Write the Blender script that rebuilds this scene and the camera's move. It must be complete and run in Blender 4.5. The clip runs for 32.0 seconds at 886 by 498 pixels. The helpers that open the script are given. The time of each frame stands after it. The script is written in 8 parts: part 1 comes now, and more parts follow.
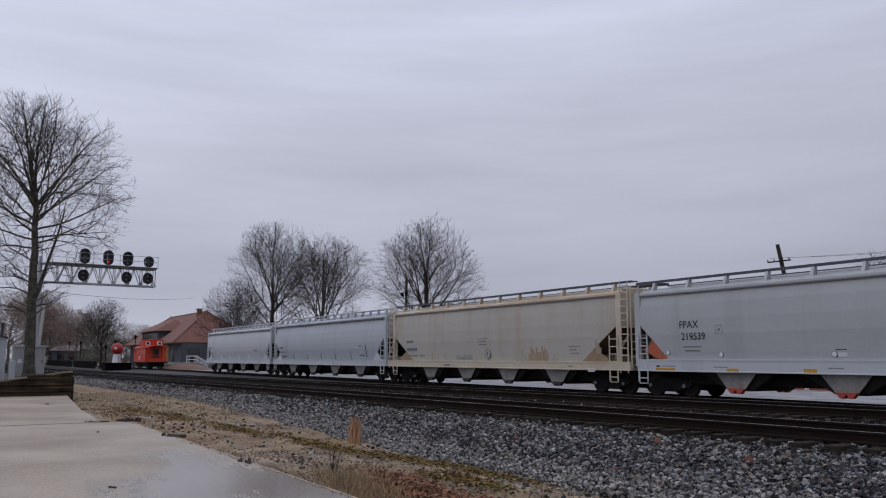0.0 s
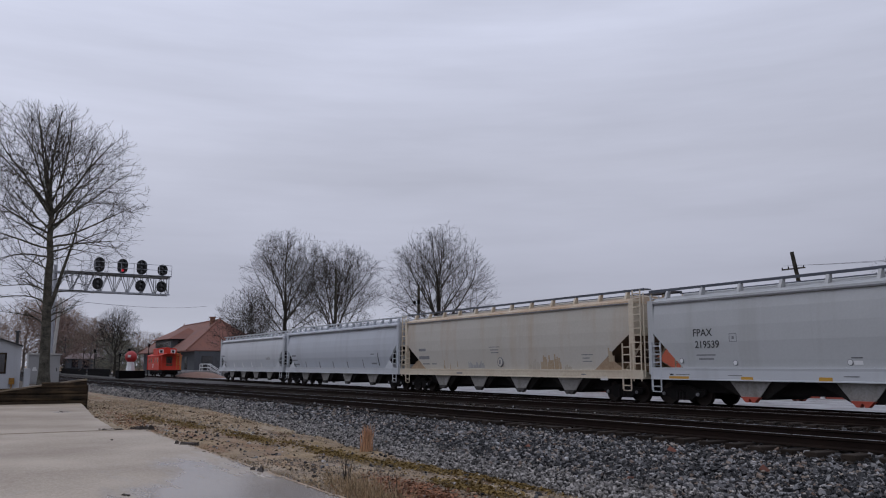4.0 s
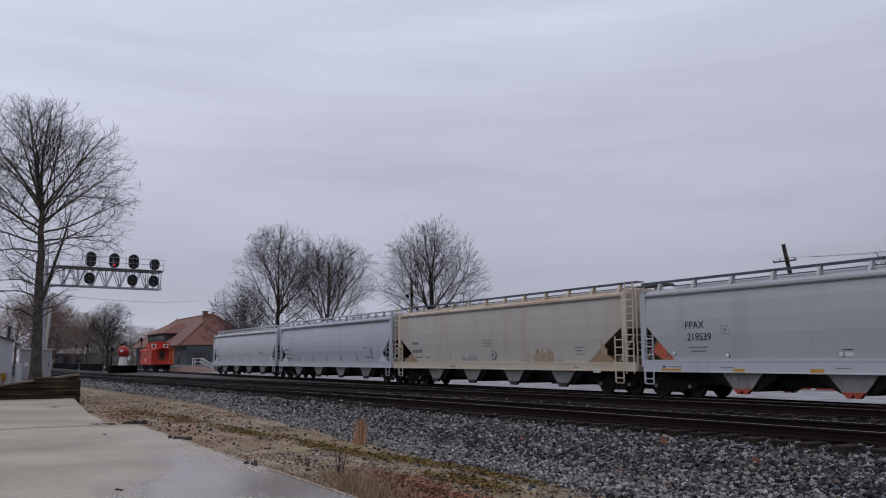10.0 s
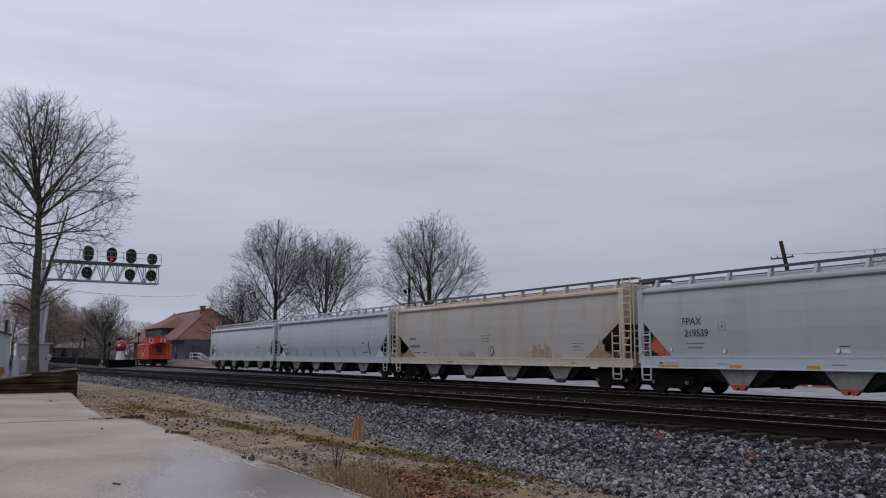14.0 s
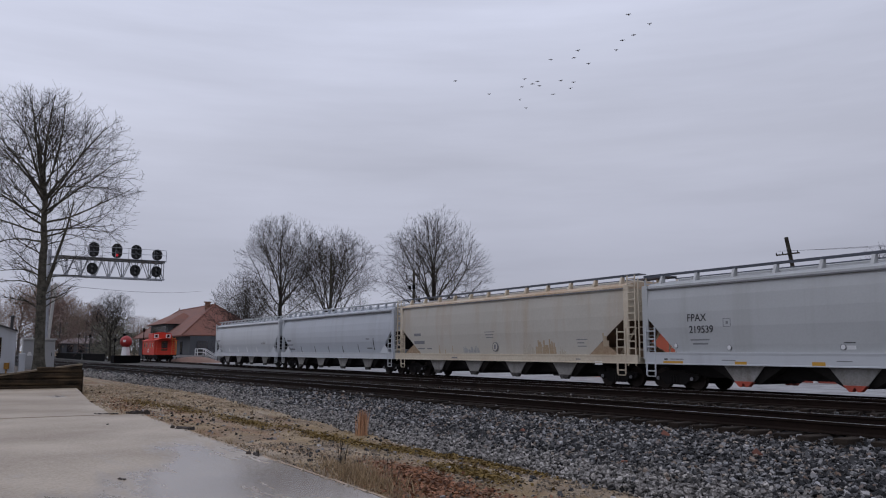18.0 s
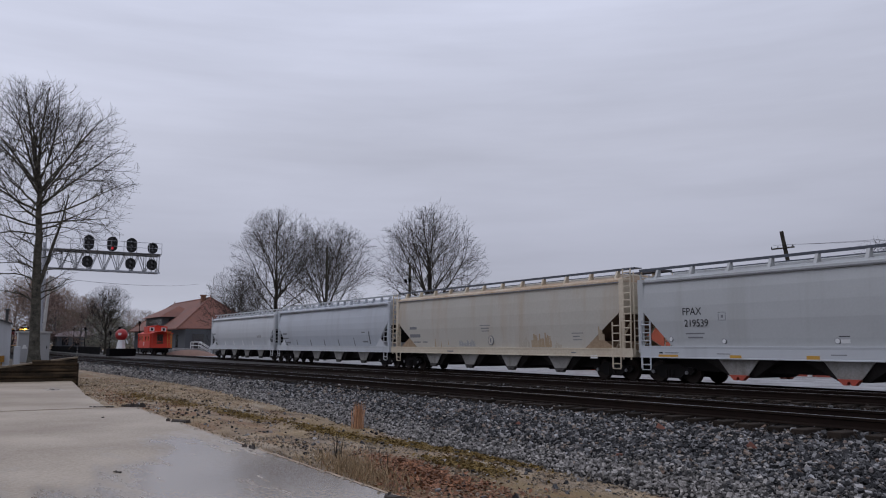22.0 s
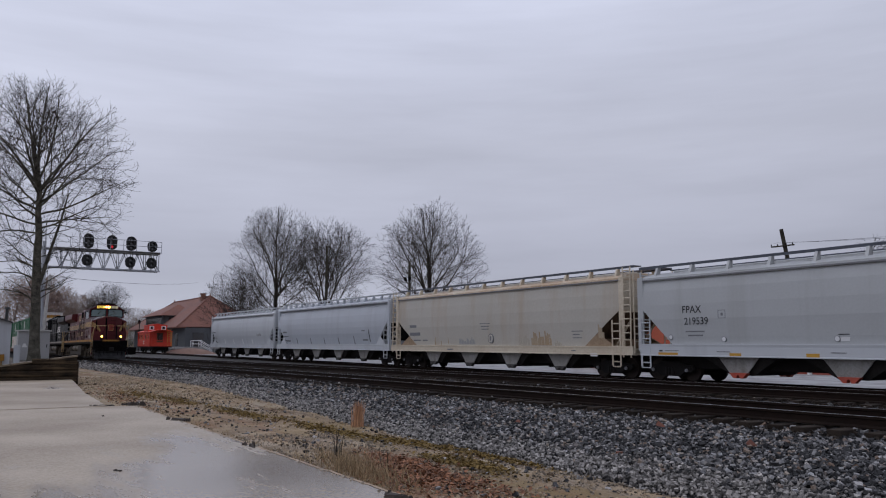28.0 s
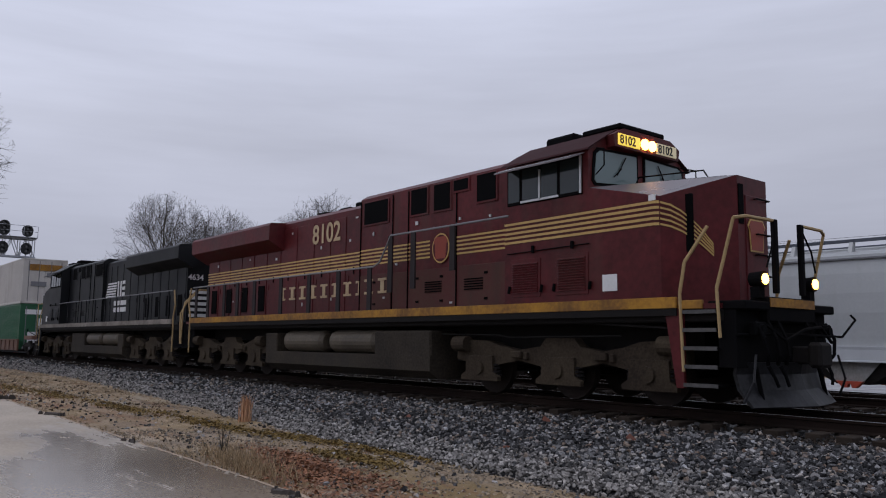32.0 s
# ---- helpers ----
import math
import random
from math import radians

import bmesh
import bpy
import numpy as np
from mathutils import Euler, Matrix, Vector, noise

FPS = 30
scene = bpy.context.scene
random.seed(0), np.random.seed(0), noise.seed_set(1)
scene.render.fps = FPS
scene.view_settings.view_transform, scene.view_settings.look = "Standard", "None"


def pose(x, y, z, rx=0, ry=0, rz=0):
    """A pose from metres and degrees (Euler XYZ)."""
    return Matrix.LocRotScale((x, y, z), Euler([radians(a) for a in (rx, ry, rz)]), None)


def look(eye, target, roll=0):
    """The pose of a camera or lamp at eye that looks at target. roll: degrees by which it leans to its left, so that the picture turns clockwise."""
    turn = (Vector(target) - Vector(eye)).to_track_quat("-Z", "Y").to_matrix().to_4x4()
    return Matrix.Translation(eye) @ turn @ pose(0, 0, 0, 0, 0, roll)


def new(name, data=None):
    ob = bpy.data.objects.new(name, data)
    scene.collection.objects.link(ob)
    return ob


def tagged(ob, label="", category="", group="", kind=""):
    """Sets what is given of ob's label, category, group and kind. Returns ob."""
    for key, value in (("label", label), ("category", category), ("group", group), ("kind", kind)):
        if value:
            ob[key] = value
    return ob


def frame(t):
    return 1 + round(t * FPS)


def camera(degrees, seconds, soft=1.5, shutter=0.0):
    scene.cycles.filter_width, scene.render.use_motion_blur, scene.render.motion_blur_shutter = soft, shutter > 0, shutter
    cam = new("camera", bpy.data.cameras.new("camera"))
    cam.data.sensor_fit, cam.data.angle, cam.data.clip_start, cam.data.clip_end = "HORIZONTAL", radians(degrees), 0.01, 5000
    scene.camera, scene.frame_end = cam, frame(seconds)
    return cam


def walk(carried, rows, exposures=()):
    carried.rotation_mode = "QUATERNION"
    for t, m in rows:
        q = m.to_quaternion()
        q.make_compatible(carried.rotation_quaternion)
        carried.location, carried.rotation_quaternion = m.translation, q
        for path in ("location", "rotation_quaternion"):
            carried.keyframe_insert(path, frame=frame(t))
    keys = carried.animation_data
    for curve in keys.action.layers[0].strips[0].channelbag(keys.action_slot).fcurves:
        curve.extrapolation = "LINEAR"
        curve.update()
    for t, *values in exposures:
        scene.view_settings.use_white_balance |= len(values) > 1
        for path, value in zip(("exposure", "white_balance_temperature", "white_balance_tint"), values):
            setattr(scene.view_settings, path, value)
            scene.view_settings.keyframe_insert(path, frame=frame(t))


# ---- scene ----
# Camera: held by hand at one spot, turning a little, with a quick pan at the end
cam = camera(57.83, 32.0, soft=1.1)
EYE = (0.0, 0.0, 1.1)
TURNS = [  # seconds, rx, ry, rz
    (0, 97.783, -0.090, 58.255),
    (0.5, 97.894, -0.206, 58.252),
    (1, 98.019, -0.306, 58.345),
    (1.5, 98.102, -0.279, 58.460),
    (2, 98.152, -0.289, 58.610),
    (2.5, 98.255, -0.251, 58.786),
    (3, 98.351, -0.254, 58.960),
    (3.5, 98.364, -0.186, 59.062),
    (5.5, 98.272, 0.067, 59.114),
    (6, 98.239, 0.111, 59.066),
    (6.5, 98.217, 0.106, 58.984),
    (7, 98.183, 0.172, 58.938),
    (7.5, 98.162, 0.264, 58.856),
    (8, 98.134, 0.289, 58.794),
    (8.5, 98.064, 0.186, 58.749),
    (9, 98.014, 0.134, 58.665),
    (9.5, 97.948, 0.141, 58.680),
    (10, 97.885, 0.131, 58.643),
    (10.5, 97.799, 0.102, 58.560),
    (11, 97.703, 0.120, 58.490),
    (11.5, 97.620, 0.087, 58.436),
    (12, 97.584, 0.012, 58.426),
    (12.5, 97.581, 0.000, 58.380),
    (13, 97.581, 0.000, 58.380),
    (13.5, 97.542, 0.047, 58.435),
    (14, 97.567, -0.058, 58.464),
    (14.5, 97.569, -0.051, 58.525),
    (16.5, 97.442, -0.114, 58.749),
    (17, 97.363, -0.122, 58.774),
    (17.5, 97.308, -0.114, 58.784),
    (18, 97.286, -0.113, 58.780),
    (18.5, 97.266, -0.063, 58.791),
    (19, 97.187, -0.076, 58.712),
    (19.5, 97.159, -0.019, 58.661),
    (20, 97.149, -0.085, 58.603),
    (20.5, 97.086, -0.157, 58.569),
    (21, 97.027, -0.174, 58.564),
    (21.5, 96.934, -0.120, 58.502),
    (22, 96.824, -0.170, 58.479),
    (22.5, 96.738, -0.134, 58.466),
    (23, 96.661, -0.100, 58.435),
    (23.5, 96.615, -0.046, 58.381),
    (24, 96.532, -0.073, 58.320),
    (24.5, 96.478, -0.082, 58.275),
    (25, 96.469, -0.053, 58.264),
    (25.5, 96.437, -0.018, 58.257),
    (27.5, 96.658, -0.037, 58.371),
    (28, 96.696, -0.108, 58.471),
    (28.5, 96.661, -0.044, 58.517),
    (29, 96.564, -0.160, 58.601),
    (29.5, 96.447, -0.244, 58.691),
    (30, 96.263, -0.309, 58.682),
    (30.5, 96.062, -0.355, 58.649),
    (31, 95.846, -0.480, 58.555),
    (31.5, 95.839, -0.552, 58.299),
    (31.6, 95.873, -0.651, 58.144),
    (31.7, 95.927, -0.726, 57.505),
    (31.8, 95.987, -0.716, 55.970),
    (31.9, 96.180, -0.800, 53.700),
    (32, 96.406, -0.871, 50.863),
]
walk(cam, [(t, pose(*EYE, a, b, c)) for t, a, b, c in TURNS], exposures=[(0, 0.0), (28.0, 0.03), (30.0, 0.08), (31.5, 0.08), (32.0, 0.06)])

# ---------------------------------------------------------------- light
world = bpy.data.worlds.new("overcast_sky")
scene.world = world
world.use_nodes = True
wn, wl = world.node_tree.nodes, world.node_tree.links
wn.clear()
sky = wn.new("ShaderNodeTexSky")
sky.sky_type, sky.sun_disc = "NISHITA", False
sky.sun_elevation, sky.sun_rotation = radians(48), radians(-120)
coord = wn.new("ShaderNodeTexCoord")
sep = wn.new("ShaderNodeSeparateXYZ")
wl.new(coord.outputs["Generated"], sep.inputs[0])
ramp = wn.new("ShaderNodeValToRGB")
ramp.color_ramp.elements[0].position, ramp.color_ramp.elements[0].color = 0.0, (0.45, 0.47, 0.56, 1)
ramp.color_ramp.elements[1].position, ramp.color_ramp.elements[1].color = 0.50, (0.652, 0.69, 0.85, 1)
for pos, col in ((0.10, (0.41, 0.425, 0.52, 1)), (0.24, (0.52, 0.54, 0.65, 1))):
    e = ramp.color_ramp.elements.new(pos)
    e.color = col
wl.new(sep.outputs["Z"], ramp.inputs[0])
stretch = wn.new("ShaderNodeMapping")
stretch.inputs["Scale"].default_value = (1.0, 1.0, 5.0)
wl.new(coord.outputs["Generated"], stretch.inputs[0])
clouds = wn.new("ShaderNodeTexNoise")
clouds.inputs["Scale"].default_value, clouds.inputs["Detail"].default_value, clouds.inputs["Roughness"].default_value = 1.7, 5, 0.5
wl.new(stretch.outputs[0], clouds.inputs["Vector"])
cloud_range = wn.new("ShaderNodeMapRange")
for k, v in (("From Min", 0.3), ("From Max", 0.7), ("To Min", 0.90), ("To Max", 1.09)):
    cloud_range.inputs[k].default_value = v
wl.new(clouds.outputs["Fac"], cloud_range.inputs[0])
times_cloud = wn.new("ShaderNodeMix")
times_cloud.data_type, times_cloud.blend_type = "RGBA", "MULTIPLY"
times_cloud.inputs[0].default_value = 1.0
wl.new(ramp.outputs[0], times_cloud.inputs[6])
# the cloud deck thickens towards one side, and thin darker banks lie along it
across = wn.new("ShaderNodeVectorMath")
across.operation = "DOT_PRODUCT"
across.inputs[1].default_value = (0.53, 0.85, 0.0)
wl.new(coord.outputs["Generated"], across.inputs[0])
thick = wn.new("ShaderNodeMapRange")
for k, v in (("From Min", -0.5), ("From Max", 0.6), ("To Min", 1.04), ("To Max", 0.84)):
    thick.inputs[k].default_value = v
wl.new(across.outputs["Value"], thick.inputs[0])
flat = wn.new("ShaderNodeMapping")
flat.inputs["Scale"].default_value = (1.0, 1.0, 11.0)
flat.inputs["Rotation"].default_value = (radians(4), radians(-5), 0)
wl.new(coord.outputs["Generated"], flat.inputs[0])
banks = wn.new("ShaderNodeTexNoise")
banks.inputs["Scale"].default_value, banks.inputs["Detail"].default_value, banks.inputs["Roughness"].default_value = 2.6, 6, 0.55
wl.new(flat.outputs[0], banks.inputs["Vector"])
bank_range = wn.new("ShaderNodeMapRange")
for k, v in (("From Min", 0.35), ("From Max", 0.65), ("To Min", 0.96), ("To Max", 1.04)):
    bank_range.inputs[k].default_value = v
wl.new(banks.outputs["Fac"], bank_range.inputs[0])
deck_a, deck_b = wn.new("ShaderNodeMath"), wn.new("ShaderNodeMath")
deck_a.operation = deck_b.operation = "MULTIPLY"
wl.new(cloud_range.outputs[0], deck_a.inputs[0])
wl.new(thick.outputs[0], deck_a.inputs[1])
wl.new(deck_a.outputs[0], deck_b.inputs[0])
wl.new(bank_range.outputs[0], deck_b.inputs[1])
wl.new(deck_b.outputs[0], times_cloud.inputs[7])
clear_part = wn.new("ShaderNodeBackground")
clear_part.inputs[1].default_value = 0.06
wl.new(sky.outputs[0], clear_part.inputs[0])
cloud_part = wn.new("ShaderNodeBackground")
cloud_part.inputs[1].default_value = 1.075
wl.new(times_cloud.outputs[2], cloud_part.inputs[0])
both = wn.new("ShaderNodeMixShader")
both.inputs[0].default_value = 0.96
wl.new(clear_part.outputs[0], both.inputs[1])
wl.new(cloud_part.outputs[0], both.inputs[2])
wout = wn.new("ShaderNodeOutputWorld")
wl.new(both.outputs[0], wout.inputs[0])

sun_data = bpy.data.lights.new("sun", "SUN")
sun_data.energy, sun_data.angle, sun_data.color = 0.25, radians(30), (1.0, 0.97, 0.93)
sun = new("sun", sun_data)
sun.matrix_world = look((0, 0, 60), (25, 34, 0))

# ---------------------------------------------------------------- materials


def material(name, color, rough=0.6, metal=0.0, dark=None, scale=3.0, fine=40.0, amount=0.5, bump=0.0, streak=None,
             streak_color=(0.06, 0.035, 0.02), streak_amount=0.4, island=0.0, per_object=0.0, spec=0.5, rough_var=0.1, bump_scale=None):
    """A painted or natural surface: colour worn at two scales, with streaks down its side and fine relief."""
    m = bpy.data.materials.new(name)
    m.use_nodes = True
    n, l = m.node_tree.nodes, m.node_tree.links
    b = n["Principled BSDF"]
    tc = n.new("ShaderNodeTexCoord")
    dark = dark or tuple(c * 0.6 for c in color)
    big = n.new("ShaderNodeTexNoise")
    big.inputs["Scale"].default_value, big.inputs["Detail"].default_value = scale, 6
    l.new(tc.outputs["Object"], big.inputs["Vector"])
    small = n.new("ShaderNodeTexNoise")
    small.inputs["Scale"].default_value, small.inputs["Detail"].default_value = fine, 3
    l.new(tc.outputs["Object"], small.inputs["Vector"])
    add = n.new("ShaderNodeMath")
    add.operation = "MULTIPLY_ADD"
    add.inputs[1].default_value = 0.6
    l.new(big.outputs["Fac"], add.inputs[0])
    mul = n.new("ShaderNodeMath")
    mul.operation, mul.inputs[1].default_value = "MULTIPLY", 0.4
    l.new(small.outputs["Fac"], mul.inputs[0])
    l.new(mul.outputs[0], add.inputs[2])
    rng = n.new("ShaderNodeMapRange")
    for k, v in (("From Min", 0.38), ("From Max", 0.64), ("To Min", amount), ("To Max", 0.0)):
        rng.inputs[k].default_value = v
    l.new(add.outputs[0], rng.inputs[0])
    mix = n.new("ShaderNodeMix")
    mix.data_type = "RGBA"
    mix.inputs[6].default_value, mix.inputs[7].default_value = (*color, 1), (*dark, 1)
    l.new(rng.outputs[0], mix.inputs[0])
    col = mix.outputs[2]
    if streak:
        mp = n.new("ShaderNodeMapping")
        mp.inputs["Scale"].default_value = streak
        l.new(tc.outputs["Object"], mp.inputs[0])
        sn = n.new("ShaderNodeTexNoise")
        sn.inputs["Scale"].default_value, sn.inputs["Detail"].default_value = 1.0, 5
        l.new(mp.outputs[0], sn.inputs["Vector"])
        sr = n.new("ShaderNodeMapRange")
        for k, v in (("From Min", 0.52), ("From Max", 0.75), ("To Min", 0.0), ("To Max", streak_amount)):
            sr.inputs[k].default_value = v
        l.new(sn.outputs["Fac"], sr.inputs[0])
        sm = n.new("ShaderNodeMix")
        sm.data_type = "RGBA"
        sm.inputs[7].default_value = (*streak_color, 1)
        l.new(sr.outputs[0], sm.inputs[0])
        l.new(col, sm.inputs[6])
        col = sm.outputs[2]
    if island or per_object:
        src = n.new("ShaderNodeNewGeometry").outputs["Random Per Island"] if island else n.new("ShaderNodeObjectInfo").outputs["Random"]
        ir = n.new("ShaderNodeMapRange")
        w = island or per_object
        ir.inputs["To Min"].default_value, ir.inputs["To Max"].default_value = 1 - w, 1 + w
        l.new(src, ir.inputs[0])
        im = n.new("ShaderNodeMix")
        im.data_type, im.blend_type = "RGBA", "MULTIPLY"
        im.inputs[0].default_value = 1.0
        l.new(col, im.inputs[6])
        l.new(ir.outputs[0], im.inputs[7])
        col = im.outputs[2]
    l.new(col, b.inputs["Base Color"])
    rr = n.new("ShaderNodeMapRange")
    rr.inputs["To Min"].default_value, rr.inputs["To Max"].default_value = max(0.02, rough - rough_var), min(1, rough + rough_var)
    l.new(big.outputs["Fac"], rr.inputs[0])
    l.new(rr.outputs[0], b.inputs["Roughness"])
    b.inputs["Metallic"].default_value = metal
    b.inputs["Specular IOR Level"].default_value = spec
    if bump:
        bn = n.new("ShaderNodeTexNoise")
        bn.inputs["Scale"].default_value, bn.inputs["Detail"].default_value = bump_scale or fine, 4
        l.new(tc.outputs["Object"], bn.inputs["Vector"])
        bp = n.new("ShaderNodeBump")
        bp.inputs["Strength"].default_value, bp.inputs["Distance"].default_value = 0.6, bump
        l.new(bn.outputs["Fac"], bp.inputs["Height"])
        l.new(bp.outputs[0], b.inputs["Normal"])
    return m


def glowing(name, color, strength):
    m = bpy.data.materials.new(name)
    m.use_nodes = True
    b = m.node_tree.nodes["Principled BSDF"]
    b.inputs["Base Color"].default_value = (*color, 1)
    b.inputs["Emission Color"].default_value, b.inputs["Emission Strength"].default_value = (*color, 1), strength
    return m


def glass(name, color=(0.10, 0.13, 0.13), rough=0.05, gloss=0.9):
    m = bpy.data.materials.new(name)
    m.use_nodes = True
    b = m.node_tree.nodes["Principled BSDF"]
    b.inputs["Base Color"].default_value, b.inputs["Roughness"].default_value = (*color, 1), rough
    b.inputs["Specular IOR Level"].default_value = gloss
    return m


RUST = (0.13, 0.055, 0.025)
M = {
    "rail": material("rail_steel", (0.020, 0.013, 0.010), 0.9, 0.0, (0.010, 0.007, 0.006), 2.0, 60, 0.7, 0.002, spec=0.08),
    "rail_head": material("rail_head_steel", (0.62, 0.62, 0.64), 0.22, 1.0, (0.25, 0.24, 0.24), 1.0, 30, 0.4),
    "rail_dull": material("rail_head_dull", (0.22, 0.21, 0.21), 0.4, 0.8, (0.08, 0.06, 0.05), 1.0, 30, 0.5),
    "tie": material("tie_wood", (0.032, 0.024, 0.018), 0.9, 0, (0.02, 0.016, 0.014), 4, 60, 0.8, 0.006, per_object=0.35, spec=0.1),
    "stone": material("ballast_stone", (0.150, 0.149, 0.160), 0.6, 0, (0.050, 0.050, 0.057), 8, 90, 0.75, 0.004, island=0.92, spec=0.28),
    # bed coloured near-black to give the gaps between stones their shade
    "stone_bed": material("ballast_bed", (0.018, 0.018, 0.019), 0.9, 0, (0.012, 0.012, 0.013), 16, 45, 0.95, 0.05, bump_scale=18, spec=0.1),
    "far_gravel": material("pale_gravel", (0.42, 0.42, 0.425), 0.75, 0, (0.15, 0.14, 0.135), 0.9, 25, 0.9, 0.03),
    "hopper_grey": material("hopper_grey_paint", (0.455, 0.465, 0.465), 0.42, 0, (0.38, 0.385, 0.385), 0.5, 12, 0.5, 0, (1.6, 1.0, 0.10), (0.30, 0.29, 0.27), 0.35),
    "hopper_pale": material("hopper_pale_paint", (0.52, 0.535, 0.55), 0.45, 0, (0.48, 0.495, 0.515), 0.6, 14, 0.5, 0, (1.2, 1.0, 0.12), (0.34, 0.34, 0.35), 0.4),
    "hopper_blue": material("hopper_bluegrey_paint", (0.48, 0.505, 0.54), 0.45, 0, (0.41, 0.43, 0.46), 0.6, 14, 0.5, 0, (1.2, 1.0, 0.12), (0.30, 0.30, 0.31), 0.4),
    "hopper_cream": material("hopper_cream_paint", (0.49, 0.46, 0.405), 0.5, 0, (0.42, 0.39, 0.33), 0.35, 9, 0.7, 0, (0.9, 1.0, 0.14), (0.36, 0.22, 0.10), 0.55),
    "sill_cream": material("sill_cream_paint", (0.62, 0.55, 0.43), 0.5, 0, (0.46, 0.36, 0.25), 0.6, 9, 0.7),
    "rust": material("rusty_steel", (0.12, 0.072, 0.042), 0.85, 0.1, (0.07, 0.04, 0.025), 1.5, 25, 0.8, 0.004),
    # bay grey lowered to take in the shade under the cars
    "bay_grey": material("bay_grey", (0.10, 0.095, 0.09), 0.9, 0, (0.035, 0.03, 0.028), 0.9, 15, 0.9, spec=0.15),
    "truck": material("truck_iron", (0.014, 0.012, 0.011), 0.9, 0.0, (0.007, 0.006, 0.006), 3, 30, 0.7, 0.004, spec=0.2),
    "wheel": material("wheel_steel", (0.03, 0.022, 0.018), 0.7, 0.2, (0.014, 0.011, 0.01), 3, 30, 0.6, spec=0.2),
    "black": material("black_paint", (0.005, 0.005, 0.006), 0.8, 0, (0.009, 0.008, 0.007), 1.2, 30, 0.5, spec=0.03),
    "ink": material("stencil_black", (0.02, 0.02, 0.022), 0.7),
    "ink_grey": material("stencil_grey", (0.20, 0.20, 0.21), 0.7),
    "white": material("white_paint", (0.72, 0.72, 0.72), 0.5, 0, (0.55, 0.54, 0.52), 1.5, 20, 0.5),
    "yellow": material("yellow_sticker", (0.55, 0.30, 0.03), 0.5, 0, (0.45, 0.23, 0.03), 3, 20, 0.5),
    "red_gate": material("red_gate_paint", (0.42, 0.06, 0.03), 0.5, 0, (0.28, 0.05, 0.03), 3, 20, 0.6),
    "walk_metal": material("galvanised_grating", (0.10, 0.11, 0.13), 0.5, 0.6, (0.05, 0.055, 0.07), 2, 40, 0.5),
}

def stone_material():
    """Wet crushed stone: each lump its own grey, some brown, some pale."""
    m = M["stone"]
    n, l = m.node_tree.nodes, m.node_tree.links
    b = n["Principled BSDF"]
    pick = n.new("ShaderNodeValToRGB")
    cr = pick.color_ramp
    cr.interpolation = "LINEAR"
    cr.elements[0].color, cr.elements[1].color = (0.008, 0.008, 0.009, 1), (0.40, 0.40, 0.41, 1)
    for pos, col in ((0.40, (0.018, 0.0175, 0.018)), (0.60, (0.072, 0.070, 0.071)), (0.84, (0.28, 0.272, 0.268)), (0.89, (0.14, 0.09, 0.062)), (0.95, (0.31, 0.26, 0.21))):
        cr.elements.new(pos).color = (*col, 1)
    geo = n.new("ShaderNodeNewGeometry")
    l.new(geo.outputs["Random Per Island"], pick.inputs[0])
    nz = n.new("ShaderNodeTexNoise")
    nz.inputs["Scale"].default_value, nz.inputs["Detail"].default_value = 60, 3
    tc = n.new("ShaderNodeTexCoord")
    l.new(tc.outputs["Object"], nz.inputs["Vector"])
    r = n.new("ShaderNodeMapRange")
    r.inputs["To Min"].default_value, r.inputs["To Max"].default_value = 0.4, 1.6
    l.new(nz.outputs["Fac"], r.inputs[0])
    mx = n.new("ShaderNodeMix")
    mx.data_type, mx.blend_type = "RGBA", "MULTIPLY"
    mx.inputs[0].default_value = 1.0
    l.new(pick.outputs[0], mx.inputs[6])
    l.new(r.outputs[0], mx.inputs[7])
    l.new(mx.outputs[2], b.inputs["Base Color"])


stone_material()

# ---------------------------------------------------------------- mesh helpers


def mesh_of(bm, name, mats, smooth=False):
    me = bpy.data.meshes.new(name)
    bmesh.ops.recalc_face_normals(bm, faces=bm.faces)
    bm.to_mesh(me)
    bm.free()
    for m in mats if isinstance(mats, (list, tuple)) else [mats]:
        me.materials.append(m)
    if smooth:
        for p in me.polygons:
            p.use_smooth = True
    return me


def thing(name, at=None, label="", category="", group="", kind="", bm=None, mats=None, smooth=False):
    ob = new(name, mesh_of(bm, name, mats, smooth) if bm else None)
    if at is not None:
        ob.matrix_world = at
    return tagged(ob, label, category, group, kind)


def part(name, bm, mats, parent, label="", smooth=False, at=None, kind=""):
    ob = new(name, mesh_of(bm, name, mats, smooth))
    ob.parent = parent
    if at is not None:
        ob.matrix_basis = at
    return tagged(ob, label, kind=kind)


def same(name, me, parent, at=None, label=""):
    """One more part on a mesh that others share."""
    ob = new(name, me)
    ob.parent = parent
    if at is not None:
        ob.matrix_basis = at
    return tagged(ob, label)


def box(bm, x0, x1, y0, y1, z0, z1, bevel=0.0, mat=0):
    vs = [bm.verts.new((x, y, z)) for x in (x0, x1) for y in (y0, y1) for z in (z0, z1)]
    fs = [bm.faces.new([vs[i] for i in f]) for f in ((0, 1, 3, 2), (4, 6, 7, 5), (0, 4, 5, 1), (2, 3, 7, 6), (0, 2, 6, 4), (1, 5, 7, 3))]
    for f in fs:
        f.material_index = mat
    if bevel:
        es = list({e for f in fs for e in f.edges})
        bmesh.ops.bevel(bm, geom=es, offset=bevel, segments=1, affect="EDGES")
    return vs


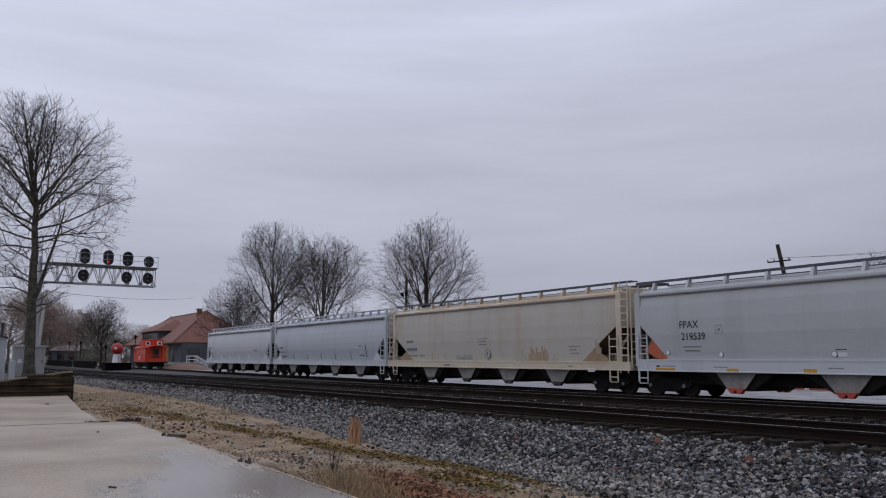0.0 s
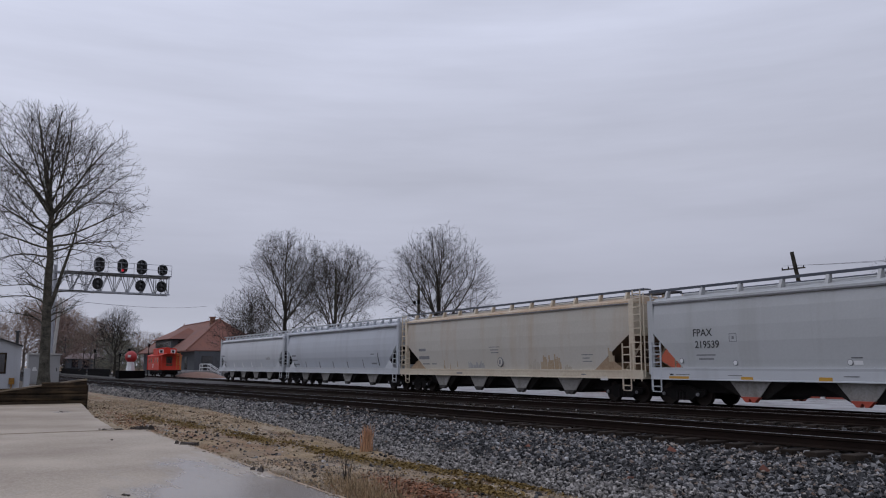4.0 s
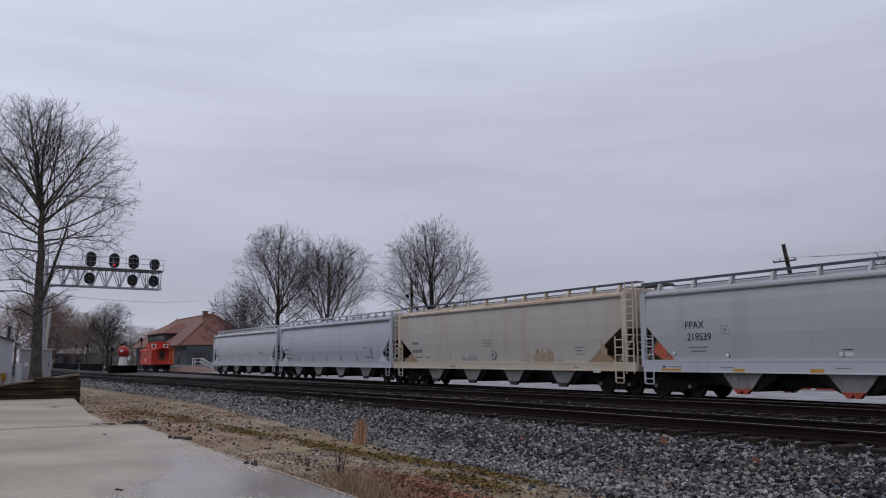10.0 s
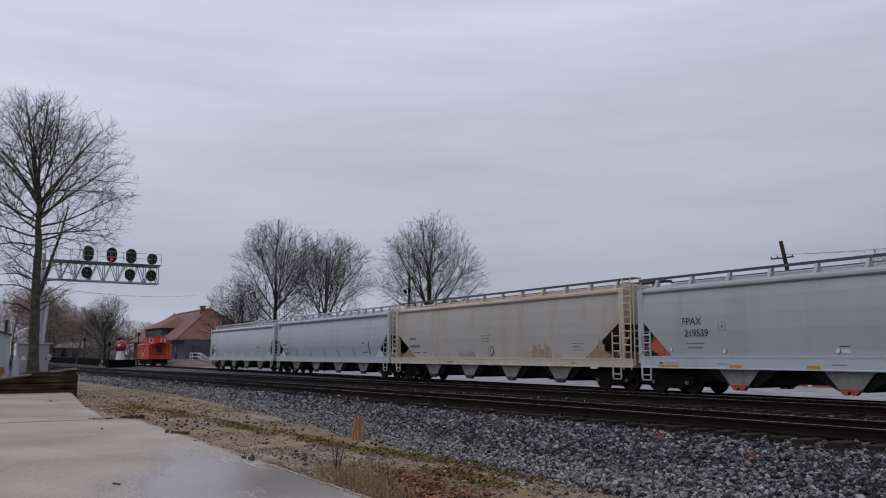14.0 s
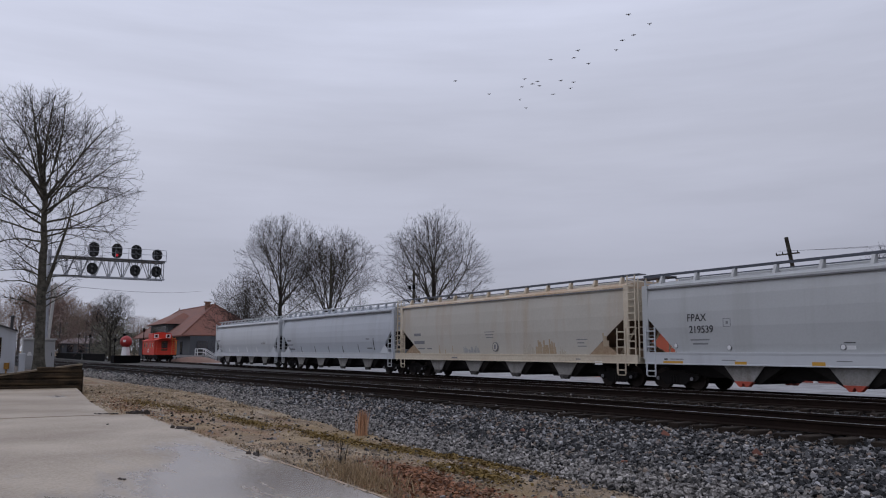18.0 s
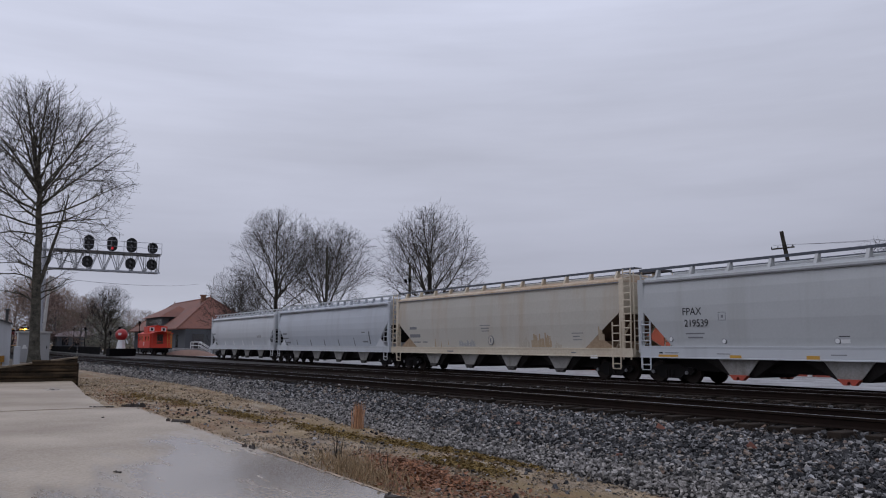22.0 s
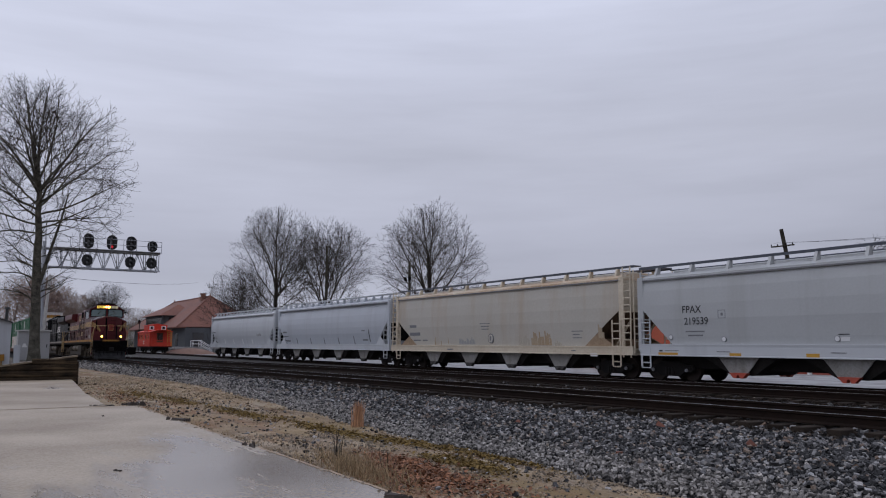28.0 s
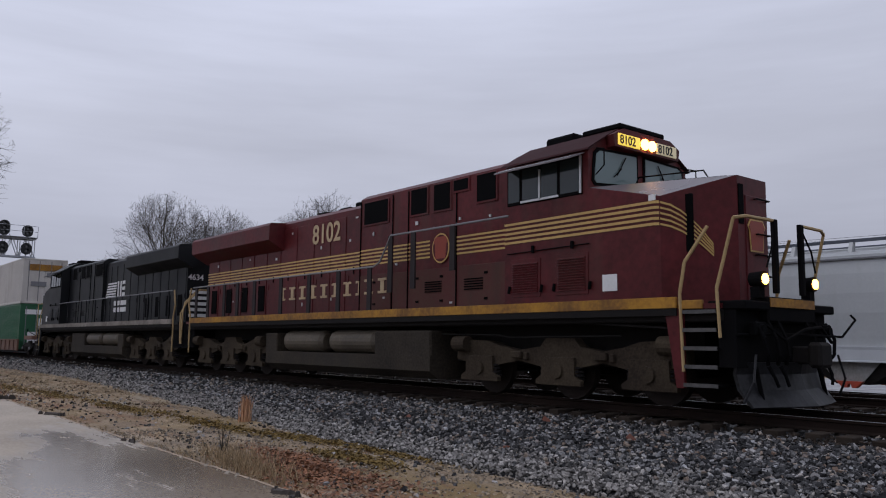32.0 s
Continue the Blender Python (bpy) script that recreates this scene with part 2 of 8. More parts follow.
def prism(bm, pts, a0, a1, axis="x", mat=0):
    """A polygon drawn across an axis and drawn out along it. x: pts are (y, z); y: (x, z); z: (x, y)."""
    def put(p, a):
        return {"x": (a, p[0], p[1]), "y": (p[0], a, p[1]), "z": (p[0], p[1], a)}[axis]
    lo, hi = [bm.verts.new(put(p, a0)) for p in pts], [bm.verts.new(put(p, a1)) for p in pts]
    n = len(pts)
    fs = [bm.faces.new(lo), bm.faces.new(hi[::-1])] + [bm.faces.new((lo[i], hi[i], hi[(i + 1) % n], lo[(i + 1) % n])) for i in range(n)]
    for f in fs:
        f.material_index = mat
    return fs


def rod(bm, p, q, r, r2=None, seg=6, mat=0):
    p, q = Vector(p), Vector(q)
    d = q - p
    m = Matrix.Translation((p + q) / 2) @ d.to_track_quat("Z", "Y").to_matrix().to_4x4()
    got = bmesh.ops.create_cone(bm, cap_ends=True, segments=seg, radius1=r, radius2=r if r2 is None else r2, depth=d.length, matrix=m)
    for f in {f for v in got["verts"] for f in v.link_faces}:
        f.material_index = mat
    return got["verts"]


def pipe(bm, pts, r, seg=6, mat=0):
    for a, b in zip(pts, pts[1:]):
        rod(bm, a, b, r, seg=seg, mat=mat)


def ball(bm, c, r, seg=12, rings=8, scale=(1, 1, 1), mat=0):
    got = bmesh.ops.create_uvsphere(bm, u_segments=seg, v_segments=rings, radius=r, matrix=Matrix.Translation(c) @ Matrix.Diagonal((*scale, 1)))
    for f in {f for v in got["verts"] for f in v.link_faces}:
        f.material_index = mat


def quad(bm, a, b, c, d, mat=0):
    f = bm.faces.new([bm.verts.new(p) for p in (a, b, c, d)])
    f.material_index = mat


def lettering(text, size, depth=0.004, weight=0.018):
    """Flat letters as a mesh, standing in the xz plane with their foot at the origin."""
    cu = bpy.data.curves.new("letters", "FONT")
    cu.body, cu.size, cu.extrude, cu.offset = text, size, depth, size * weight
    ob = bpy.data.objects.new("letters", cu)
    scene.collection.objects.link(ob)
    me = bpy.data.meshes.new_from_object(ob.evaluated_get(bpy.context.evaluated_depsgraph_get()))
    bpy.data.objects.remove(ob)
    me.transform(Matrix.Rotation(radians(90), 4, "X"))
    me.materials.clear()
    return me


def words(name, text, size, mat, parent, at, label="", weight=0.018):
    me = lettering(text, size, 0.003, weight)
    me.materials.append(mat)
    return same(name, me, parent, at, label)


# ---------------------------------------------------------------- ground
def line_fall(x):
    """The main line falls gently away towards the depot."""
    return 0.0065 * max(-150.0, min(8.0, x + 12.0))


def ground_height(x, y):
    if y < 20:
        base = -0.53 if y < 6.4 else -0.62
    else:
        base = -0.78
    return base + (min(0.0, line_fall(x)) if 2.5 < y < 21 else 0.0)


bm = bmesh.new()
xs = [-4500, -1500, -600, -300, -180, -162, -120] + [-100 + i * 1.0 for i in range(111)] + [40, 120, 400, 1500, 4500]
ys = [-4500, -1200, -300, -80, -30, -10, -2, 2, 3.4] + [3.9 + 0.35 * i for i in range(14)] + [9.5, 14, 20, 22, 24, 32, 50, 90, 180, 500, 1500, 4500]
grid = {}
for ix, x in enumerate(xs):
    for iy, y in enumerate(ys):
        z = ground_height(x, y)
        if -100 <= x <= 10 and 3.5 < y < 8.6:
            z += 0.05 * noise.noise((x * 0.5, y * 0.7, 0)) + 0.025 * noise.noise((x * 1.9, y * 2.3, 5))
        grid[ix, iy] = bm.verts.new((x, y, z))
for ix in range(len(xs) - 1):
    for iy in range(len(ys) - 1):
        bm.faces.new((grid[ix, iy], grid[ix + 1, iy], grid[ix + 1, iy + 1], grid[ix, iy + 1]))


def ground_material():
    m = material("muddy_gravel_ground", (0.37, 0.275, 0.17), 0.9, 0, (0.17, 0.115, 0.07), 1.4, 55, 1.0, 0.035, bump_scale=30)
    n, l = m.node_tree.nodes, m.node_tree.links
    b = n["Principled BSDF"]
    tc = n.new("ShaderNodeTexCoord")
    old = b.inputs["Base Color"].links[0].from_socket
    mp = n.new("ShaderNodeMapping")
    mp.inputs["Scale"].default_value = (0.22, 0.75, 1)
    l.new(tc.outputs["Object"], mp.inputs[0])
    for seed, col, lo, hi, amount in ((3.1, (0.18, 0.115, 0.032), 0.47, 0.60, 0.8), (9.7, (0.19, 0.085, 0.035), 0.50, 0.61, 0.75), (17.3, (0.42, 0.37, 0.295), 0.52, 0.66, 0.6), (25.1, (0.085, 0.058, 0.036), 0.54, 0.63, 0.75)):
        off = n.new("ShaderNodeMapping")
        off.inputs["Location"].default_value = (seed, seed * 1.7, seed)
        l.new(mp.outputs[0], off.inputs[0])
        nz = n.new("ShaderNodeTexNoise")
        nz.inputs["Scale"].default_value, nz.inputs["Detail"].default_value, nz.inputs["Roughness"].default_value = 1.3, 8, 0.68
        l.new(off.outputs[0], nz.inputs["Vector"])
        r = n.new("ShaderNodeMapRange")
        for k, v in (("From Min", lo), ("From Max", hi), ("To Min", 0.0), ("To Max", amount)):
            r.inputs[k].default_value = v
        l.new(nz.outputs["Fac"], r.inputs[0])
        mx = n.new("ShaderNodeMix")
        mx.data_type = "RGBA"
        mx.inputs[7].default_value = (*col, 1)
        l.new(r.outputs[0], mx.inputs[0])
        l.new(old, mx.inputs[6])
        old = mx.outputs[2]
    l.new(old, b.inputs["Base Color"])
    return m


M["ground"] = ground_material()
thing("ground", None, "muddy tan gravel ground with moss and dead grass", "ground", kind="structure", bm=bm, mats=M["ground"], smooth=True)

bm = bmesh.new()
prism(bm, [(28.5, -0.95), (28.5, -0.66), (31, -0.63), (44, -0.70), (44, -0.95)], -260, 60)
thing("gravel_yard", None, "pale wet gravel yard beyond the main tracks", "gravel", kind="structure", bm=bm, mats=M["far_gravel"])

# ---------------------------------------------------------------- tracks
NEAR, SECOND, SIDING = 12.5, 17.5, 26.6
SIDING_Z = -0.42
BED = [(10.2, -0.37), (11.0, -0.33), (11.6, -0.27), (12.0, -0.22), (14.3, -0.22), (15.2, -0.29), (16.1, -0.22), (19.3, -0.20), (20.2, -0.30), (21.8, -0.72)]


def toe_line(x):
    return 7.28 + min(2.3, max(0.0, (-x - 12.5) * 0.10))


def bed_height(x, y):
    """A slope from the ballast's foot up to the shoulder, level under the tracks, and down again beyond."""
    foot = toe_line(x)
    if y < foot:
        return line_fall(x) - 0.61 - 0.6 * (foot - y)
    if y < 10.2:
        return line_fall(x) - 0.61 + 0.24 * ((y - foot) / (10.2 - foot)) ** 0.8
    for (y0, z0), (y1, z1) in zip(BED, BED[1:]):
        if y0 <= y <= y1:
            return line_fall(x) + z0 + (z1 - z0) * (y - y0) / (y1 - y0)
    return line_fall(x) - 0.75


bm = bmesh.new()
xs = [-900, -300, -162] + [-110 + 0.5 * i for i in range(241)] + [60]
ys = [6.5 + 0.25 * i for i in range(62)]
grid = {}
for ix, x in enumerate(xs):
    for iy, y in enumerate(ys):
        z = bed_height(x, y) + 0.03 * noise.noise((x * 1.3, y * 1.6, 2))
        grid[ix, iy] = bm.verts.new((x, y, z))
for ix in range(len(xs) - 1):
    for iy in range(len(ys) - 1):
        bm.faces.new((grid[ix, iy], grid[ix + 1, iy], grid[ix + 1, iy + 1], grid[ix, iy + 1]))
bed = thing("ballast_bed", None, "crushed stone ballast bed under the main tracks, near-black as shade between stones", "ballast", kind="structure", bm=bm, mats=M["stone_bed"], smooth=True)

bm = bmesh.new()
prism(bm, [(20.8, -1.6), (20.8, -0.80), (24.2, -0.72), (25.0, -0.59), (28.2, -0.59), (28.8, -0.68), (28.8, -1.6)], -420, 60)
thing("siding_bed", None, "grey stone ballast under the siding", "ballast", kind="structure", bm=bm, mats=material("siding_stone", (0.12, 0.115, 0.11), 0.8, 0, (0.03, 0.028, 0.027), 6, 22, 0.95, 0.03, bump_scale=14, spec=0.2))

RAIL = [(-0.07, 0), (0.07, 0), (0.07, 0.015), (0.012, 0.04), (0.012, 0.125), (0.036, 0.14), (0.036, 0.172), (0.028, 0.178), (-0.028, 0.178), (-0.036, 0.172), (-0.036, 0.14), (-0.012, 0.125), (-0.012, 0.04), (-0.07, 0.015)]


def track(name, y, top, head, label, x0=-900, x1=60, graded=True):
    t = thing(name, pose(0, y, top), label, "railway track", kind="structure")
    for side in (-0.7525, 0.7525):
        bm = bmesh.new()
        for xa, xb in ((x0, max(x0, -162)), (max(x0, -162), -4), (-4, x1)) if graded else ((x0, x1),):
            if xa == xb:
                continue
            first = len(bm.verts)
            fs = prism(bm, [(a + side, b - 0.178) for a, b in RAIL], xa, xb)
            fs[2 + 7].material_index = 1
            if graded:
                bm.verts.ensure_lookup_table()
                for v in bm.verts[first:]:
                    v.co.z += line_fall(v.co.x)
        part("rail", bm, [M["rail"], head], t, "brown rusty rail with a polished head")
    return t


near_track = track("track_near", NEAR, 0.0, M["rail_head"], "rusty steel rails on dark wooden ties, main track")
second_track = track("track_second", SECOND, 0.03, M["rail_dull"], "rusty steel rails on dark wooden ties, second track")
siding = track("track_siding", SIDING, SIDING_Z, M["rail_dull"], "rusty steel rails of the siding under the hopper cars", -420, graded=False)
bm = bmesh.new()
box(bm, -0.115, 0.115, -1.3, 1.3, -0.36, -0.185, 0.01)
tie_mesh = mesh_of(bm, "tie", M["tie"])
for t, x0, n in ((near_track, -100, 205), (second_track, -75, 150), (siding, -110, 60)):
    for i in range(n):
        j = random.uniform(-0.04, 0.04)
        step = 0.53 if n > 100 else 2.0
        same("tie", tie_mesh, t, pose(x0 + i * step + j, random.uniform(-0.05, 0.05), random.uniform(-0.01, 0.01) + (0 if t is siding else line_fall(x0 + i * step)), 0, 0, random.uniform(-1.5, 1.5)))

# ---------------------------------------------------------------- concrete slab in the foreground
def concrete_material():
    m = material("wet_concrete", (0.45, 0.375, 0.285), 0.5, 0, (0.24, 0.182, 0.125), 0.42, 30, 1.0, 0.003, bump_scale=60)
    n, l = m.node_tree.nodes, m.node_tree.links
    b = n["Principled BSDF"]
    tc = n.new("ShaderNodeTexCoord")
    mp = n.new("ShaderNodeMapping")
    mp.inputs["Scale"].default_value = (0.16, 0.55, 1)
    l.new(tc.outputs["Object"], mp.inputs[0])
    nz = n.new("ShaderNodeTexNoise")
    nz.inputs["Scale"].default_value, nz.inputs["Detail"].default_value, nz.inputs["Roughness"].default_value = 1.0, 8, 0.68
    l.new(mp.outputs[0], nz.inputs["Vector"])
    sx = n.new("ShaderNodeSeparateXYZ")
    l.new(tc.outputs["Object"], sx.inputs[0])
    near = n.new("ShaderNodeMapRange")
    for k, v in (("From Min", -17.0), ("From Max", -11.0), ("To Min", -0.22), ("To Max", 0.15)):
        near.inputs[k].default_value = v
    l.new(sx.outputs["X"], near.inputs[0])
    s = n.new("ShaderNodeMath")
    l.new(nz.outputs["Fac"], s.inputs[0])
    l.new(near.outputs[0], s.inputs[1])
    edge = n.new("ShaderNodeMapRange")
    for k, v in (("From Min", 0.6), ("From Max", 3.2), ("To Min", -0.12), ("To Max", 0.07)):
        edge.inputs[k].default_value = v
    l.new(sx.outputs["Y"], edge.inputs[0])
    s2 = n.new("ShaderNodeMath")
    l.new(s.outputs[0], s2.inputs[0])
    l.new(edge.outputs[0], s2.inputs[1])
    wet = n.new("ShaderNodeMapRange")
    for k, v in (("From Min", 0.49), ("From Max", 0.60)):
        wet.inputs[k].default_value = v
    l.new(s2.outputs[0], wet.inputs[0])
    rough = n.new("ShaderNodeMapRange")
    for k, v in (("To Min", 0.55), ("To Max", 0.17)):
        rough.inputs[k].default_value = v
    l.new(wet.outputs[0], rough.inputs[0])
    l.new(rough.outputs[0], b.inputs["Roughness"])
    old = b.inputs["Base Color"].links[0].from_socket
    mx = n.new("ShaderNodeMix")
    mx.data_type, mx.blend_type = "RGBA", "MULTIPLY"
    mx.inputs[7].default_value = (0.60, 0.58, 0.56, 1)
    l.new(wet.outputs[0], mx.inputs[0])
    l.new(old, mx.inputs[6])
    l.new(mx.outputs[2], b.inputs["Base Color"])
    bump = [x for x in n if x.bl_idname == "ShaderNodeBump"][0]
    dry = n.new("ShaderNodeMapRange")
    dry.inputs["To Min"].default_value, dry.inputs["To Max"].default_value = 0.6, 0.03
    l.new(wet.outputs[0], dry.inputs[0])
    l.new(dry.outputs[0], bump.inputs["Strength"])
    return m


M["concrete"] = concrete_material()


def ragged(x0, x1, y, amp, step=0.25):
    n = max(2, int(abs(x1 - x0) / step))
    return [(x0 + (x1 - x0) * i / n, y + amp * noise.noise((x0 + (x1 - x0) * i / n * 1.7, y, 1.0)) + amp * 0.5 * noise.noise((i * 0.9, y, 4.0))) for i in range(n + 1)]


def slab(name, outline, top, label):
    bm = bmesh.new()
    prism(bm, outline, top - 0.40, top, "z")
    ob = thing(name, None, label, "pavement", kind="structure", bm=bm, mats=M["concrete"])
    return ob


SLAB_Z = -0.45
near_slab = slab("pavement_near", [(7, -6)] + [(7, 4.02)] + ragged(6.9, -21.25, 4.07, 0.045) + [(-21.25, -6)], SLAB_Z, "wet stained concrete slab with broken edge and puddles")
# its edge runs askew to the track
skew = [(x, y - 4.0 + 3.42 + max(0.0, (-x - 21.4) * 0.048) + 0.11 * max(0.0, -x - 27) * 0.32) for x, y in ragged(-21.265, -37.0, 4.0, 0.06)]
slab("pavement_middle", [(-21.265, -6)] + skew + [(-37.0, -6)], SLAB_Z + 0.012, "pale damp concrete slab running up to the low wall")
# the chipped rim of the slab, paler than its top
bm = bmesh.new()
rim = ragged(-4.2, -21.2, 4.07, 0.045, 0.12)
for i, ((xa, ya), (xb, yb)) in enumerate(zip(rim, rim[1:])):
    w = 0.035 + 0.03 * abs(noise.noise((i * 0.37, 2.0, 7.0)))
    vs = [bm.verts.new(v) for v in ((xa, ya - w, SLAB_Z + 0.004), (xb, yb - w, SLAB_Z + 0.004), (xb, yb + 0.012, SLAB_Z + 0.002), (xa, ya + 0.012, SLAB_Z + 0.002), (xa, ya + 0.03, SLAB_Z - 0.12), (xb, yb + 0.03, SLAB_Z - 0.12))]
    bm.faces.new(vs[:4])
    bm.faces.new((vs[3], vs[2], vs[5], vs[4]))
M["edge_rim"] = material("chipped_concrete_rim", (0.43, 0.32, 0.225), 0.85, 0, (0.26, 0.19, 0.13), 5, 40, 0.8, 0.004)
part("broken_edge", bm, M["edge_rim"], near_slab, "pale tan chipped rim of the slab")

# ---------------------------------------------------------------- hopper cars
M["roof_cream"] = material("rust_patched_cream_roof", (0.66, 0.58, 0.46), 0.5, 0, (0.42, 0.235, 0.105), 0.55, 7, 0.75)
M["bay_sheet"] = material("bay_sheet_grey", (0.30, 0.29, 0.275), 0.85, 0, (0.16, 0.145, 0.13), 0.9, 15, 0.8, 0, (3, 3, 0.4), (0.10, 0.075, 0.055), 0.5)
# near-black steel: the under-car shade is put into this colour
M["bay_shade"] = material("bay_shadow_steel", (0.03, 0.027, 0.025), 0.9, 0, (0.015, 0.013, 0.012), 0.9, 15, 0.8, spec=0.1)
M["rust_pale"] = material("rust_washed_cream", (0.34, 0.25, 0.16), 0.7, 0, (0.20, 0.12, 0.065), 1.2, 12, 0.8)
def freight_truck(car, x, z=0.0):
    """A two-axle truck: two side frames with springs, a bolster and four wheels."""
    t = new("truck")
    t.parent = car
    t.matrix_basis = pose(x, 0, z)
    r = 0.44
    for s in (-1, 1):
        bm = bmesh.new()
        y0, y1 = s * 0.98, s * 1.12
        out = [(-1.25, 0.50), (-1.2, 0.62), (-0.75, 0.66), (-0.45, 0.78), (0.45, 0.78), (0.75, 0.66), (1.2, 0.62), (1.25, 0.50), (1.1, 0.36), (0.72, 0.36), (0.5, 0.20), (-0.5, 0.20), (-0.72, 0.36), (-1.1, 0.36)]
        prism(bm, out, min(y0, y1), max(y0, y1), "y")
        for k in (-0.15, 0, 0.15):
            rod(bm, (k, s * 1.15, 0.24), (k, s * 1.15, 0.55), 0.06, seg=8)
        for k in (-0.9, 0.9):
            box(bm, k - 0.13, k + 0.13, min(y0, y1) - 0.03, max(y0, y1) + 0.03, 0.34, 0.56, 0.02)
        part("side_frame", bm, M["truck"], t)
    bm = bmesh.new()
    box(bm, -0.2, 0.2, -1.05, 1.05, 0.5, 0.75, 0.03)
    part("bolster", bm, M["truck"], t)
    for k in (-0.9, 0.9):
        bm = bmesh.new()
        rod(bm, (k, -0.75, r), (k, 0.75, r), 0.08, seg=10)
        part("axle", bm, M["truck"], t)
        for s in (-1, 1):
            bm = bmesh.new()
            rod(bm, (k, s * 0.70, r), (k, s * 0.83, r), r, seg=26)
            rod(bm, (k, s * 0.68, r), (k, s * 0.72, r), r + 0.025, seg=26)
            part("wheel", bm, M["wheel"], t)
            bm = bmesh.new()
            rod(bm, (k, s * 1.1, r), (k, s * 1.2, r), 0.085, 0.07, seg=10)
            part("bearing_cap", bm, M["ink_grey"], t, "grey bearing cap")
    return t


def ladder(name, parent, p, q, out, width, rungs, mat, r=0.017):
    """Two stiles from p to q, width apart along out, with rungs between."""
    p, q, out = Vector(p), Vector(q), Vector(out)
    bm = bmesh.new()
    rod(bm, p, q, r * 1.3)
    rod(bm, p + out * width, q + out * width, r * 1.3)
    for i in range(rungs):
        c = p.lerp(q, (i + 0.5) / rungs)
        rod(bm, c, c + out * width, r)
    return part(name, bm, mat, parent)


def hopper_car(x0, x1, paint, sill_paint, label, bays=4, gates="bay_grey", cut=1.55, end_rust=False, walk_tone="walk_metal", rail_style=False, eave=4.2, sill=1.02, deep=0.42, porch=0.33, gusset=True, sheet=0.0, round_side=False):
    """A covered hopper: bulged side sheets, sloped end sheets, side sills, bays with gates, ladders, roof walk, trucks."""
    L, mid = x1 - x0, (x0 + x1) / 2
    car = thing("hopper_car", pose(mid, SIDING, SIDING_Z), label, "freight car", group="hopper cars on the siding")
    e = L / 2 - 0.75
    half = [(1.50, sill + deep - 0.01), (1.54, 1.8), (1.595, 2.5), (1.60, 3.1), (1.57, 3.7), (1.50, eave)] if not round_side else [(1.36, sill + deep - 0.01), (1.47, 1.8), (1.56, 2.2), (1.60, 2.65), (1.60, 3.05), (1.565, 3.5), (1.49, 3.9), (1.40, eave)]
    ring = half + [(-y, z) for y, z in half[::-1]]
    bm = bmesh.new()
    prism(bm, ring, -e, e)
    for s in (-1, 1):
        no = Vector((s * 1.45, 0, -cut - 0.15)).normalized()
        geo = bm.verts[:] + bm.edges[:] + bm.faces[:]
        got = bmesh.ops.bisect_plane(bm, geom=geo, plane_co=(s * e, 0, 2.95), plane_no=no, clear_outer=True)
        made = bmesh.ops.contextual_create(bm, geom=[g for g in got["geom_cut"] if isinstance(g, bmesh.types.BMEdge)])
        for f in made["faces"]:
            f.material_index = 1 if end_rust else 0
    part("body", bm, [paint, M["rust"]], car)
    # roof with rounded shoulders and a batten along the eave
    bm = bmesh.new()
    prism(bm, [(1.56, eave - 0.02), (1.56, eave + 0.06), (1.30, eave + 0.17), (0.75, eave + 0.29), (0, eave + 0.33), (-0.75, eave + 0.29), (-1.30, eave + 0.17), (-1.56, eave + 0.06), (-1.56, eave - 0.02)], -e - 0.05, e + 0.05)
    part("roof", bm, M["roof_cream"] if end_rust else paint, car)
    for s in (-1, 1):
        bm = bmesh.new()
        box(bm, -e, e, s * 1.575 - 0.02, s * 1.575 + 0.02, eave - 0.075, eave - 0.022)
        part("eave_batten", bm, M["ink_grey"], car, "dark batten below the roof edge")
        bm = bmesh.new()
        lo, hi = sill, sill + deep
        prism(bm, [(s * 1.44, hi), (s * 1.66, hi), (s * 1.66, hi - 0.035), (s * 1.645, hi - 0.12), (s * 1.64, lo + 0.05), (s * 1.66, lo + 0.04), (s * 1.66, lo), (s * 1.44, lo)], -e - porch - 0.02, e + porch + 0.02)
        part("side_sill", bm, sill_paint, car)
    # roof walks, brackets, hatches
    for s in (-1, 1):
        bm = bmesh.new()
        box(bm, -e - 0.55, e + 0.55, s * 0.95 - 0.22, s * 0.95 + 0.22, eave + 0.545, eave + 0.59)
        box(bm, -e - 0.55, e + 0.55, s * 1.17 - 0.02, s * 1.17 + 0.02, eave + (0.545 if rail_style else 0.49), eave + 0.595)
        part("roof_walk", bm, M[walk_tone], car, "dark steel grating walkway")
        n = 12 if not rail_style else 17
        for i in range(n):
            bx = -e + 0.5 + (2 * e - 1.0) * i / (n - 1)
            bm = bmesh.new()
            prism(bm, [(s * 1.34, eave + 0.14), (s * 1.19, eave + 0.50), (s * 1.04, eave + 0.50), (s * 1.06, eave + 0.2)], bx - (0.03 if rail_style else 0.06), bx + (0.03 if rail_style else 0.06))
            part("walk_bracket", bm, sill_paint if end_rust else paint, car)
    bm = bmesh.new()
    box(bm, -e + 0.6, e - 0.6, -0.32, 0.32, eave + 0.3, eave + 0.42, 0.03)
    part("trough_hatch", bm, paint, car)
    # bays under the body
    span = sheet or (2 * e - 2 * cut - 0.5) / bays
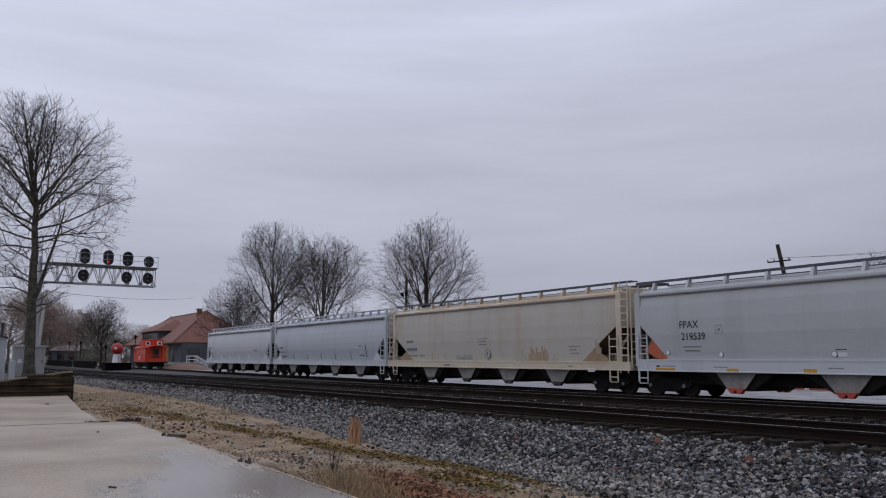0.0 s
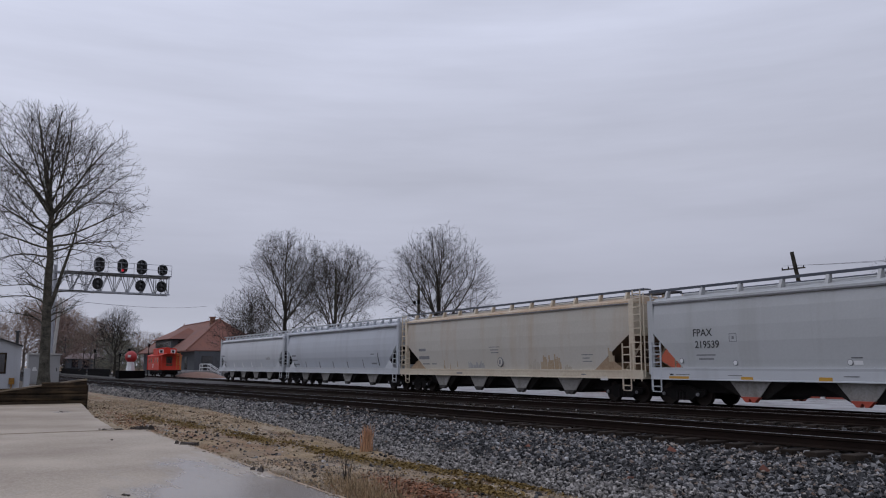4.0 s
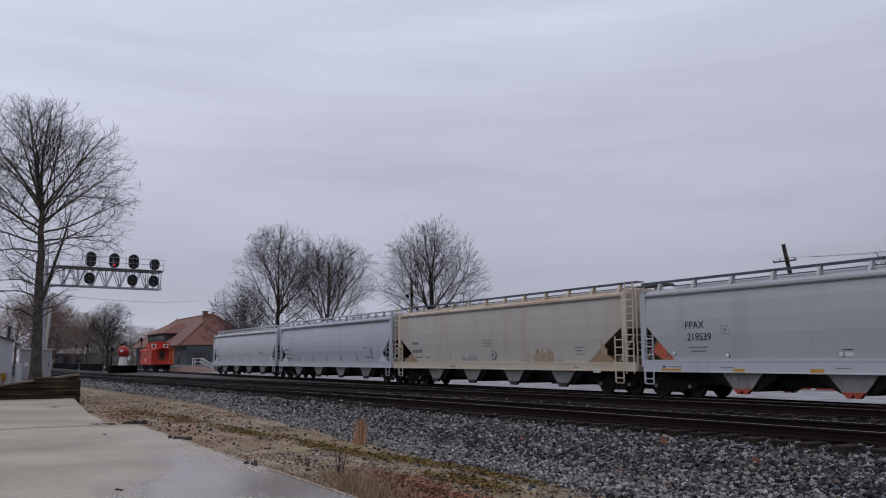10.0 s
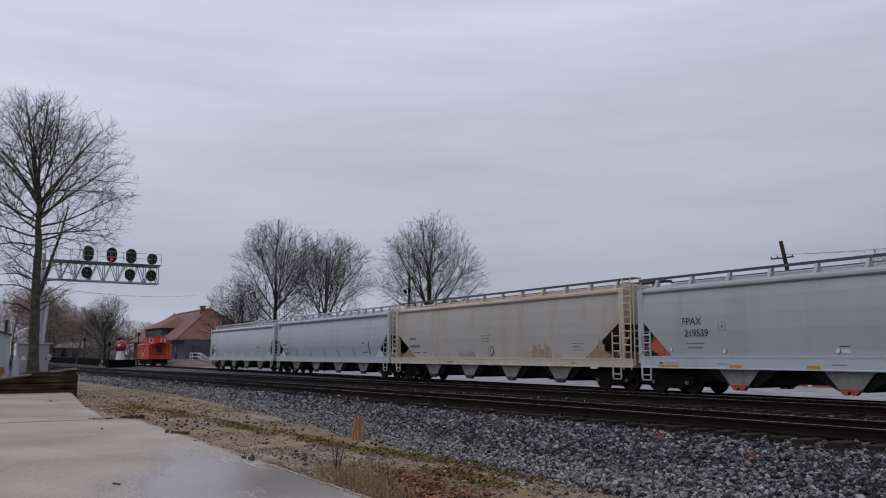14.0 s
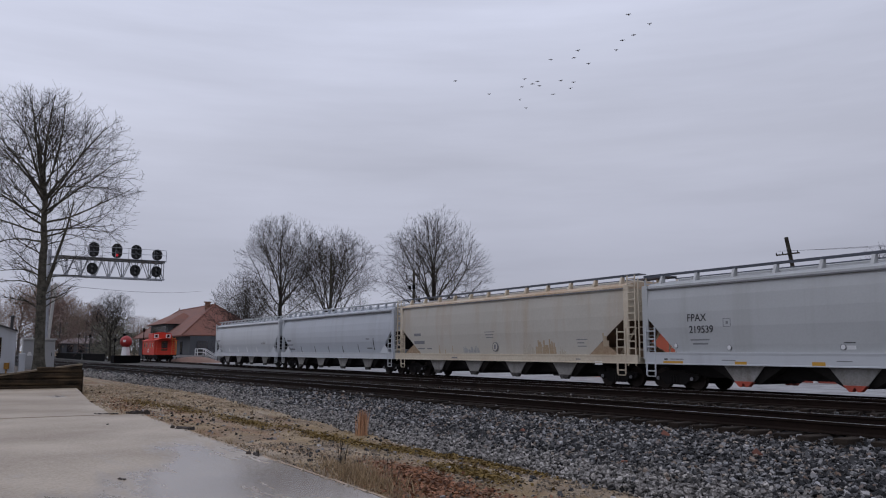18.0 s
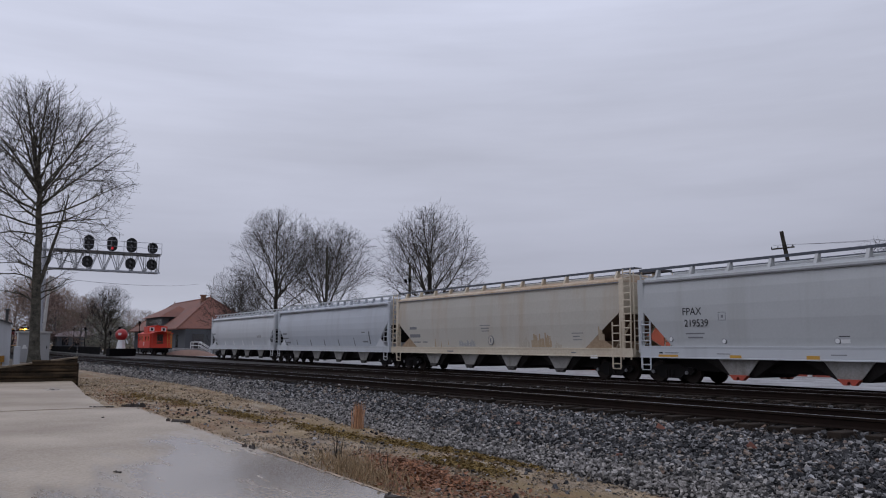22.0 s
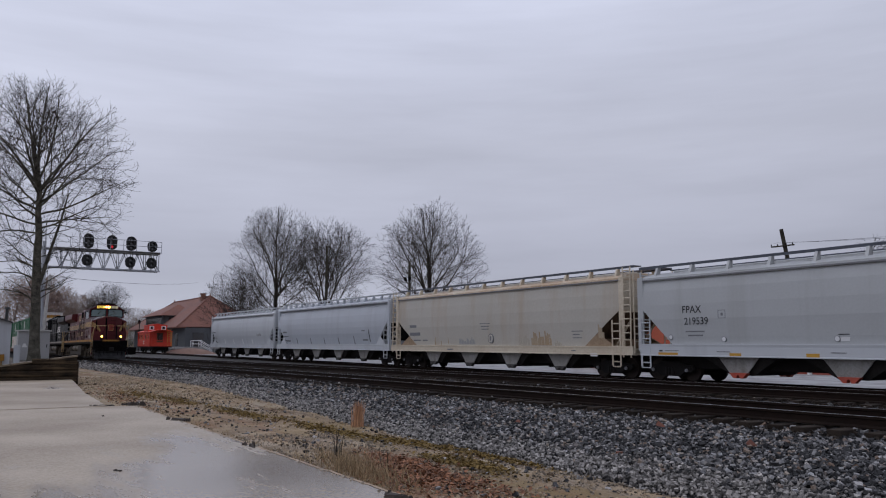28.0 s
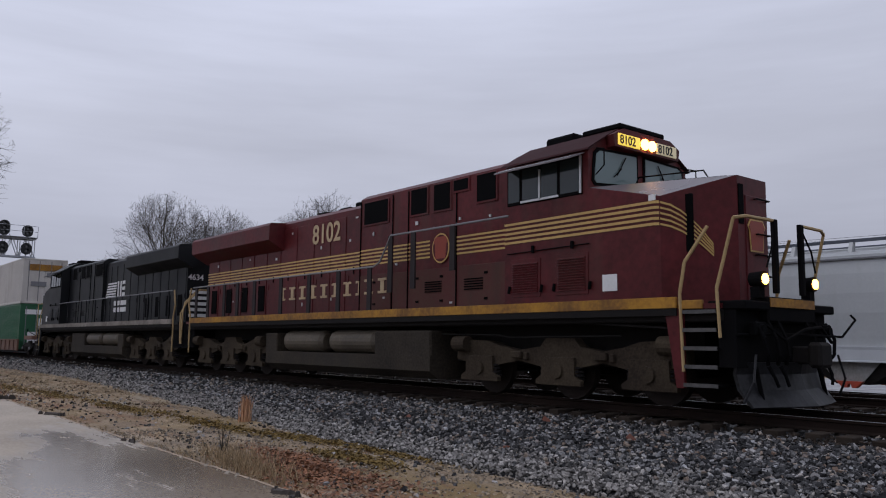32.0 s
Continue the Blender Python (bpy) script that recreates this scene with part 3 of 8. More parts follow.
    for i in range(bays):
        c = (-e + 4.62 if sheet else -e + cut + 0.25 + span * 0.5) + span * i
        bm = bmesh.new()
        hw, gz = span * 0.495, 0.34
        top = [(c - hw, -1.42), (c + hw, -1.42), (c + hw, 1.42), (c - hw, 1.42)]
        low = [(c - 0.5, -1.2), (c + 0.5, -1.2), (c + 0.5, 1.2), (c - 0.5, 1.2)]
        tv, lv = [bm.verts.new((a, b, sill + 0.24)) for a, b in top], [bm.verts.new((a, b, gz)) for a, b in low]
        bm.faces.new(tv), bm.faces.new(lv)
        for k in range(4):
            bm.faces.new((tv[k], tv[(k + 1) % 4], lv[(k + 1) % 4], lv[k]))
        bay = part("hopper_bay", bm, [M["bay_shade"]], car, "sloped hopper bay, coloured black for the shade under the car")
        for s in (-1, 1):
            bm = bmesh.new()
            prism(bm, [(c - 0.93, sill + 0.03), (c + 0.93, sill + 0.03), (c + 0.40, 0.42), (c - 0.40, 0.42)], s * 1.40 - 0.02, s * 1.40 + 0.02, "y")
            part("bay_side_sheet", bm, M["bay_sheet"], bay, "dull grey sheet of the hopper bay")
            bm = bmesh.new()
            prism(bm, [(c - 0.40, 0.44), (c - 0.20, 0.24), (c - 0.08, 0.24), (c - 0.04, 0.36), (c + 0.04, 0.36), (c + 0.08, 0.24), (c + 0.20, 0.24), (c + 0.40, 0.44)], s * 1.38 - 0.10, s * 1.38 + 0.10, "y")
            part("outlet_gate", bm, M[gates], bay)
    bm = bmesh.new()
    box(bm, -e - 0.6, e + 0.6, -0.3, 0.3, 0.60, 1.1)
    # wider box added as the dark shade between the bays
    box(bm, -e + cut, e - cut, -0.9, 0.9, 0.52, 1.2)
    part("centre_sill", bm, M["truck"], car)
    # ends: platform, corner posts, braces, ladders, brake gear, coupler
    for s in (-1, 1):
        xe = s * (e + porch)
        bm = bmesh.new()
        box(bm, s * (e - 1.5) - 0.02, s * (e - 1.5) + 0.02, -1.44, 1.44, sill + 0.14, 1.72)
        part("shear_plate", bm, M["rust_pale"] if end_rust else paint, car)
        if gusset:
            slope = (cut + 0.15) / 1.45
            for t in (-1, 1):
                bm = bmesh.new()
                xa, xb = e - slope * 0.98, e - slope * (2.95 - sill - deep)
                prism(bm, [(s * xa, 1.97), (s * (xb + 0.03), sill + deep), (s * (e - 0.35), sill + deep)], t * 1.52 - 0.02, t * 1.52 + 0.02, "y")
                part("gusset", bm, M["rust_pale"] if end_rust else sill_paint, car)
        bm = bmesh.new()
        box(bm, min(xe, xe - s * 0.12), max(xe, xe - s * 0.12), -1.6, 1.6, sill, sill + 0.24, 0.01)
        box(bm, min(xe, s * (e - 1.4)), max(xe, s * (e - 1.4)), -1.42, 1.42, sill + 0.12, sill + 0.16)
        part("end_sill", bm, sill_paint, car)
        for t in (-1, 1):
            bm = bmesh.new()
            box(bm, min(s * e - 0.03, s * e + s * 0.28), max(s * e + 0.03, s * e + s * 0.28), t * 1.56 - 0.03, t * 1.56 + 0.03, sill + 0.2, eave + 0.1)
            part("corner_post", bm, sill_paint if end_rust else paint, car)
            bm = bmesh.new()
            rod(bm, (s * (e - 1.2), t * 0.8, sill + 0.2), (s * (e - 0.05), t * 0.8, 2.6), 0.05)
            part("end_brace", bm, sill_paint, car)
            ladder("side_ladder", car, (s * (e - 0.42), t * 1.63, sill - 0.45), (s * (e - 0.42), t * 1.63, 2.55), (s, 0, 0), 0.5, 6, sill_paint, 0.026)
            bm = bmesh.new()
            pipe(bm, [(s * (e - 0.40), t * 1.62, sill), (s * (e - 0.40), t * 1.62, sill - 0.5), (s * (e + 0.05), t * 1.62, sill - 0.5), (s * (e + 0.05), t * 1.62, sill)], 0.022)
            part("stirrup_step", bm, sill_paint, car)
        if end_rust:
            for t in (-1, 1):
                ladder("corner_ladder", car, (s * (e + 0.22), t * 1.60, sill - 0.1), (s * (e + 0.22), t * 1.56, eave + 0.5), (s, 0, 0), 0.46, 13, sill_paint, 0.026)
        ladder("end_ladder", car, (xe + s * 0.03, -1.52, sill + 0.1), (xe + s * 0.03, -1.52, eave + 0.35), (0, 1, 0), 0.5, 11, sill_paint, 0.026)
        bm = bmesh.new()
        box(bm, min(s * e, s * (e + 0.02)), max(s * e, s * (e + 0.02)), -1.5, 1.5, 2.9, eave + 0.06)
        part("end_sheet", bm, sill_paint if end_rust else paint, car)
        bm = bmesh.new()
        quad(bm, (s * (e - 0.03), -1.46, 2.92), (s * (e - 0.03), 1.46, 2.92), (s * (e - cut - 0.15), 1.42, 1.5), (s * (e - cut - 0.15), -1.42, 1.5))
        # the dark version carries the shade below the car end
        part("slope_sheet", bm, M["bay_shade"] if not end_rust else M["rust"], car, "sloping end sheet, shade-black unless rusted")
        bm = bmesh.new()
        box(bm, min(xe, xe + s * 0.42), max(xe, xe + s * 0.42), -0.10, 0.10, 0.72, 0.98, 0.03)
        box(bm, min(xe + s * 0.30, xe + s * 0.46), max(xe + s * 0.30, xe + s * 0.46), -0.16, 0.16, 0.68, 1.02, 0.04)
        part("coupler", bm, M["truck"], car)
    bm = bmesh.new()
    rod(bm, (-e + 0.9, -0.7, sill + 0.42), (-e + 0.9, 0.3, sill + 0.42), 0.22, seg=14)
    part("brake_reservoir", bm, M["bay_grey"], car)
    for s in (-1, 1):
        freight_truck(car, s * (e - 1.0))
    return car, e


SIDE = [(1.26, 1.50), (1.8, 1.54), (2.5, 1.595), (3.1, 1.60), (3.7, 1.57), (4.2, 1.50)]


ROUND = [(1.26, 1.33), (1.8, 1.47), (2.2, 1.56), (2.65, 1.60), (3.05, 1.60), (3.5, 1.565), (3.9, 1.49), (4.2, 1.41)]


def side_at(z, table=SIDE):
    """How far the bulged side sheet stands out at a height."""
    for (z0, y0), (z1, y1) in zip(table, table[1:]):
        if z <= z1:
            return y0 + (y1 - y0) * (z - z0) / (z1 - z0)
    return table[-1][1]


def decals(car, e, items, table=SIDE):
    """Plates and marks on the side that faces the camera: x from the left end, z, width, height, material."""
    rng = random.Random(len(items))
    pieces = []
    for x, z, w, h, mat in items:
        if mat.startswith("patch"):
            # a stain runs down in narrow streaks of uneven height
            n = max(2, round(w / 0.09))
            pieces += [(x + w * k / n, z, w / n * rng.uniform(0.5, 1.25), h * rng.uniform(0.35, 1.0), mat) for k in range(n)]
        else:
            pieces.append((x, z, w, h, mat))
    for x, z, w, h, mat in pieces:
        bm = bmesh.new()
        if z < 1.28:
            box(bm, -e + x, -e + x + w, -1.652, -1.615, z, z + h)
        else:
            levels = [z] + [k for k, _ in table if z < k < z + h] + [z + h]
            prism(bm, [(-side_at(k, table) - (0.003 if mat.startswith("patch") else 0.006), k) for k in levels] + [(-side_at(k, table) + 0.03, k) for k in levels[::-1]], -e + x, -e + x + w)
        part("stencil" if mat in ("ink", "ink_grey") else "stain" if mat.startswith("patch") else "plate", bm, M[mat], car)


SPANS = [(-90.7, -69.37), (-69.37, -47.15), (-47.15, -25.25), (-25.35, -2.6)]
car_a, ea = hopper_car(*SPANS[0], M["hopper_pale"], M["hopper_pale"], "pale grey covered hopper car with rounded sides, standing", rail_style=True, walk_tone="hopper_pale", eave=4.14, round_side=True)
car_b, eb = hopper_car(*SPANS[1], M["hopper_blue"], M["hopper_pale"], "blue-grey covered hopper car with rounded sides, standing", rail_style=True, walk_tone="hopper_pale", eave=4.28, round_side=True)
car_c, ec = hopper_car(*SPANS[2], M["hopper_cream"], M["sill_cream"], "weathered cream covered hopper car with rust stains", end_rust=True, eave=4.34, cut=2.05, porch=0.80, deep=0.38)
car_d, ed = hopper_car(*SPANS[3], M["hopper_grey"], M["hopper_pale"], "light grey covered hopper car with black lettering", gates="red_gate", cut=1.35, deep=0.49, porch=0.12, gusset=False, sheet=4.33)

# ---------------------------------------------------------------- locomotives
M.update({
    "maroon": material("maroon_paint", (0.106, 0.0165, 0.019), 0.42, 0, (0.052, 0.0095, 0.010), 0.7, 9, 0.9, 0, (1.4, 1, 0.18), (0.075, 0.036, 0.028), 0.6, spec=0.16),
    "maroon_dirty": material("road_dirt_on_maroon", (0.080, 0.040, 0.030), 0.7, 0, (0.085, 0.022, 0.022), 0.9, 12, 0.8, 0, (2.0, 1, 0.3), (0.05, 0.034, 0.026), 0.6, spec=0.2),
    "air_tank": material("dusty_air_reservoir", (0.12, 0.098, 0.070), 0.6, 0, (0.05, 0.040, 0.030), 1.0, 18, 0.8, spec=0.3),
    "step_edge": material("worn_step_edge", (0.085, 0.080, 0.078), 0.7, 0, (0.03, 0.028, 0.027), 3, 20, 0.7),
    "sill_dirty": material("dirty_white_sill", (0.30, 0.27, 0.235), 0.7, 0, (0.11, 0.085, 0.065), 0.9, 14, 0.9, 0, (2.5, 1, 0.6), (0.05, 0.035, 0.025), 0.6),
    # body maroon deepened to near-black: the posts' shading is in the colour
    "post_shaded": material("shaded_maroon_posts", (0.010, 0.004, 0.005), 0.8, 0, (0.012, 0.008, 0.008), 2, 20, 0.5),
    "gold": material("gold_stripe", (0.52, 0.33, 0.10), 0.5, 0, (0.36, 0.22, 0.07), 2, 20, 0.5),
    "buff": material("buff_letters", (0.50, 0.38, 0.22), 0.6, 0, (0.30, 0.20, 0.12), 3, 20, 0.6),
    "sill_yellow": material("sill_yellow", (0.42, 0.21, 0.03), 0.6, 0, (0.16, 0.075, 0.025), 1.1, 14, 0.9, 0, (2.5, 1, 0.6), (0.05, 0.03, 0.02), 0.6, spec=0.2),
    "emblem_red": material("emblem_red", (0.27, 0.04, 0.02), 0.5),
    "rail_yellow": material("handrail_yellow", (0.40, 0.275, 0.12), 0.6, 0, (0.24, 0.16, 0.07), 4, 20, 0.5),
    "loco_black": material("locomotive_black", (0.007, 0.008, 0.010), 0.5, 0, (0.012, 0.012, 0.012), 0.8, 20, 0.6, spec=0.18),
    # truck and tank dust, both darkened to hold the shade below the deck
    "frame_dirt_shaded": material("dusty_shaded_underframe", (0.062, 0.047, 0.031), 0.95, 0, (0.022, 0.016, 0.012), 1.2, 25, 0.9, 0.004, spec=0.15),
    "tank_dirt_shaded": material("dusty_shaded_tank", (0.052, 0.041, 0.029), 0.8, 0, (0.014, 0.011, 0.009), 0.8, 18, 0.9, 0, (0.8, 1, 0.3), (0.02, 0.02, 0.02), 0.6, spec=0.2),
    "plow": material("plow_steel", (0.022, 0.022, 0.025), 0.42, 0.0, (0.004, 0.004, 0.004), 2.2, 18, 1.0, 0, (4, 4, 0.8), (0.003, 0.003, 0.003), 0.95, spec=0.22),
    "roof_dark_red": material("wet_maroon_roof", (0.05, 0.018, 0.02), 0.8, 0, (0.03, 0.014, 0.014), 1, 20, 0.5, spec=0.1),
    "roof_grey": material("glossy_grey_purple", (0.15, 0.125, 0.13), 0.25, 0, (0.13, 0.11, 0.12), 1, 20, 0.5),
    "grille": material("dark_grille", (0.004, 0.004, 0.0045), 0.85, spec=0.05),
    "window": glass("cab_window_glass", (0.02, 0.028, 0.03), 0.06, 0.45),
    # pale teal base stands in for the sky mirrored in the windscreen
    "wind": glass("windscreen_glass", (0.13, 0.18, 0.178), 0.06, 0.5),
    "lamp_on": glowing("lit_headlight", (1.0, 0.44, 0.07), 12.0),
    "lamp_off": glowing("dim_headlight", (0.9, 0.8, 0.6), 0.5),
    "board": glowing("lit_number_board", (0.95, 0.66, 0.10), 0.75),
    "board_dim": glowing("dim_number_board", (0.55, 0.48, 0.32), 0.35),
    "bare": material("bare_aluminium", (0.55, 0.55, 0.55), 0.4, 0.6),
})


def loco_truck(loco, name, axles, frame_mat):
    t = new(name)
    t.parent = loco
    a, b, c = axles
    for s in (-1, 1):
        y0, y1 = sorted((s * 1.0, s * 1.22))
        bm = bmesh.new()
        lo, hi = 0.62, 1.08
        out = [(a - 0.75, 0.95), (a - 0.3, 1.1), (a + 0.2, hi), (a + 0.55, 0.98), ((a + b) / 2, 0.90), (b - 0.5, 0.98), (b - 0.35, 1.14), (b + 0.35, 1.14), (b + 0.5, 0.98),
               ((b + c) / 2, 0.90), (c - 0.55, 0.98), (c - 0.2, hi), (c + 0.3, 1.1), (c + 0.7, 0.95), (c + 0.72, 0.7), (c + 0.35, 0.62), (c - 0.5, 0.6), ((b + c) / 2, 0.70), (b + 0.5, 0.60), (b - 0.5, 0.60), ((a + b) / 2, 0.70), (a + 0.5, 0.6), (a - 0.35, 0.62), (a - 0.78, 0.7)]
        prism(bm, out, y0, y1, "y")
        part("side_frame", bm, frame_mat, t)
        for k in axles:
            bm = bmesh.new()
            foot = [(k - 0.40, 0.78), (k + 0.40, 0.78), (k + 0.42, 0.44), (k + 0.56, 0.36), (k + 0.56, 0.27), (k - 0.56, 0.27), (k - 0.56, 0.36), (k - 0.42, 0.44)]
            prism(bm, foot, s * 1.24 - 0.05, s * 1.24 + 0.05, "y")
            rod(bm, (k, s * 1.2, 0.53), (k, s * 1.34, 0.53), 0.17, 0.14, seg=12)
            part("journal_box", bm, frame_mat, t)
            for d in (-0.42, 0.42):
                bm = bmesh.new()
                for j in range(4):
                    rod(bm, (k + d, s * 1.16, 0.37 + j * 0.07), (k + d, s * 1.16, 0.41 + j * 0.07), 0.10, seg=10)
                part("spring", bm, M["truck"], t)
        for k in ((a + b) / 2, (b + c) / 2):
            bm = bmesh.new()
            box(bm, k - 0.14, k + 0.14, s * 1.26 - 0.05, s * 1.26 + 0.05, 0.74, 0.88, 0.02)
            box(bm, k + 0.2, k + 0.3, s * 1.26 - 0.04, s * 1.26 + 0.04, 0.72, 0.86, 0.01)
            part("brake_bracket", bm, frame_mat, t)
        for k in (a - 0.55, c + 0.45):
            bm = bmesh.new()
            rod(bm, (k - 0.2, s * 1.28, 1.02), (k + 0.2, s * 1.28, 1.02), 0.16, seg=14)
            part("brake_cylinder", bm, frame_mat, t)
    for k in axles:
        for s in (-1, 1):
            bm = bmesh.new()
            rod(bm, (k, s * 0.70, 0.535), (k, s * 0.84, 0.535), 0.535, seg=28)
            part("wheel", bm, M["wheel"], t)
        bm = bmesh.new()
        rod(bm, (k, -0.7, 0.535), (k, 0.7, 0.535), 0.1, seg=10)
        part("axle", bm, M["truck"], t)
    return t


def strip(bm, pts, h, y_out=0.0, mat=0):
    """A thin painted band along points, h high, standing clear of the panel it is painted on."""
    for p, q in zip(pts, pts[1:]):
        quad(bm, (p[0], p[1], p[2]), (q[0], q[1], q[2]), (q[0], q[1], q[2] + h), (p[0], p[1], p[2] + h), mat)


def locomotive(name, label, body, trim, rails, sill, maroon):
    loco = thing(name, None, label, "locomotive", group="moving train")
    bm = bmesh.new()
    box(bm, -21.6, -0.35, -1.42, 1.42, 1.40, 1.60, 0.02)
    box(bm, -21.4, -1.2, -0.62, 0.62, 0.62, 1.45)
    part("underframe", bm, M["truck"], loco)
    bm = bmesh.new()
    box(bm, -21.6, -0.35, -1.47, 1.47, 1.60, 1.68)
    part("walkway", bm, body, loco)
    for s in (-1, 1):
        bm = bmesh.new()
        box(bm, -21.1, -1.12, s * 1.50 - 0.03, s * 1.50 + 0.03, 1.62, 1.80, 0.005)
        part("side_sill", bm, sill, loco, "yellow painted side sill" if maroon else "dirty white side sill")
        bm = bmesh.new()
        box(bm, -21.1, -1.12, s * 1.49 - 0.03, s * 1.49 + 0.03, 1.50, 1.62)
        part("sill_skirt", bm, M["truck"], loco)
    # cab
    bm = bmesh.new()
    prism(bm, [(-1.5, 1.72), (-1.5, 4.54), (-1.12, 4.80), (-0.72, 5.02), (0.72, 5.02), (1.12, 4.80), (1.5, 4.54), (1.5, 1.72)], -5.1, -2.92)
    cab = part("cab", bm, body, loco)
    bm = bmesh.new()
    prism(bm, [(-1.58, 4.53), (-1.56, 4.57), (-1.12, 4.835), (-0.72, 5.055), (0.72, 5.055), (1.12, 4.835), (1.56, 4.57), (1.58, 4.53), (1.12, 4.81), (0.72, 5.03), (-0.72, 5.03), (-1.12, 4.81)], -5.15, -2.86)
    part("roof_skin", bm, M["roof_dark_red"] if maroon else body, cab)
    # nose: faceted, falling from the windscreen to its corners, with a raised middle
    bm = bmesh.new()
    pts = {}
    for s in (-1, 1):
        for key, (x, y, z) in {"a": (-2.92, 1.5, 3.84), "b": (-1.40, 1.5, 3.48), "c": (-0.62, 0.46, 3.86), "w": (-2.92, 0.6, 3.98)}.items():
            pts[key, s, 1] = bm.verts.new((x, s * y, z))
            if key != "w":
                pts[key, s, 0] = bm.verts.new((x, s * y, 1.70))
    for s in (-1, 1):
        bm.faces.new((pts["a", s, 0], pts["b", s, 0], pts["b", s, 1], pts["a", s, 1]))
        bm.faces.new((pts["b", s, 0], pts["c", s, 0], pts["c", s, 1], pts["b", s, 1]))
        f = bm.faces.new((pts["a", s, 1], pts["b", s, 1], pts["c", s, 1], pts["w", s, 1]))
        f.material_index = 1
    bm.faces.new((pts["c", -1, 0], pts["c", 1, 0], pts["c", 1, 1], pts["c", -1, 1]))
    f = bm.faces.new((pts["w", -1, 1], pts["c", -1, 1], pts["c", 1, 1], pts["w", 1, 1]))
    f.material_index = 1
    bm.faces.new((pts["a", -1, 0], pts["b", -1, 0], pts["c", -1, 0], pts["c", 1, 0], pts["b", 1, 0], pts["a", 1, 0]))
    bm.faces.new((pts["a", -1, 0], pts["a", 1, 0], pts["a", 1, 1], pts["w", 1, 1], pts["w", -1, 1], pts["a", -1, 1]))
    # top facets are greyer than the sides on the maroon engine
    nose = part("nose", bm, [body, M["roof_grey"] if maroon else body], loco)
    bm = bmesh.new()
    box(bm, -0.63, -0.60, -0.24, 0.40, 1.75, 3.55, 0.01)
    part("nose_door", bm, body, nose)
    bm = bmesh.new()
    # no hollow here: a flat black plate gives the recess its shade
    box(bm, -0.635, -0.60, -0.44, -0.30, 3.05, 3.72)
    part("nose_recess", bm, M["grille"], nose)
    for z in (2.2, 2.55, 2.9, 3.2, 3.5):
        for y in (0.22,):
            bm = bmesh.new()
            pipe(bm, [(-0.62, y - 0.2, z), (-0.54, y - 0.2, z), (-0.54, y + 0.2, z), (-0.62, y + 0.2, z)], 0.014)
            part("grab_iron", bm, M["black"], nose)
    # windscreens
    for s in (-1, 1):
        bm = bmesh.new()
        ya, yb = sorted((s * 0.10, s * 1.36))
        prism(bm, [(s * 0.08, 4.00), (s * 1.34, 3.90), (s * 1.42, 3.98), (s * 1.37, 4.52), (s * 1.25, 4.61), (s * 0.09, 4.65)], -2.93, -2.895)
        part("windscreen_gasket", bm, M["black"], cab)
        bm = bmesh.new()
        prism(bm, [(s * 0.13, 4.04), (s * 1.31, 3.95), (s * 1.37, 4.0), (s * 1.31, 4.49), (s * 1.21, 4.56), (s * 0.14, 4.60)], -2.90, -2.885)
        part("windscreen", bm, M["wind"], cab, "windscreen pane with pale sky reflection put into its colour")
        bm = bmesh.new()
        pipe(bm, [(-2.86, s * 0.5, 4.52), (-2.86, s * 0.75, 4.16)], 0.014, 4)
        pipe(bm, [(-2.86, s * 0.62, 4.30), (-2.86, s * 0.84, 4.12)], 0.012, 4)
        part("wiper", bm, M["black"], cab)
    # number boards and headlight above the windscreens
    bm = bmesh.new()
    prism(bm, [(-0.98, 4.66), (-1.02, 4.88), (-0.72, 5.03), (0.72, 5.03), (1.02, 4.88), (0.98, 4.66)], -2.92, -2.72)
    head = part("headlight_housing", bm, M["black"] if not maroon else body, cab)
    for s in (-1, 1):
        bm = bmesh.new()
        box(bm, -2.735, -2.70, min(s * 0.26, s * 0.90), max(s * 0.26, s * 0.90), 4.70, 4.92, 0.01)
        part("number_board", bm, M["board"] if maroon and s < 0 else M["board_dim"], head, "backlit number board")
        bm = bmesh.new()
        rod(bm, (-2.74, s * 0.115, 4.82), (-2.68, s * 0.115, 4.82), 0.105, seg=14)
        part("headlight", bm, M["lamp_on"] if maroon else M["lamp_off"], head, "lit warm white headlight" if maroon else "")
    if maroon:
        for y in (-0.87, 0.29):
            words("number", "8102", 0.235, M["ink"], head, pose(-2.692, y, 4.73, 0, 0, 90))
    # cab side windows, visor, louvres
    for s in (-1, 1):
        bm = bmesh.new()
        box(bm, -5.02, -3.06, s * 1.50 - 0.02, s * 1.50 + 0.02, 3.74, 4.46, 0.01)
        frame_part = part("side_window_frame", bm, M["black"], cab)
        for x0, x1 in ((-4.97, -4.66), (-4.58, -4.14), (-4.08, -3.66), (-3.58, -3.10)):
            bm = bmesh.new()
            box(bm, x0, x1, s * 1.52 - 0.012, s * 1.52 + 0.012, 3.80, 4.42)
            part("window_pane", bm, M["window"], frame_part)
        bm = bmesh.new()
        box(bm, -4.62, -3.62, s * 1.535 - 0.012, s * 1.535 + 0.012, 3.76, 3.80)
        box(bm, -4.13, -4.09, s * 1.535 - 0.012, s * 1.535 + 0.012, 3.78, 4.36)
        box(bm, -3.10, -3.06, s * 1.535 - 0.012, s * 1.535 + 0.012, 3.76, 4.46)
        part("window_rail", bm, M["bare"] if maroon else M["black"], frame_part)
        bm = bmesh.new()
        prism(bm, [(s * 1.50, 4.52), (s * 1.92, 4.36), (s * 1.92, 4.33), (s * 1.50, 4.49)], -4.98, -3.0)
        part("sun_visor", bm, M["roof_grey"] if maroon else body, cab, "grey sun visor over the side window" if maroon else "")
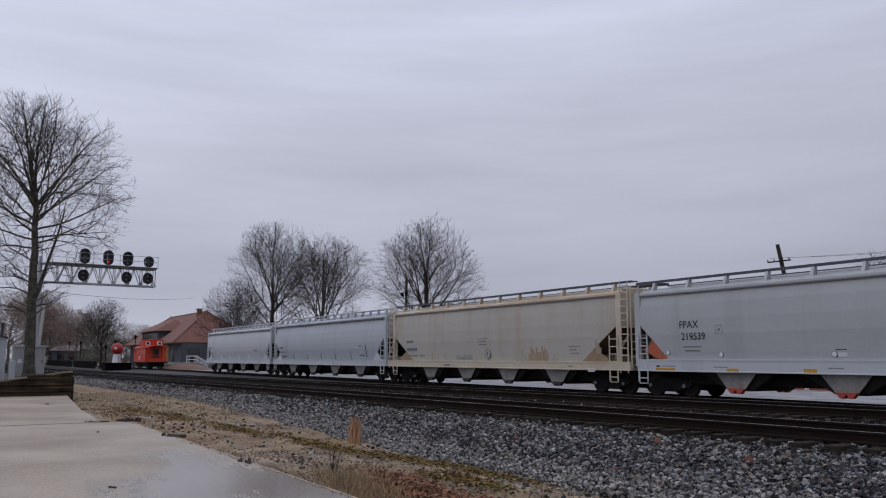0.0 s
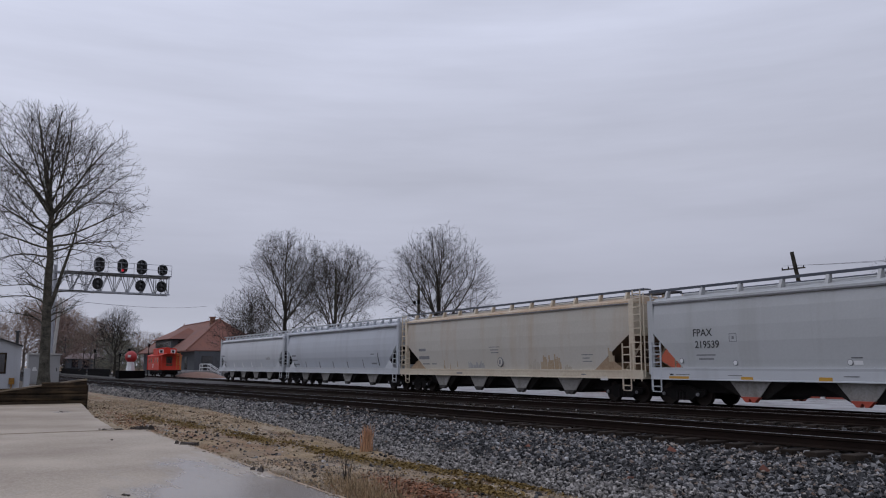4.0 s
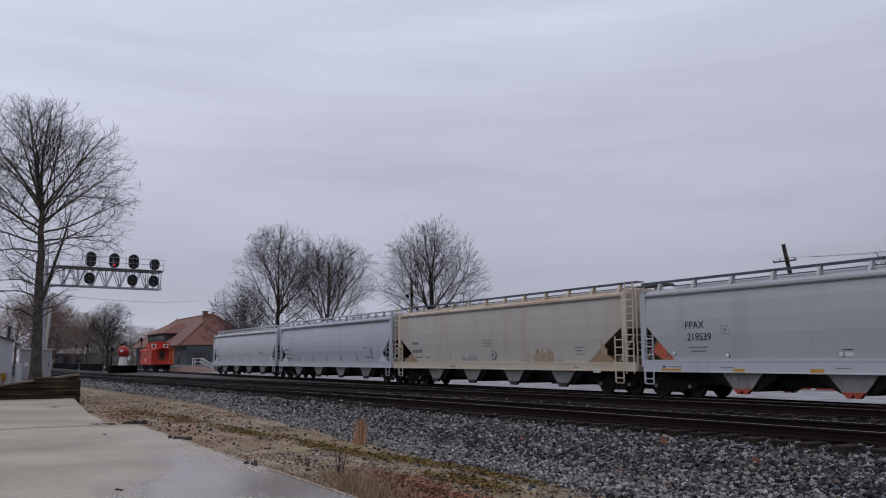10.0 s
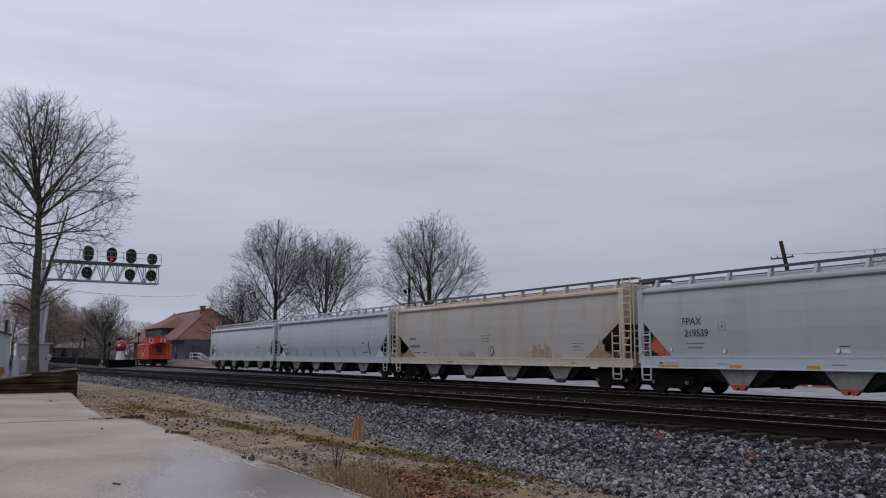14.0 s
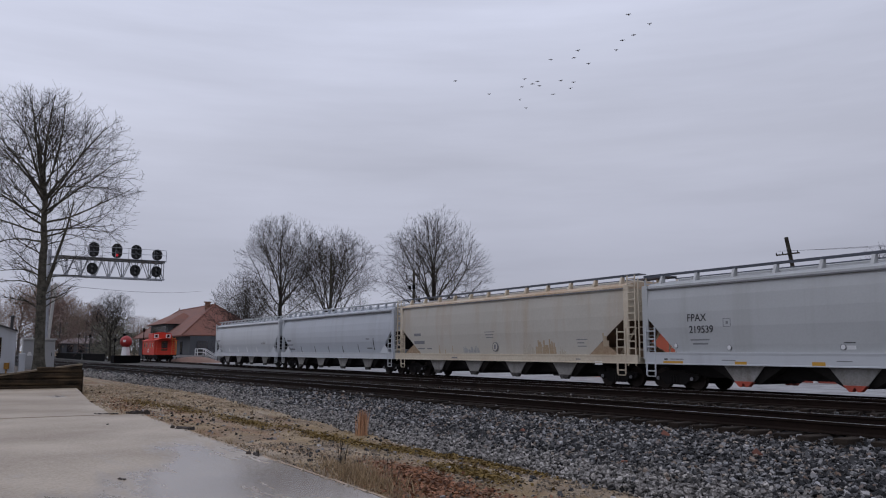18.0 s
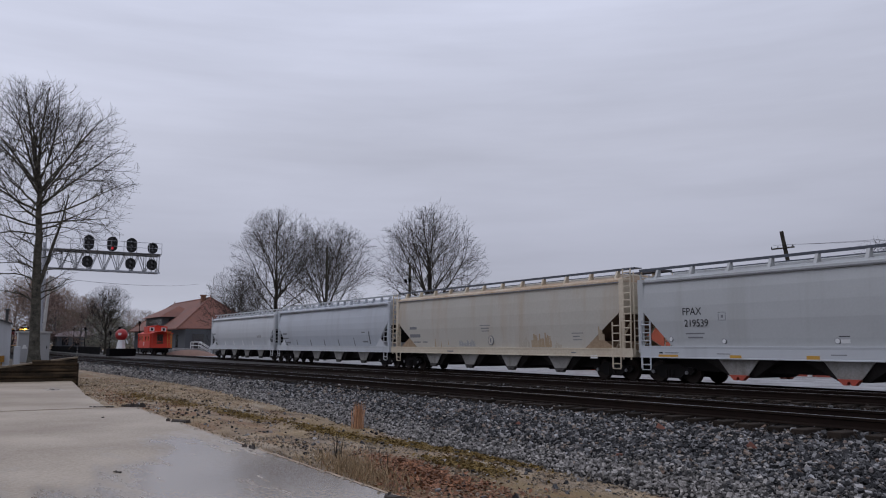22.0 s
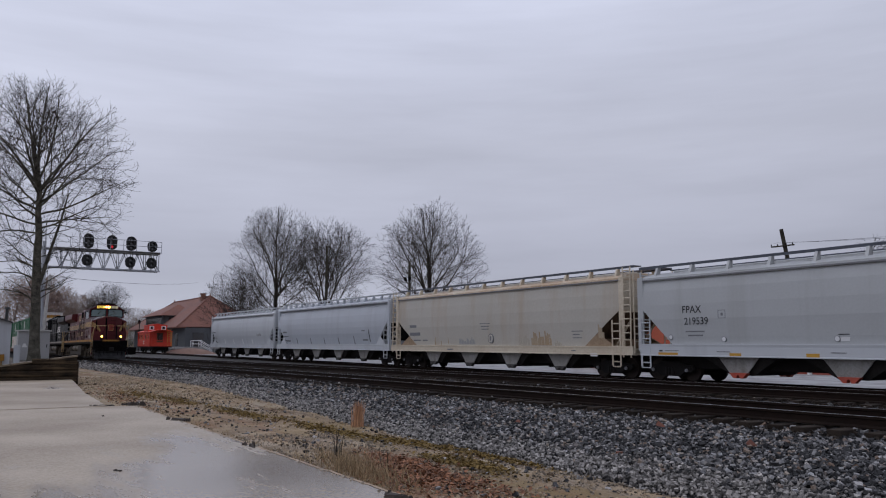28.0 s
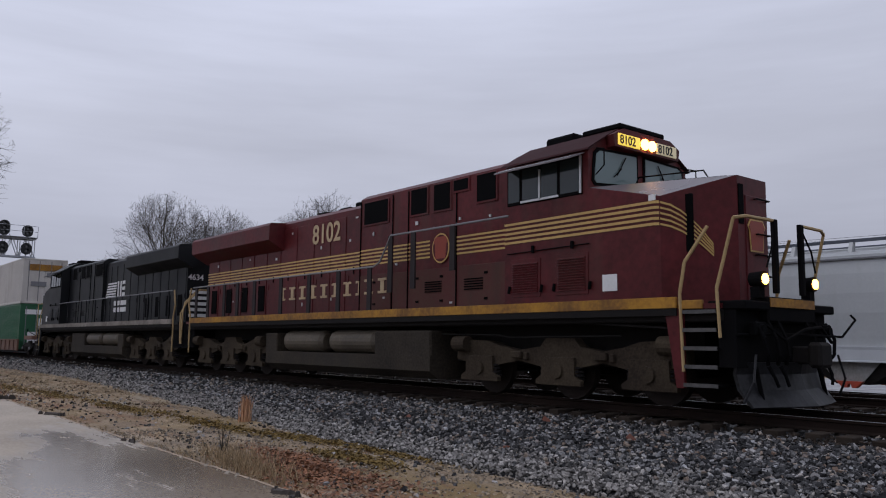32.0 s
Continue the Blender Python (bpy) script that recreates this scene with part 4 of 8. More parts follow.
        for x0, x1, z0, z1 in ((-4.92, -4.12, 1.92, 2.66), (-3.72, -2.94, 1.92, 2.68)):
            bm = bmesh.new()
            box(bm, x0, x1, s * 1.50 - 0.015, s * 1.50 + 0.015, z0, z1, 0.005)
            d = part("louvre_door", bm, body, cab)
            bm = bmesh.new()
            n = 13
            for i in range(n):
                z = z0 + 0.08 + (z1 - z0 - 0.14) * i / n
                prism(bm, [(s * 1.512, z), (s * 1.545, z), (s * 1.512, z + 0.035)], x0 + 0.06, x1 - 0.06)
            part("louvre", bm, body, d)
        bm = bmesh.new()
        rod(bm, (-5.0, s * 1.53, 2.78), (-2.9, s * 1.53, 2.82), 0.012)
        part("grab_rail", bm, M["black"], cab)
        bm = bmesh.new()
        box(bm, -2.62, -2.30, s * 1.503 - 0.006, s * 1.503 + 0.006, 1.95, 2.24)
        part("notice_plate", bm, M["white"], cab, "blank white notice plate")
        bm = bmesh.new()
        box(bm, -1.62, -1.48, s * 1.503 - 0.006, s * 1.503 + 0.006, 3.42, 3.52)
        part("marker_plate", bm, M["white"], nose)
    # hood with doors, grilles and roof gear
    bm = bmesh.new()
    prism(bm, [(-0.95, 1.68), (-0.95, 4.56), (-0.78, 4.68), (0.78, 4.68), (0.95, 4.56), (0.95, 1.68)], -21.0, -5.1)
    hood = part("hood", bm, body, loco)
    bm = bmesh.new()
    prism(bm, [(-1.08, 1.68), (-1.08, 4.72), (-0.9, 4.84), (0.9, 4.84), (1.08, 4.72), (1.08, 1.68)], -11.0, -5.1)
    part("equipment_cab", bm, body, hood)
    for s in (-1, 1):
        for x0, x1, z0, z1 in ((-10.8, -9.76, 4.04, 4.60), (-8.78, -8.17, 4.06, 4.66), (-7.9, -7.32, 4.06, 4.66), (-7.19, -6.70, 4.42, 4.66), (-6.4, -5.8, 4.08, 4.66)):
            bm = bmesh.new()
            box(bm, x0 - 0.05, x1 + 0.05, s * 1.085 - 0.02, s * 1.085 + 0.02, z0 - 0.05, min(z1, 4.66) + 0.03, 0.008)
            g = part("grille_frame", bm, body, hood)
            bm = bmesh.new()
            box(bm, x0, x1, s * 1.10 - 0.012, s * 1.10 + 0.012, z0, min(z1, 4.66))
            part("grille", bm, M["grille"], g, "black intake grille")
        for i, (x0, x1) in enumerate(((-20.9, -20.1), (-20.0, -19.2), (-19.1, -18.3), (-18.2, -17.4), (-17.3, -16.5), (-16.4, -15.6), (-15.5, -14.6), (-14.5, -13.6), (-13.5, -12.7), (-12.6, -11.9), (-11.8, -11.1))):
            bm = bmesh.new()
            box(bm, x0, x1, s * 0.955 - 0.014, s * 0.955 + 0.014, 1.78, 3.80 if x1 < -15 else 4.40, 0.006)
            box(bm, x0 + 0.05, x0 + 0.10, s * 0.975 - 0.012, s * 0.975 + 0.012, 2.6, 2.78)
            part("hood_door", bm, body, hood)
        for x0, x1 in ((-10.95, -9.6), (-9.5, -8.9), (-8.85, -7.1), (-7.0, -5.2)):
            bm = bmesh.new()
            box(bm, x0, x1, s * 1.085 - 0.012, s * 1.085 + 0.012, 1.78, 2.72, 0.006)
            part("cabinet_door", bm, M["maroon_dirty"] if maroon else body, hood, "brown road dirt over maroon" if maroon else "")
        for x0, x1 in ((-8.2, -7.6), (-6.8, -6.2)):
            bm = bmesh.new()
            for i in range(5):
                box(bm, x0, x1, s * 1.105 - 0.012, s * 1.105 + 0.012, 2.18 + 0.055 * i, 2.205 + 0.055 * i)
            part("vent", bm, M["grille"], hood)
        for x0 in (-20.6, -19.4, -18.2, -17.0):
            bm = bmesh.new()
            box(bm, x0, x0 + 0.42, s * 0.975 - 0.012, s * 0.975 + 0.012, 1.95, 2.75)
            part("filter_panel", bm, M["grille"], hood)
    bm = bmesh.new()
    for s in (-1, 1):
        prism(bm, [(s * 0.7, 4.62), (s * 1.42, 4.58), (s * 1.48, 4.50), (s * 1.48, 4.06), (s * 1.40, 4.0), (s * 0.9, 3.72), (s * 0.7, 3.9)], -21.35, -15.4)
    box(bm, -21.35, -15.4, -0.72, 0.72, 4.3, 4.66)
    part("radiator", bm, body, loco, "overhanging radiator section")
    for x in (-20.6, -18.8, -17.0):
        bm = bmesh.new()
        rod(bm, (x, 0, 4.64), (x, 0, 4.72), 0.72, seg=24)
        part("radiator_fan", bm, M["grille"], loco)
    roof_items = [(-12.1, 0.0, 0.35, 0.16), (-13.2, 0.1, 0.30, 0.12), (-10.0, 0.1, 0.5, 0.06), (-14.3, 0, 0.25, 0.10)]
    for x, y, w, h in roof_items:
        bm = bmesh.new()
        box(bm, x - w, x + w, y - 0.35, y + 0.35, 4.62, 4.78 + h, 0.04)
        part("roof_casing", bm, M["black"], hood)
    bm = bmesh.new()
    for y in (-0.3, -0.15, 0, 0.15):
        rod(bm, (-11.4, y, 4.78), (-11.0, y, 4.80), 0.035, 0.075, seg=10)
        rod(bm, (-11.3, y, 4.60), (-11.3, y, 4.78), 0.02)
    part("horn", bm, M["black"], hood)
    bm = bmesh.new()
    box(bm, -4.85, -4.05, -0.6, 0.55, 5.03, 5.25, 0.05)
    part("air_conditioner", bm, M["black"], cab)
    bm = bmesh.new()
    box(bm, -3.75, -2.80, -0.72, 0.66, 5.055, 5.17, 0.03)
    for x in (-3.6, -3.35, -3.1):
        rod(bm, (x, -0.4, 5.16), (x, -0.4, 5.26), 0.06, 0.04, seg=10)
    part("antenna_plate", bm, M["black"], cab)
    # fuel tank, air reservoirs
    bm = bmesh.new()
    prism(bm, [(-1.45, 0.74), (-1.45, 0.40), (-1.2, 0.22), (1.2, 0.22), (1.45, 0.40), (1.45, 0.74)], -15.4, -7.55)
    tank = part("fuel_tank", bm, M["tank_dirt_shaded"], loco, "dusty fuel tank, darkened for the shade below the deck")
    bm = bmesh.new()
    box(bm, -9.75, -7.55, -1.44, 1.44, 0.70, 1.30, 0.04)
    part("tank_box", bm, M["tank_dirt_shaded"], tank)
    bm = bmesh.new()
    box(bm, -15.45, -14.75, -1.44, 1.44, 0.70, 1.26, 0.03)
    part("tank_box", bm, M["tank_dirt_shaded"], tank)
    bm = bmesh.new()
    box(bm, -14.8, -9.7, -0.8, 0.8, 0.7, 1.4)
    part("tank_core", bm, M["truck"], tank)
    for s in (-1, 1):
        for x0, x1 in ((-14.5, -12.35), (-12.0, -9.85)):
            bm = bmesh.new()
            y, z, r = s * 1.12, 1.04, 0.29
            rod(bm, (x0 + 0.12, y, z), (x1 - 0.12, y, z), r, seg=20)
            rod(bm, (x0, y, z), (x0 + 0.12, y, z), r * 0.7, r, seg=20)
            rod(bm, (x1 - 0.12, y, z), (x1, y, z), r, r * 0.7, seg=20)
            part("air_reservoir", bm, M["air_tank"], tank, "dusty cylindrical air reservoir")
    loco_truck(loco, "front_truck", (-6.1, -3.9, -1.85), M["frame_dirt_shaded"])
    loco_truck(loco, "rear_truck", (-20.3, -18.4, -16.5), M["frame_dirt_shaded"])
    for s in (-1, 1):
        bm = bmesh.new()
        pipe(bm, [(-7.4, s * 1.35, 1.40), (-6.0, s * 1.35, 1.44), (-3.0, s * 1.35, 1.40), (-1.3, s * 1.35, 1.30)], 0.02)
        part("brake_pipe", bm, M["truck"], loco)
        bm = bmesh.new()
        pipe(bm, [(-7.3, s * 1.3, 1.22), (-5.5, s * 1.3, 1.2), (-5.2, s * 1.3, 1.15), (-2.4, s * 1.3, 1.18)], 0.014)
        part("sand_pipe", bm, M["truck"], loco)
    # seams, hinges and small gear on the sides
    for s in (-1, 1):
        for x in (-10.98, -9.55, -8.9, -7.1, -5.15):
            bm = bmesh.new()
            box(bm, x - 0.012, x + 0.012, s * 1.092 - 0.012, s * 1.092 + 0.012, 1.72, 4.66)
            part("panel_seam", bm, M["grille"], hood)
        for x in (-10.3, -8.5, -7.6, -6.1):
            for z in (1.95, 2.5):
                bm = bmesh.new()
                box(bm, x - 0.05, x + 0.05, s * 1.105 - 0.012, s * 1.105 + 0.012, z, z + 0.05)
                part("hinge", bm, M["grille"], hood)
        for x in (-4.95, -4.08, -3.76, -2.9):
            bm = bmesh.new()
            rod(bm, (x, s * 1.54, 2.0), (x + 0.03, s * 1.54, 2.14), 0.03, seg=6)
            part("door_latch", bm, M["grille"], cab)
        for x in (-4.3, -3.3):
            bm = bmesh.new()
            box(bm, x - 0.03, x + 0.03, s * 1.53 - 0.02, s * 1.53 + 0.02, 2.76, 2.90, 0.006)
            part("rail_bracket", bm, M["grille"], cab)
        bm = bmesh.new()
        box(bm, -5.12, -1.42, s * 1.505 - 0.010, s * 1.505 + 0.010, 1.80, 1.84)
        part("lower_bead", bm, body, cab)
        # mirror beside the windscreen and the rail along the nose top
        bm = bmesh.new()
        pipe(bm, [(-2.90, s * 1.30, 4.60), (-2.62, s * 1.42, 4.52), (-2.62, s * 1.42, 4.22), (-2.88, s * 1.34, 4.10)], 0.013, 5)
        part("mirror_bracket", bm, M["black"], cab)
        bm = bmesh.new()
        pipe(bm, [(-2.80, s * 0.30, 4.02), (-2.72, s * 0.30, 4.16), (-1.30, s * 0.36, 4.06), (-1.22, s * 0.36, 3.93)], 0.014, 5)
        part("nose_rail", bm, M["black"], nose)
        bm = bmesh.new()
        box(bm, -1.16, -1.04, min(s * 1.08, s * 1.16), max(s * 1.08, s * 1.16), 2.55, 3.52, 0.01)
        part("nose_conduit", bm, M["grille"], nose)
        # jumper cables and the end of the front rail
        bm = bmesh.new()
        pipe(bm, [(-0.02, s * 0.46, 2.95), (0.05, s * 0.62, 2.6), (0.03, s * 0.78, 2.25)], 0.016, 5)
        part("jumper_cable", bm, M["black"], loco)
        bm = bmesh.new()
        box(bm, -0.06, 0.06, s * 1.05 - 0.16, s * 1.05 + 0.16, 1.18, 1.40, 0.02)
        rod(bm, (0.06, s * 1.05, 1.29), (0.12, s * 1.05, 1.29), 0.07, seg=10)
        part("receptacle", bm, M["grille"], loco)
        bm = bmesh.new()
        box(bm, -1.10, -0.66, s * 1.47 - 0.03, s * 1.47 + 0.03, 1.60, 1.74, 0.01)
        part("end_sill", bm, sill, loco)
    for y in (-0.95, -0.6, 0.6, 0.95):
        bm = bmesh.new()
        pipe(bm, [(0.10, y, 0.72), (0.17, y * 0.97, 0.58), (0.20, y * 0.9, 0.42)], 0.028, 6)
        part("hose_end", bm, M["grille"], loco)
    for k in range(5):
        bm = bmesh.new()
        y = -1.0 + 0.5 * k
        prism(bm, [(-0.05, 0.72), (0.16 - 0.10 * abs(y), 0.16), (0.10 - 0.10 * abs(y), 0.14), (-0.12, 0.70)], y - 0.012, y + 0.012, "y")
        part("plow_rib", bm, M["grille"], loco)
    # handrails
    for s in (-1, 1):
        y = s * 1.5
        low = [-20.7, -19.7, -18.4, -17.4, -16.2, -14.5, -12.88, -11.36, -9.92]
        high = [(-9.05, 3.55, 2.2), (-8.15, 3.55, 2.25), (-6.74, 3.55, 2.58)]
        wide = 0.085 if maroon else 0.025
        for x in low:
            bm = bmesh.new()
            box(bm, x - wide, x + wide, y - 0.02, y + 0.02, 1.66, 2.86)
            part("handrail_post", bm, M["post_shaded"] if maroon else body, loco)
        for x, zt, zb in high:
            bm = bmesh.new()
            box(bm, x - wide, x + wide, y - 0.02, y + 0.02, zb if maroon else 1.66, zt if maroon else 2.86)
            part("handrail_post", bm, M["post_shaded"] if maroon else body, loco)
        bm = bmesh.new()
        if maroon:
            pipe(bm, [(-21.0, y, 2.86), (-9.75, y, 2.86), (-9.5, y, 2.95), (-9.05, y, 3.56), (-5.0, y, 3.56)], 0.024)
        else:
            pipe(bm, [(-21.0, y, 2.86), (-5.0, y, 2.86)], 0.022)
        part("handrail", bm, M["ink_grey"], loco)
        # front steps, their rails and the panel behind
        bm = bmesh.new()
        for i in range(5):
            z = 0.40 + 0.285 * i
            box(bm, -1.02, -0.42, min(s * 0.9, s * 1.5), max(s * 0.9, s * 1.5), z, z + 0.03)
            box(bm, -1.02, -0.42, s * 1.5 - 0.012, s * 1.5 + 0.012, z - 0.015, z + 0.045, 0, 1)
        part("front_steps", bm, [M["black"], M["step_edge"]], loco)
        bm = bmesh.new()
        prism(bm, [(-1.36, 1.62), (-1.02, 1.62), (-1.02, 0.36), (-1.16, 0.36)], s * 1.46 - 0.03, s * 1.46 + 0.03, "y")
        part("step_panel", bm, body, loco)
        bm = bmesh.new()
        pipe(bm, [(-1.02, y, 0.62), (-1.06, y, 1.85), (-0.98, y * 0.98, 2.35), (-0.66, y * 0.86, 2.92)], 0.028)
        part("step_rail", bm, rails, loco, "worn yellow step rail" if maroon else "")
        bm = bmesh.new()
        pipe(bm, [(-0.36, y, 1.15), (-0.40, y, 1.9), (-0.30, y * 0.98, 2.3), (-0.12, y * 0.96, 2.98), (-0.05, y * 0.8, 3.02), (-0.02, y * 0.30, 3.02)], 0.028)
        part("step_rail", bm, rails, loco, "worn yellow step rail" if maroon else "")
        bm = bmesh.new()
        box(bm, -0.06, 0.02, s * 0.42 - 0.05, s * 0.42 + 0.05, 1.86, 3.04, 0.01)
        part("front_post", bm, M["black"], loco)
        # rear steps and rails
        bm = bmesh.new()
        for i in range(4):
            box(bm, -21.9, -21.3, min(s * 0.9, s * 1.5), max(s * 0.9, s * 1.5), 0.45 + 0.3 * i, 0.48 + 0.3 * i)
        part("rear_steps", bm, M["black"], loco)
        bm = bmesh.new()
        pipe(bm, [(-21.2, y, 0.6), (-21.2, y, 1.9), (-21.35, y, 2.3), (-21.2, y, 2.86)], 0.028)
        part("rear_rail", bm, rails, loco, "worn yellow step rail")
        bm = bmesh.new()
        pipe(bm, [(-21.95, y, 0.9), (-21.9, y, 2.0), (-22.1, y * 0.9, 2.4), (-22.1, y * 0.6, 2.86), (-22.1, y * 0.3, 2.86)], 0.028)
        part("rear_rail", bm, rails, loco, "worn yellow step rail")
        # ditch light
        bm = bmesh.new()
        rod(bm, (-0.22, s * 0.80, 2.07), (0.0, s * 0.80, 2.07), 0.11, 0.125, seg=16)
        box(bm, -0.2, -0.05, s * 0.80 - 0.08, s * 0.80 + 0.08, 1.78, 1.95)
        d = part("ditch_light", bm, M["black"], loco)
        bm = bmesh.new()
        rod(bm, (0.0, s * 0.80, 2.07), (0.025, s * 0.80, 2.07), 0.085, seg=16)
        part("lens", bm, (M["lamp_on"] if maroon else M["lamp_off"]), d, "lit warm lens" if maroon else "")
    # front and rear platforms, plow, coupler, hoses
    bm = bmesh.new()
    box(bm, -0.62, 0.02, -1.42, 1.42, 1.58, 1.72, 0.02)
    box(bm, -0.30, 0.02, -0.75, 0.75, 1.40, 1.80, 0.03)
    box(bm, -0.45, -0.15, -1.4, 1.4, 0.7, 1.6)
    part("anticlimber", bm, M["black"], loco)
    bm = bmesh.new()
    box(bm, 0.015, 0.035, -0.70, 0.70, 1.64, 1.78)
    part("anticlimber_stripe", bm, sill, loco)
    bm = bmesh.new()
    ring = []
    for i in range(13):
        y = -1.3 + 2.6 * i / 12
        x = 0.30 - 0.34 * abs(y) ** 1.3 / 1.4
        ring.append([bm.verts.new((x + dx, y, z)) for dx, z in ((-0.16, 0.78), (-0.19, 0.60), (-0.12, 0.36), (0.08, 0.12), (0.04, 0.10), (-0.18, 0.36), (-0.25, 0.60), (-0.22, 0.78))])
    for p, q in zip(ring, ring[1:]):
        for k in range(8):
            bm.faces.new((p[k], q[k], q[(k + 1) % 8], p[(k + 1) % 8]))
    bm.faces.new(ring[0]), bm.faces.new(ring[-1])
    part("snow_plow", bm, M["plow"], loco, "dirty steel snow plow")
    for x, d in ((0.02, 1), (-21.8, -1)):
        bm = bmesh.new()
        box(bm, min(x, x + d * 0.4), max(x, x + d * 0.4), -0.12, 0.12, 0.76, 1.04, 0.03)
        box(bm, min(x + d * 0.3, x + d * 0.52), max(x + d * 0.3, x + d * 0.52), -0.2, 0.2, 0.70, 1.10, 0.05)
        part("coupler", bm, M["truck"], loco)
    for y in (-1.1, -0.75, -0.45, 0.45, 0.75, 1.1):
        bm = bmesh.new()
        pipe(bm, [(0.0, y, 1.42), (0.14, y * 1.02, 1.15), (0.16, y * 0.95, 0.9), (0.08, y * 0.85, 0.75)], 0.03, 6)
        part("air_hose", bm, M["black"], loco)
    bm = bmesh.new()
    pipe(bm, [(0.05, -0.95, 1.38), (0.15, -0.5, 1.12), (0.15, 0.1, 1.30), (0.12, 0.7, 1.35), (0.10, 1.1, 1.1)], 0.028, 6)
    part("air_hose", bm, M["black"], loco)
    bm = bmesh.new()
    pipe(bm, [(-0.1, -1.45, 1.2), (0.12, 0.2, 1.22), (0.12, 1.45, 1.2), (0.15, 1.9, 1.5), (0.12, 1.8, 1.58)], 0.02, 6)
    part("uncoupling_lever", bm, M["black"], loco)
    for s in (-1, 1):
        bm = bmesh.new()
        pipe(bm, [(0.1, s * 1.3, 0.9), (0.14, s * 1.45, 0.5), (0.0, s * 1.5, 0.2)], 0.02, 6)
        part("plow_stay", bm, M["plow"], loco)
    bm = bmesh.new()
    box(bm, -22.0, -21.0, -1.4, 1.4, 0.75, 1.66, 0.03)
    part("rear_platform", bm, M["black"], loco)
    return loco


def emblem(parent, m, size, ring=True):
    """A keystone-shaped badge: red field in a gold edge."""
    out = [(-0.34, 0.5), (0.34, 0.5), (0.48, 0.30), (0.40, 0.18), (0.34, -0.46), (-0.34, -0.46), (-0.40, 0.18), (-0.48, 0.30)]
    bm = bmesh.new()
    edge = [(0.50 * size * 1.18 * math.cos(k), 0.56 * size * 1.18 * math.sin(k)) for k in [2 * math.pi * i / 24 for i in range(24)]] if ring else [(a * size * 1.12, b * size * 1.1) for a, b in out]
    prism(bm, edge, -0.006, 0.006, "y")
    e = part("badge_edge", bm, M["gold"], parent, "gold-edged red keystone badge", at=m)
    bm = bmesh.new()
    if ring:
        prism(bm, [(0.50 * size * 1.06 * math.cos(k), 0.56 * size * 1.06 * math.sin(k)) for k in [2 * math.pi * i / 24 for i in range(24)]], -0.009, 0.008, "y")
        part("badge_ground", bm, M["maroon"], e)
        bm = bmesh.new()
    prism(bm, [(a * size, b * size) for a, b in out], -0.012, 0.010, "y")
    part("badge_field", bm, M["emblem_red"], e)


TRAIN = []
lead = locomotive("locomotive", "maroon diesel locomotive with gold stripes and lit headlights", M["maroon"], M["gold"], M["rail_yellow"], M["sill_yellow"], True)
for s in (-1, 1):
    for i in range(5):
        z = 2.98 + 0.092 * i
        bm = bmesh.new()
        strip(bm, [(-21.0, s * 0.976, z - 0.02), (-11.0, s * 0.976, z - 0.0)], 0.042)
        strip(bm, [(-11.0, s * 1.09, z - 0.0), (-8.05, s * 1.09, z)], 0.042)
        strip(bm, [(-7.2, s * 1.09, z), (-5.1, s * 1.09, z)], 0.042)
        strip(bm, [(-5.1, s * 1.512, z), (-1.52, s * 1.512, z + 0.02), (-1.41, s * 1.512, z + 0.01)], 0.046)
        pts = []
        for k in range(8):
            u = k / 7
            drop = 0.06 * u + (0.85 + 0.085 * i) * u ** 1.8
            pts.append((-1.40 + 0.78 * u * 0.95 + 0.01, s * (1.512 - 1.04 * u * 0.95), z + 0.01 - drop * (1.0 if u > 0 else 0)))
        strip(bm, pts[:6], 0.034)
        part("gold_stripe", bm, M["gold"], lead, "gold pinstripe")
    # one bar for each letter of the side name
    for i in range(10):
        x = -15.55 + i * 0.605
        bm = bmesh.new()
        sx = x if s < 0 else -25.6 - x
        y = s * 0.976 if sx < -11.0 else s * 1.105
        box(bm, sx + 0.09, sx + 0.24, y - 0.006, y + 0.006, 2.24, 2.62)
        for z in (2.24, 2.56):
            box(bm, sx - 0.02, sx + 0.35, y - 0.007, y + 0.007, z, z + 0.06)
        part("letter_bar", bm, M["buff"], lead, "pale gold letter-sized bar")
    words("number", "8102", 0.76, M["buff"], lead, pose(-13.66, -0.988, 3.80) if s < 0 else pose(-11.7, 0.988, 3.80, 0, 0, 180), "worn pale gold number")
    emblem(lead, pose(-7.62, s * 1.115, 3.17), 0.52)
emblem(lead, pose(-0.585, 0.05, 2.86, 0, 0, 90), 0.52, False)
# small labels and latches on the doors of the hood and cab
rng = random.Random(12)
for x, z in ((-20.2, 3.55), (-18.9, 2.3), (-17.7, 3.62), (-16.9, 2.15), (-15.9, 3.5), (-15.6, 2.1), (-14.9, 4.2), (-14.2, 2.05), (-13.2, 3.62), (-12.6, 2.15), (-11.7, 3.7), (-11.4, 4.3)):
    bm = bmesh.new()
    w, h = rng.uniform(0.05, 0.12), rng.uniform(0.04, 0.10)
    box(bm, x, x + w, -0.985, -0.97, z, z + h)
    part("small_label", bm, M["bare"], lead)
for x, z in ((-10.4, 3.72), (-9.4, 2.9), (-8.6, 3.8), (-7.0, 3.75), (-6.0, 3.7), (-9.9, 2.1), (-7.3, 1.9)):
    bm = bmesh.new()
    box(bm, x, x + rng.uniform(0.05, 0.10), -1.112, -1.08, z, z + rng.uniform(0.04, 0.09))
    part("small_label", bm, M["bare"], lead)
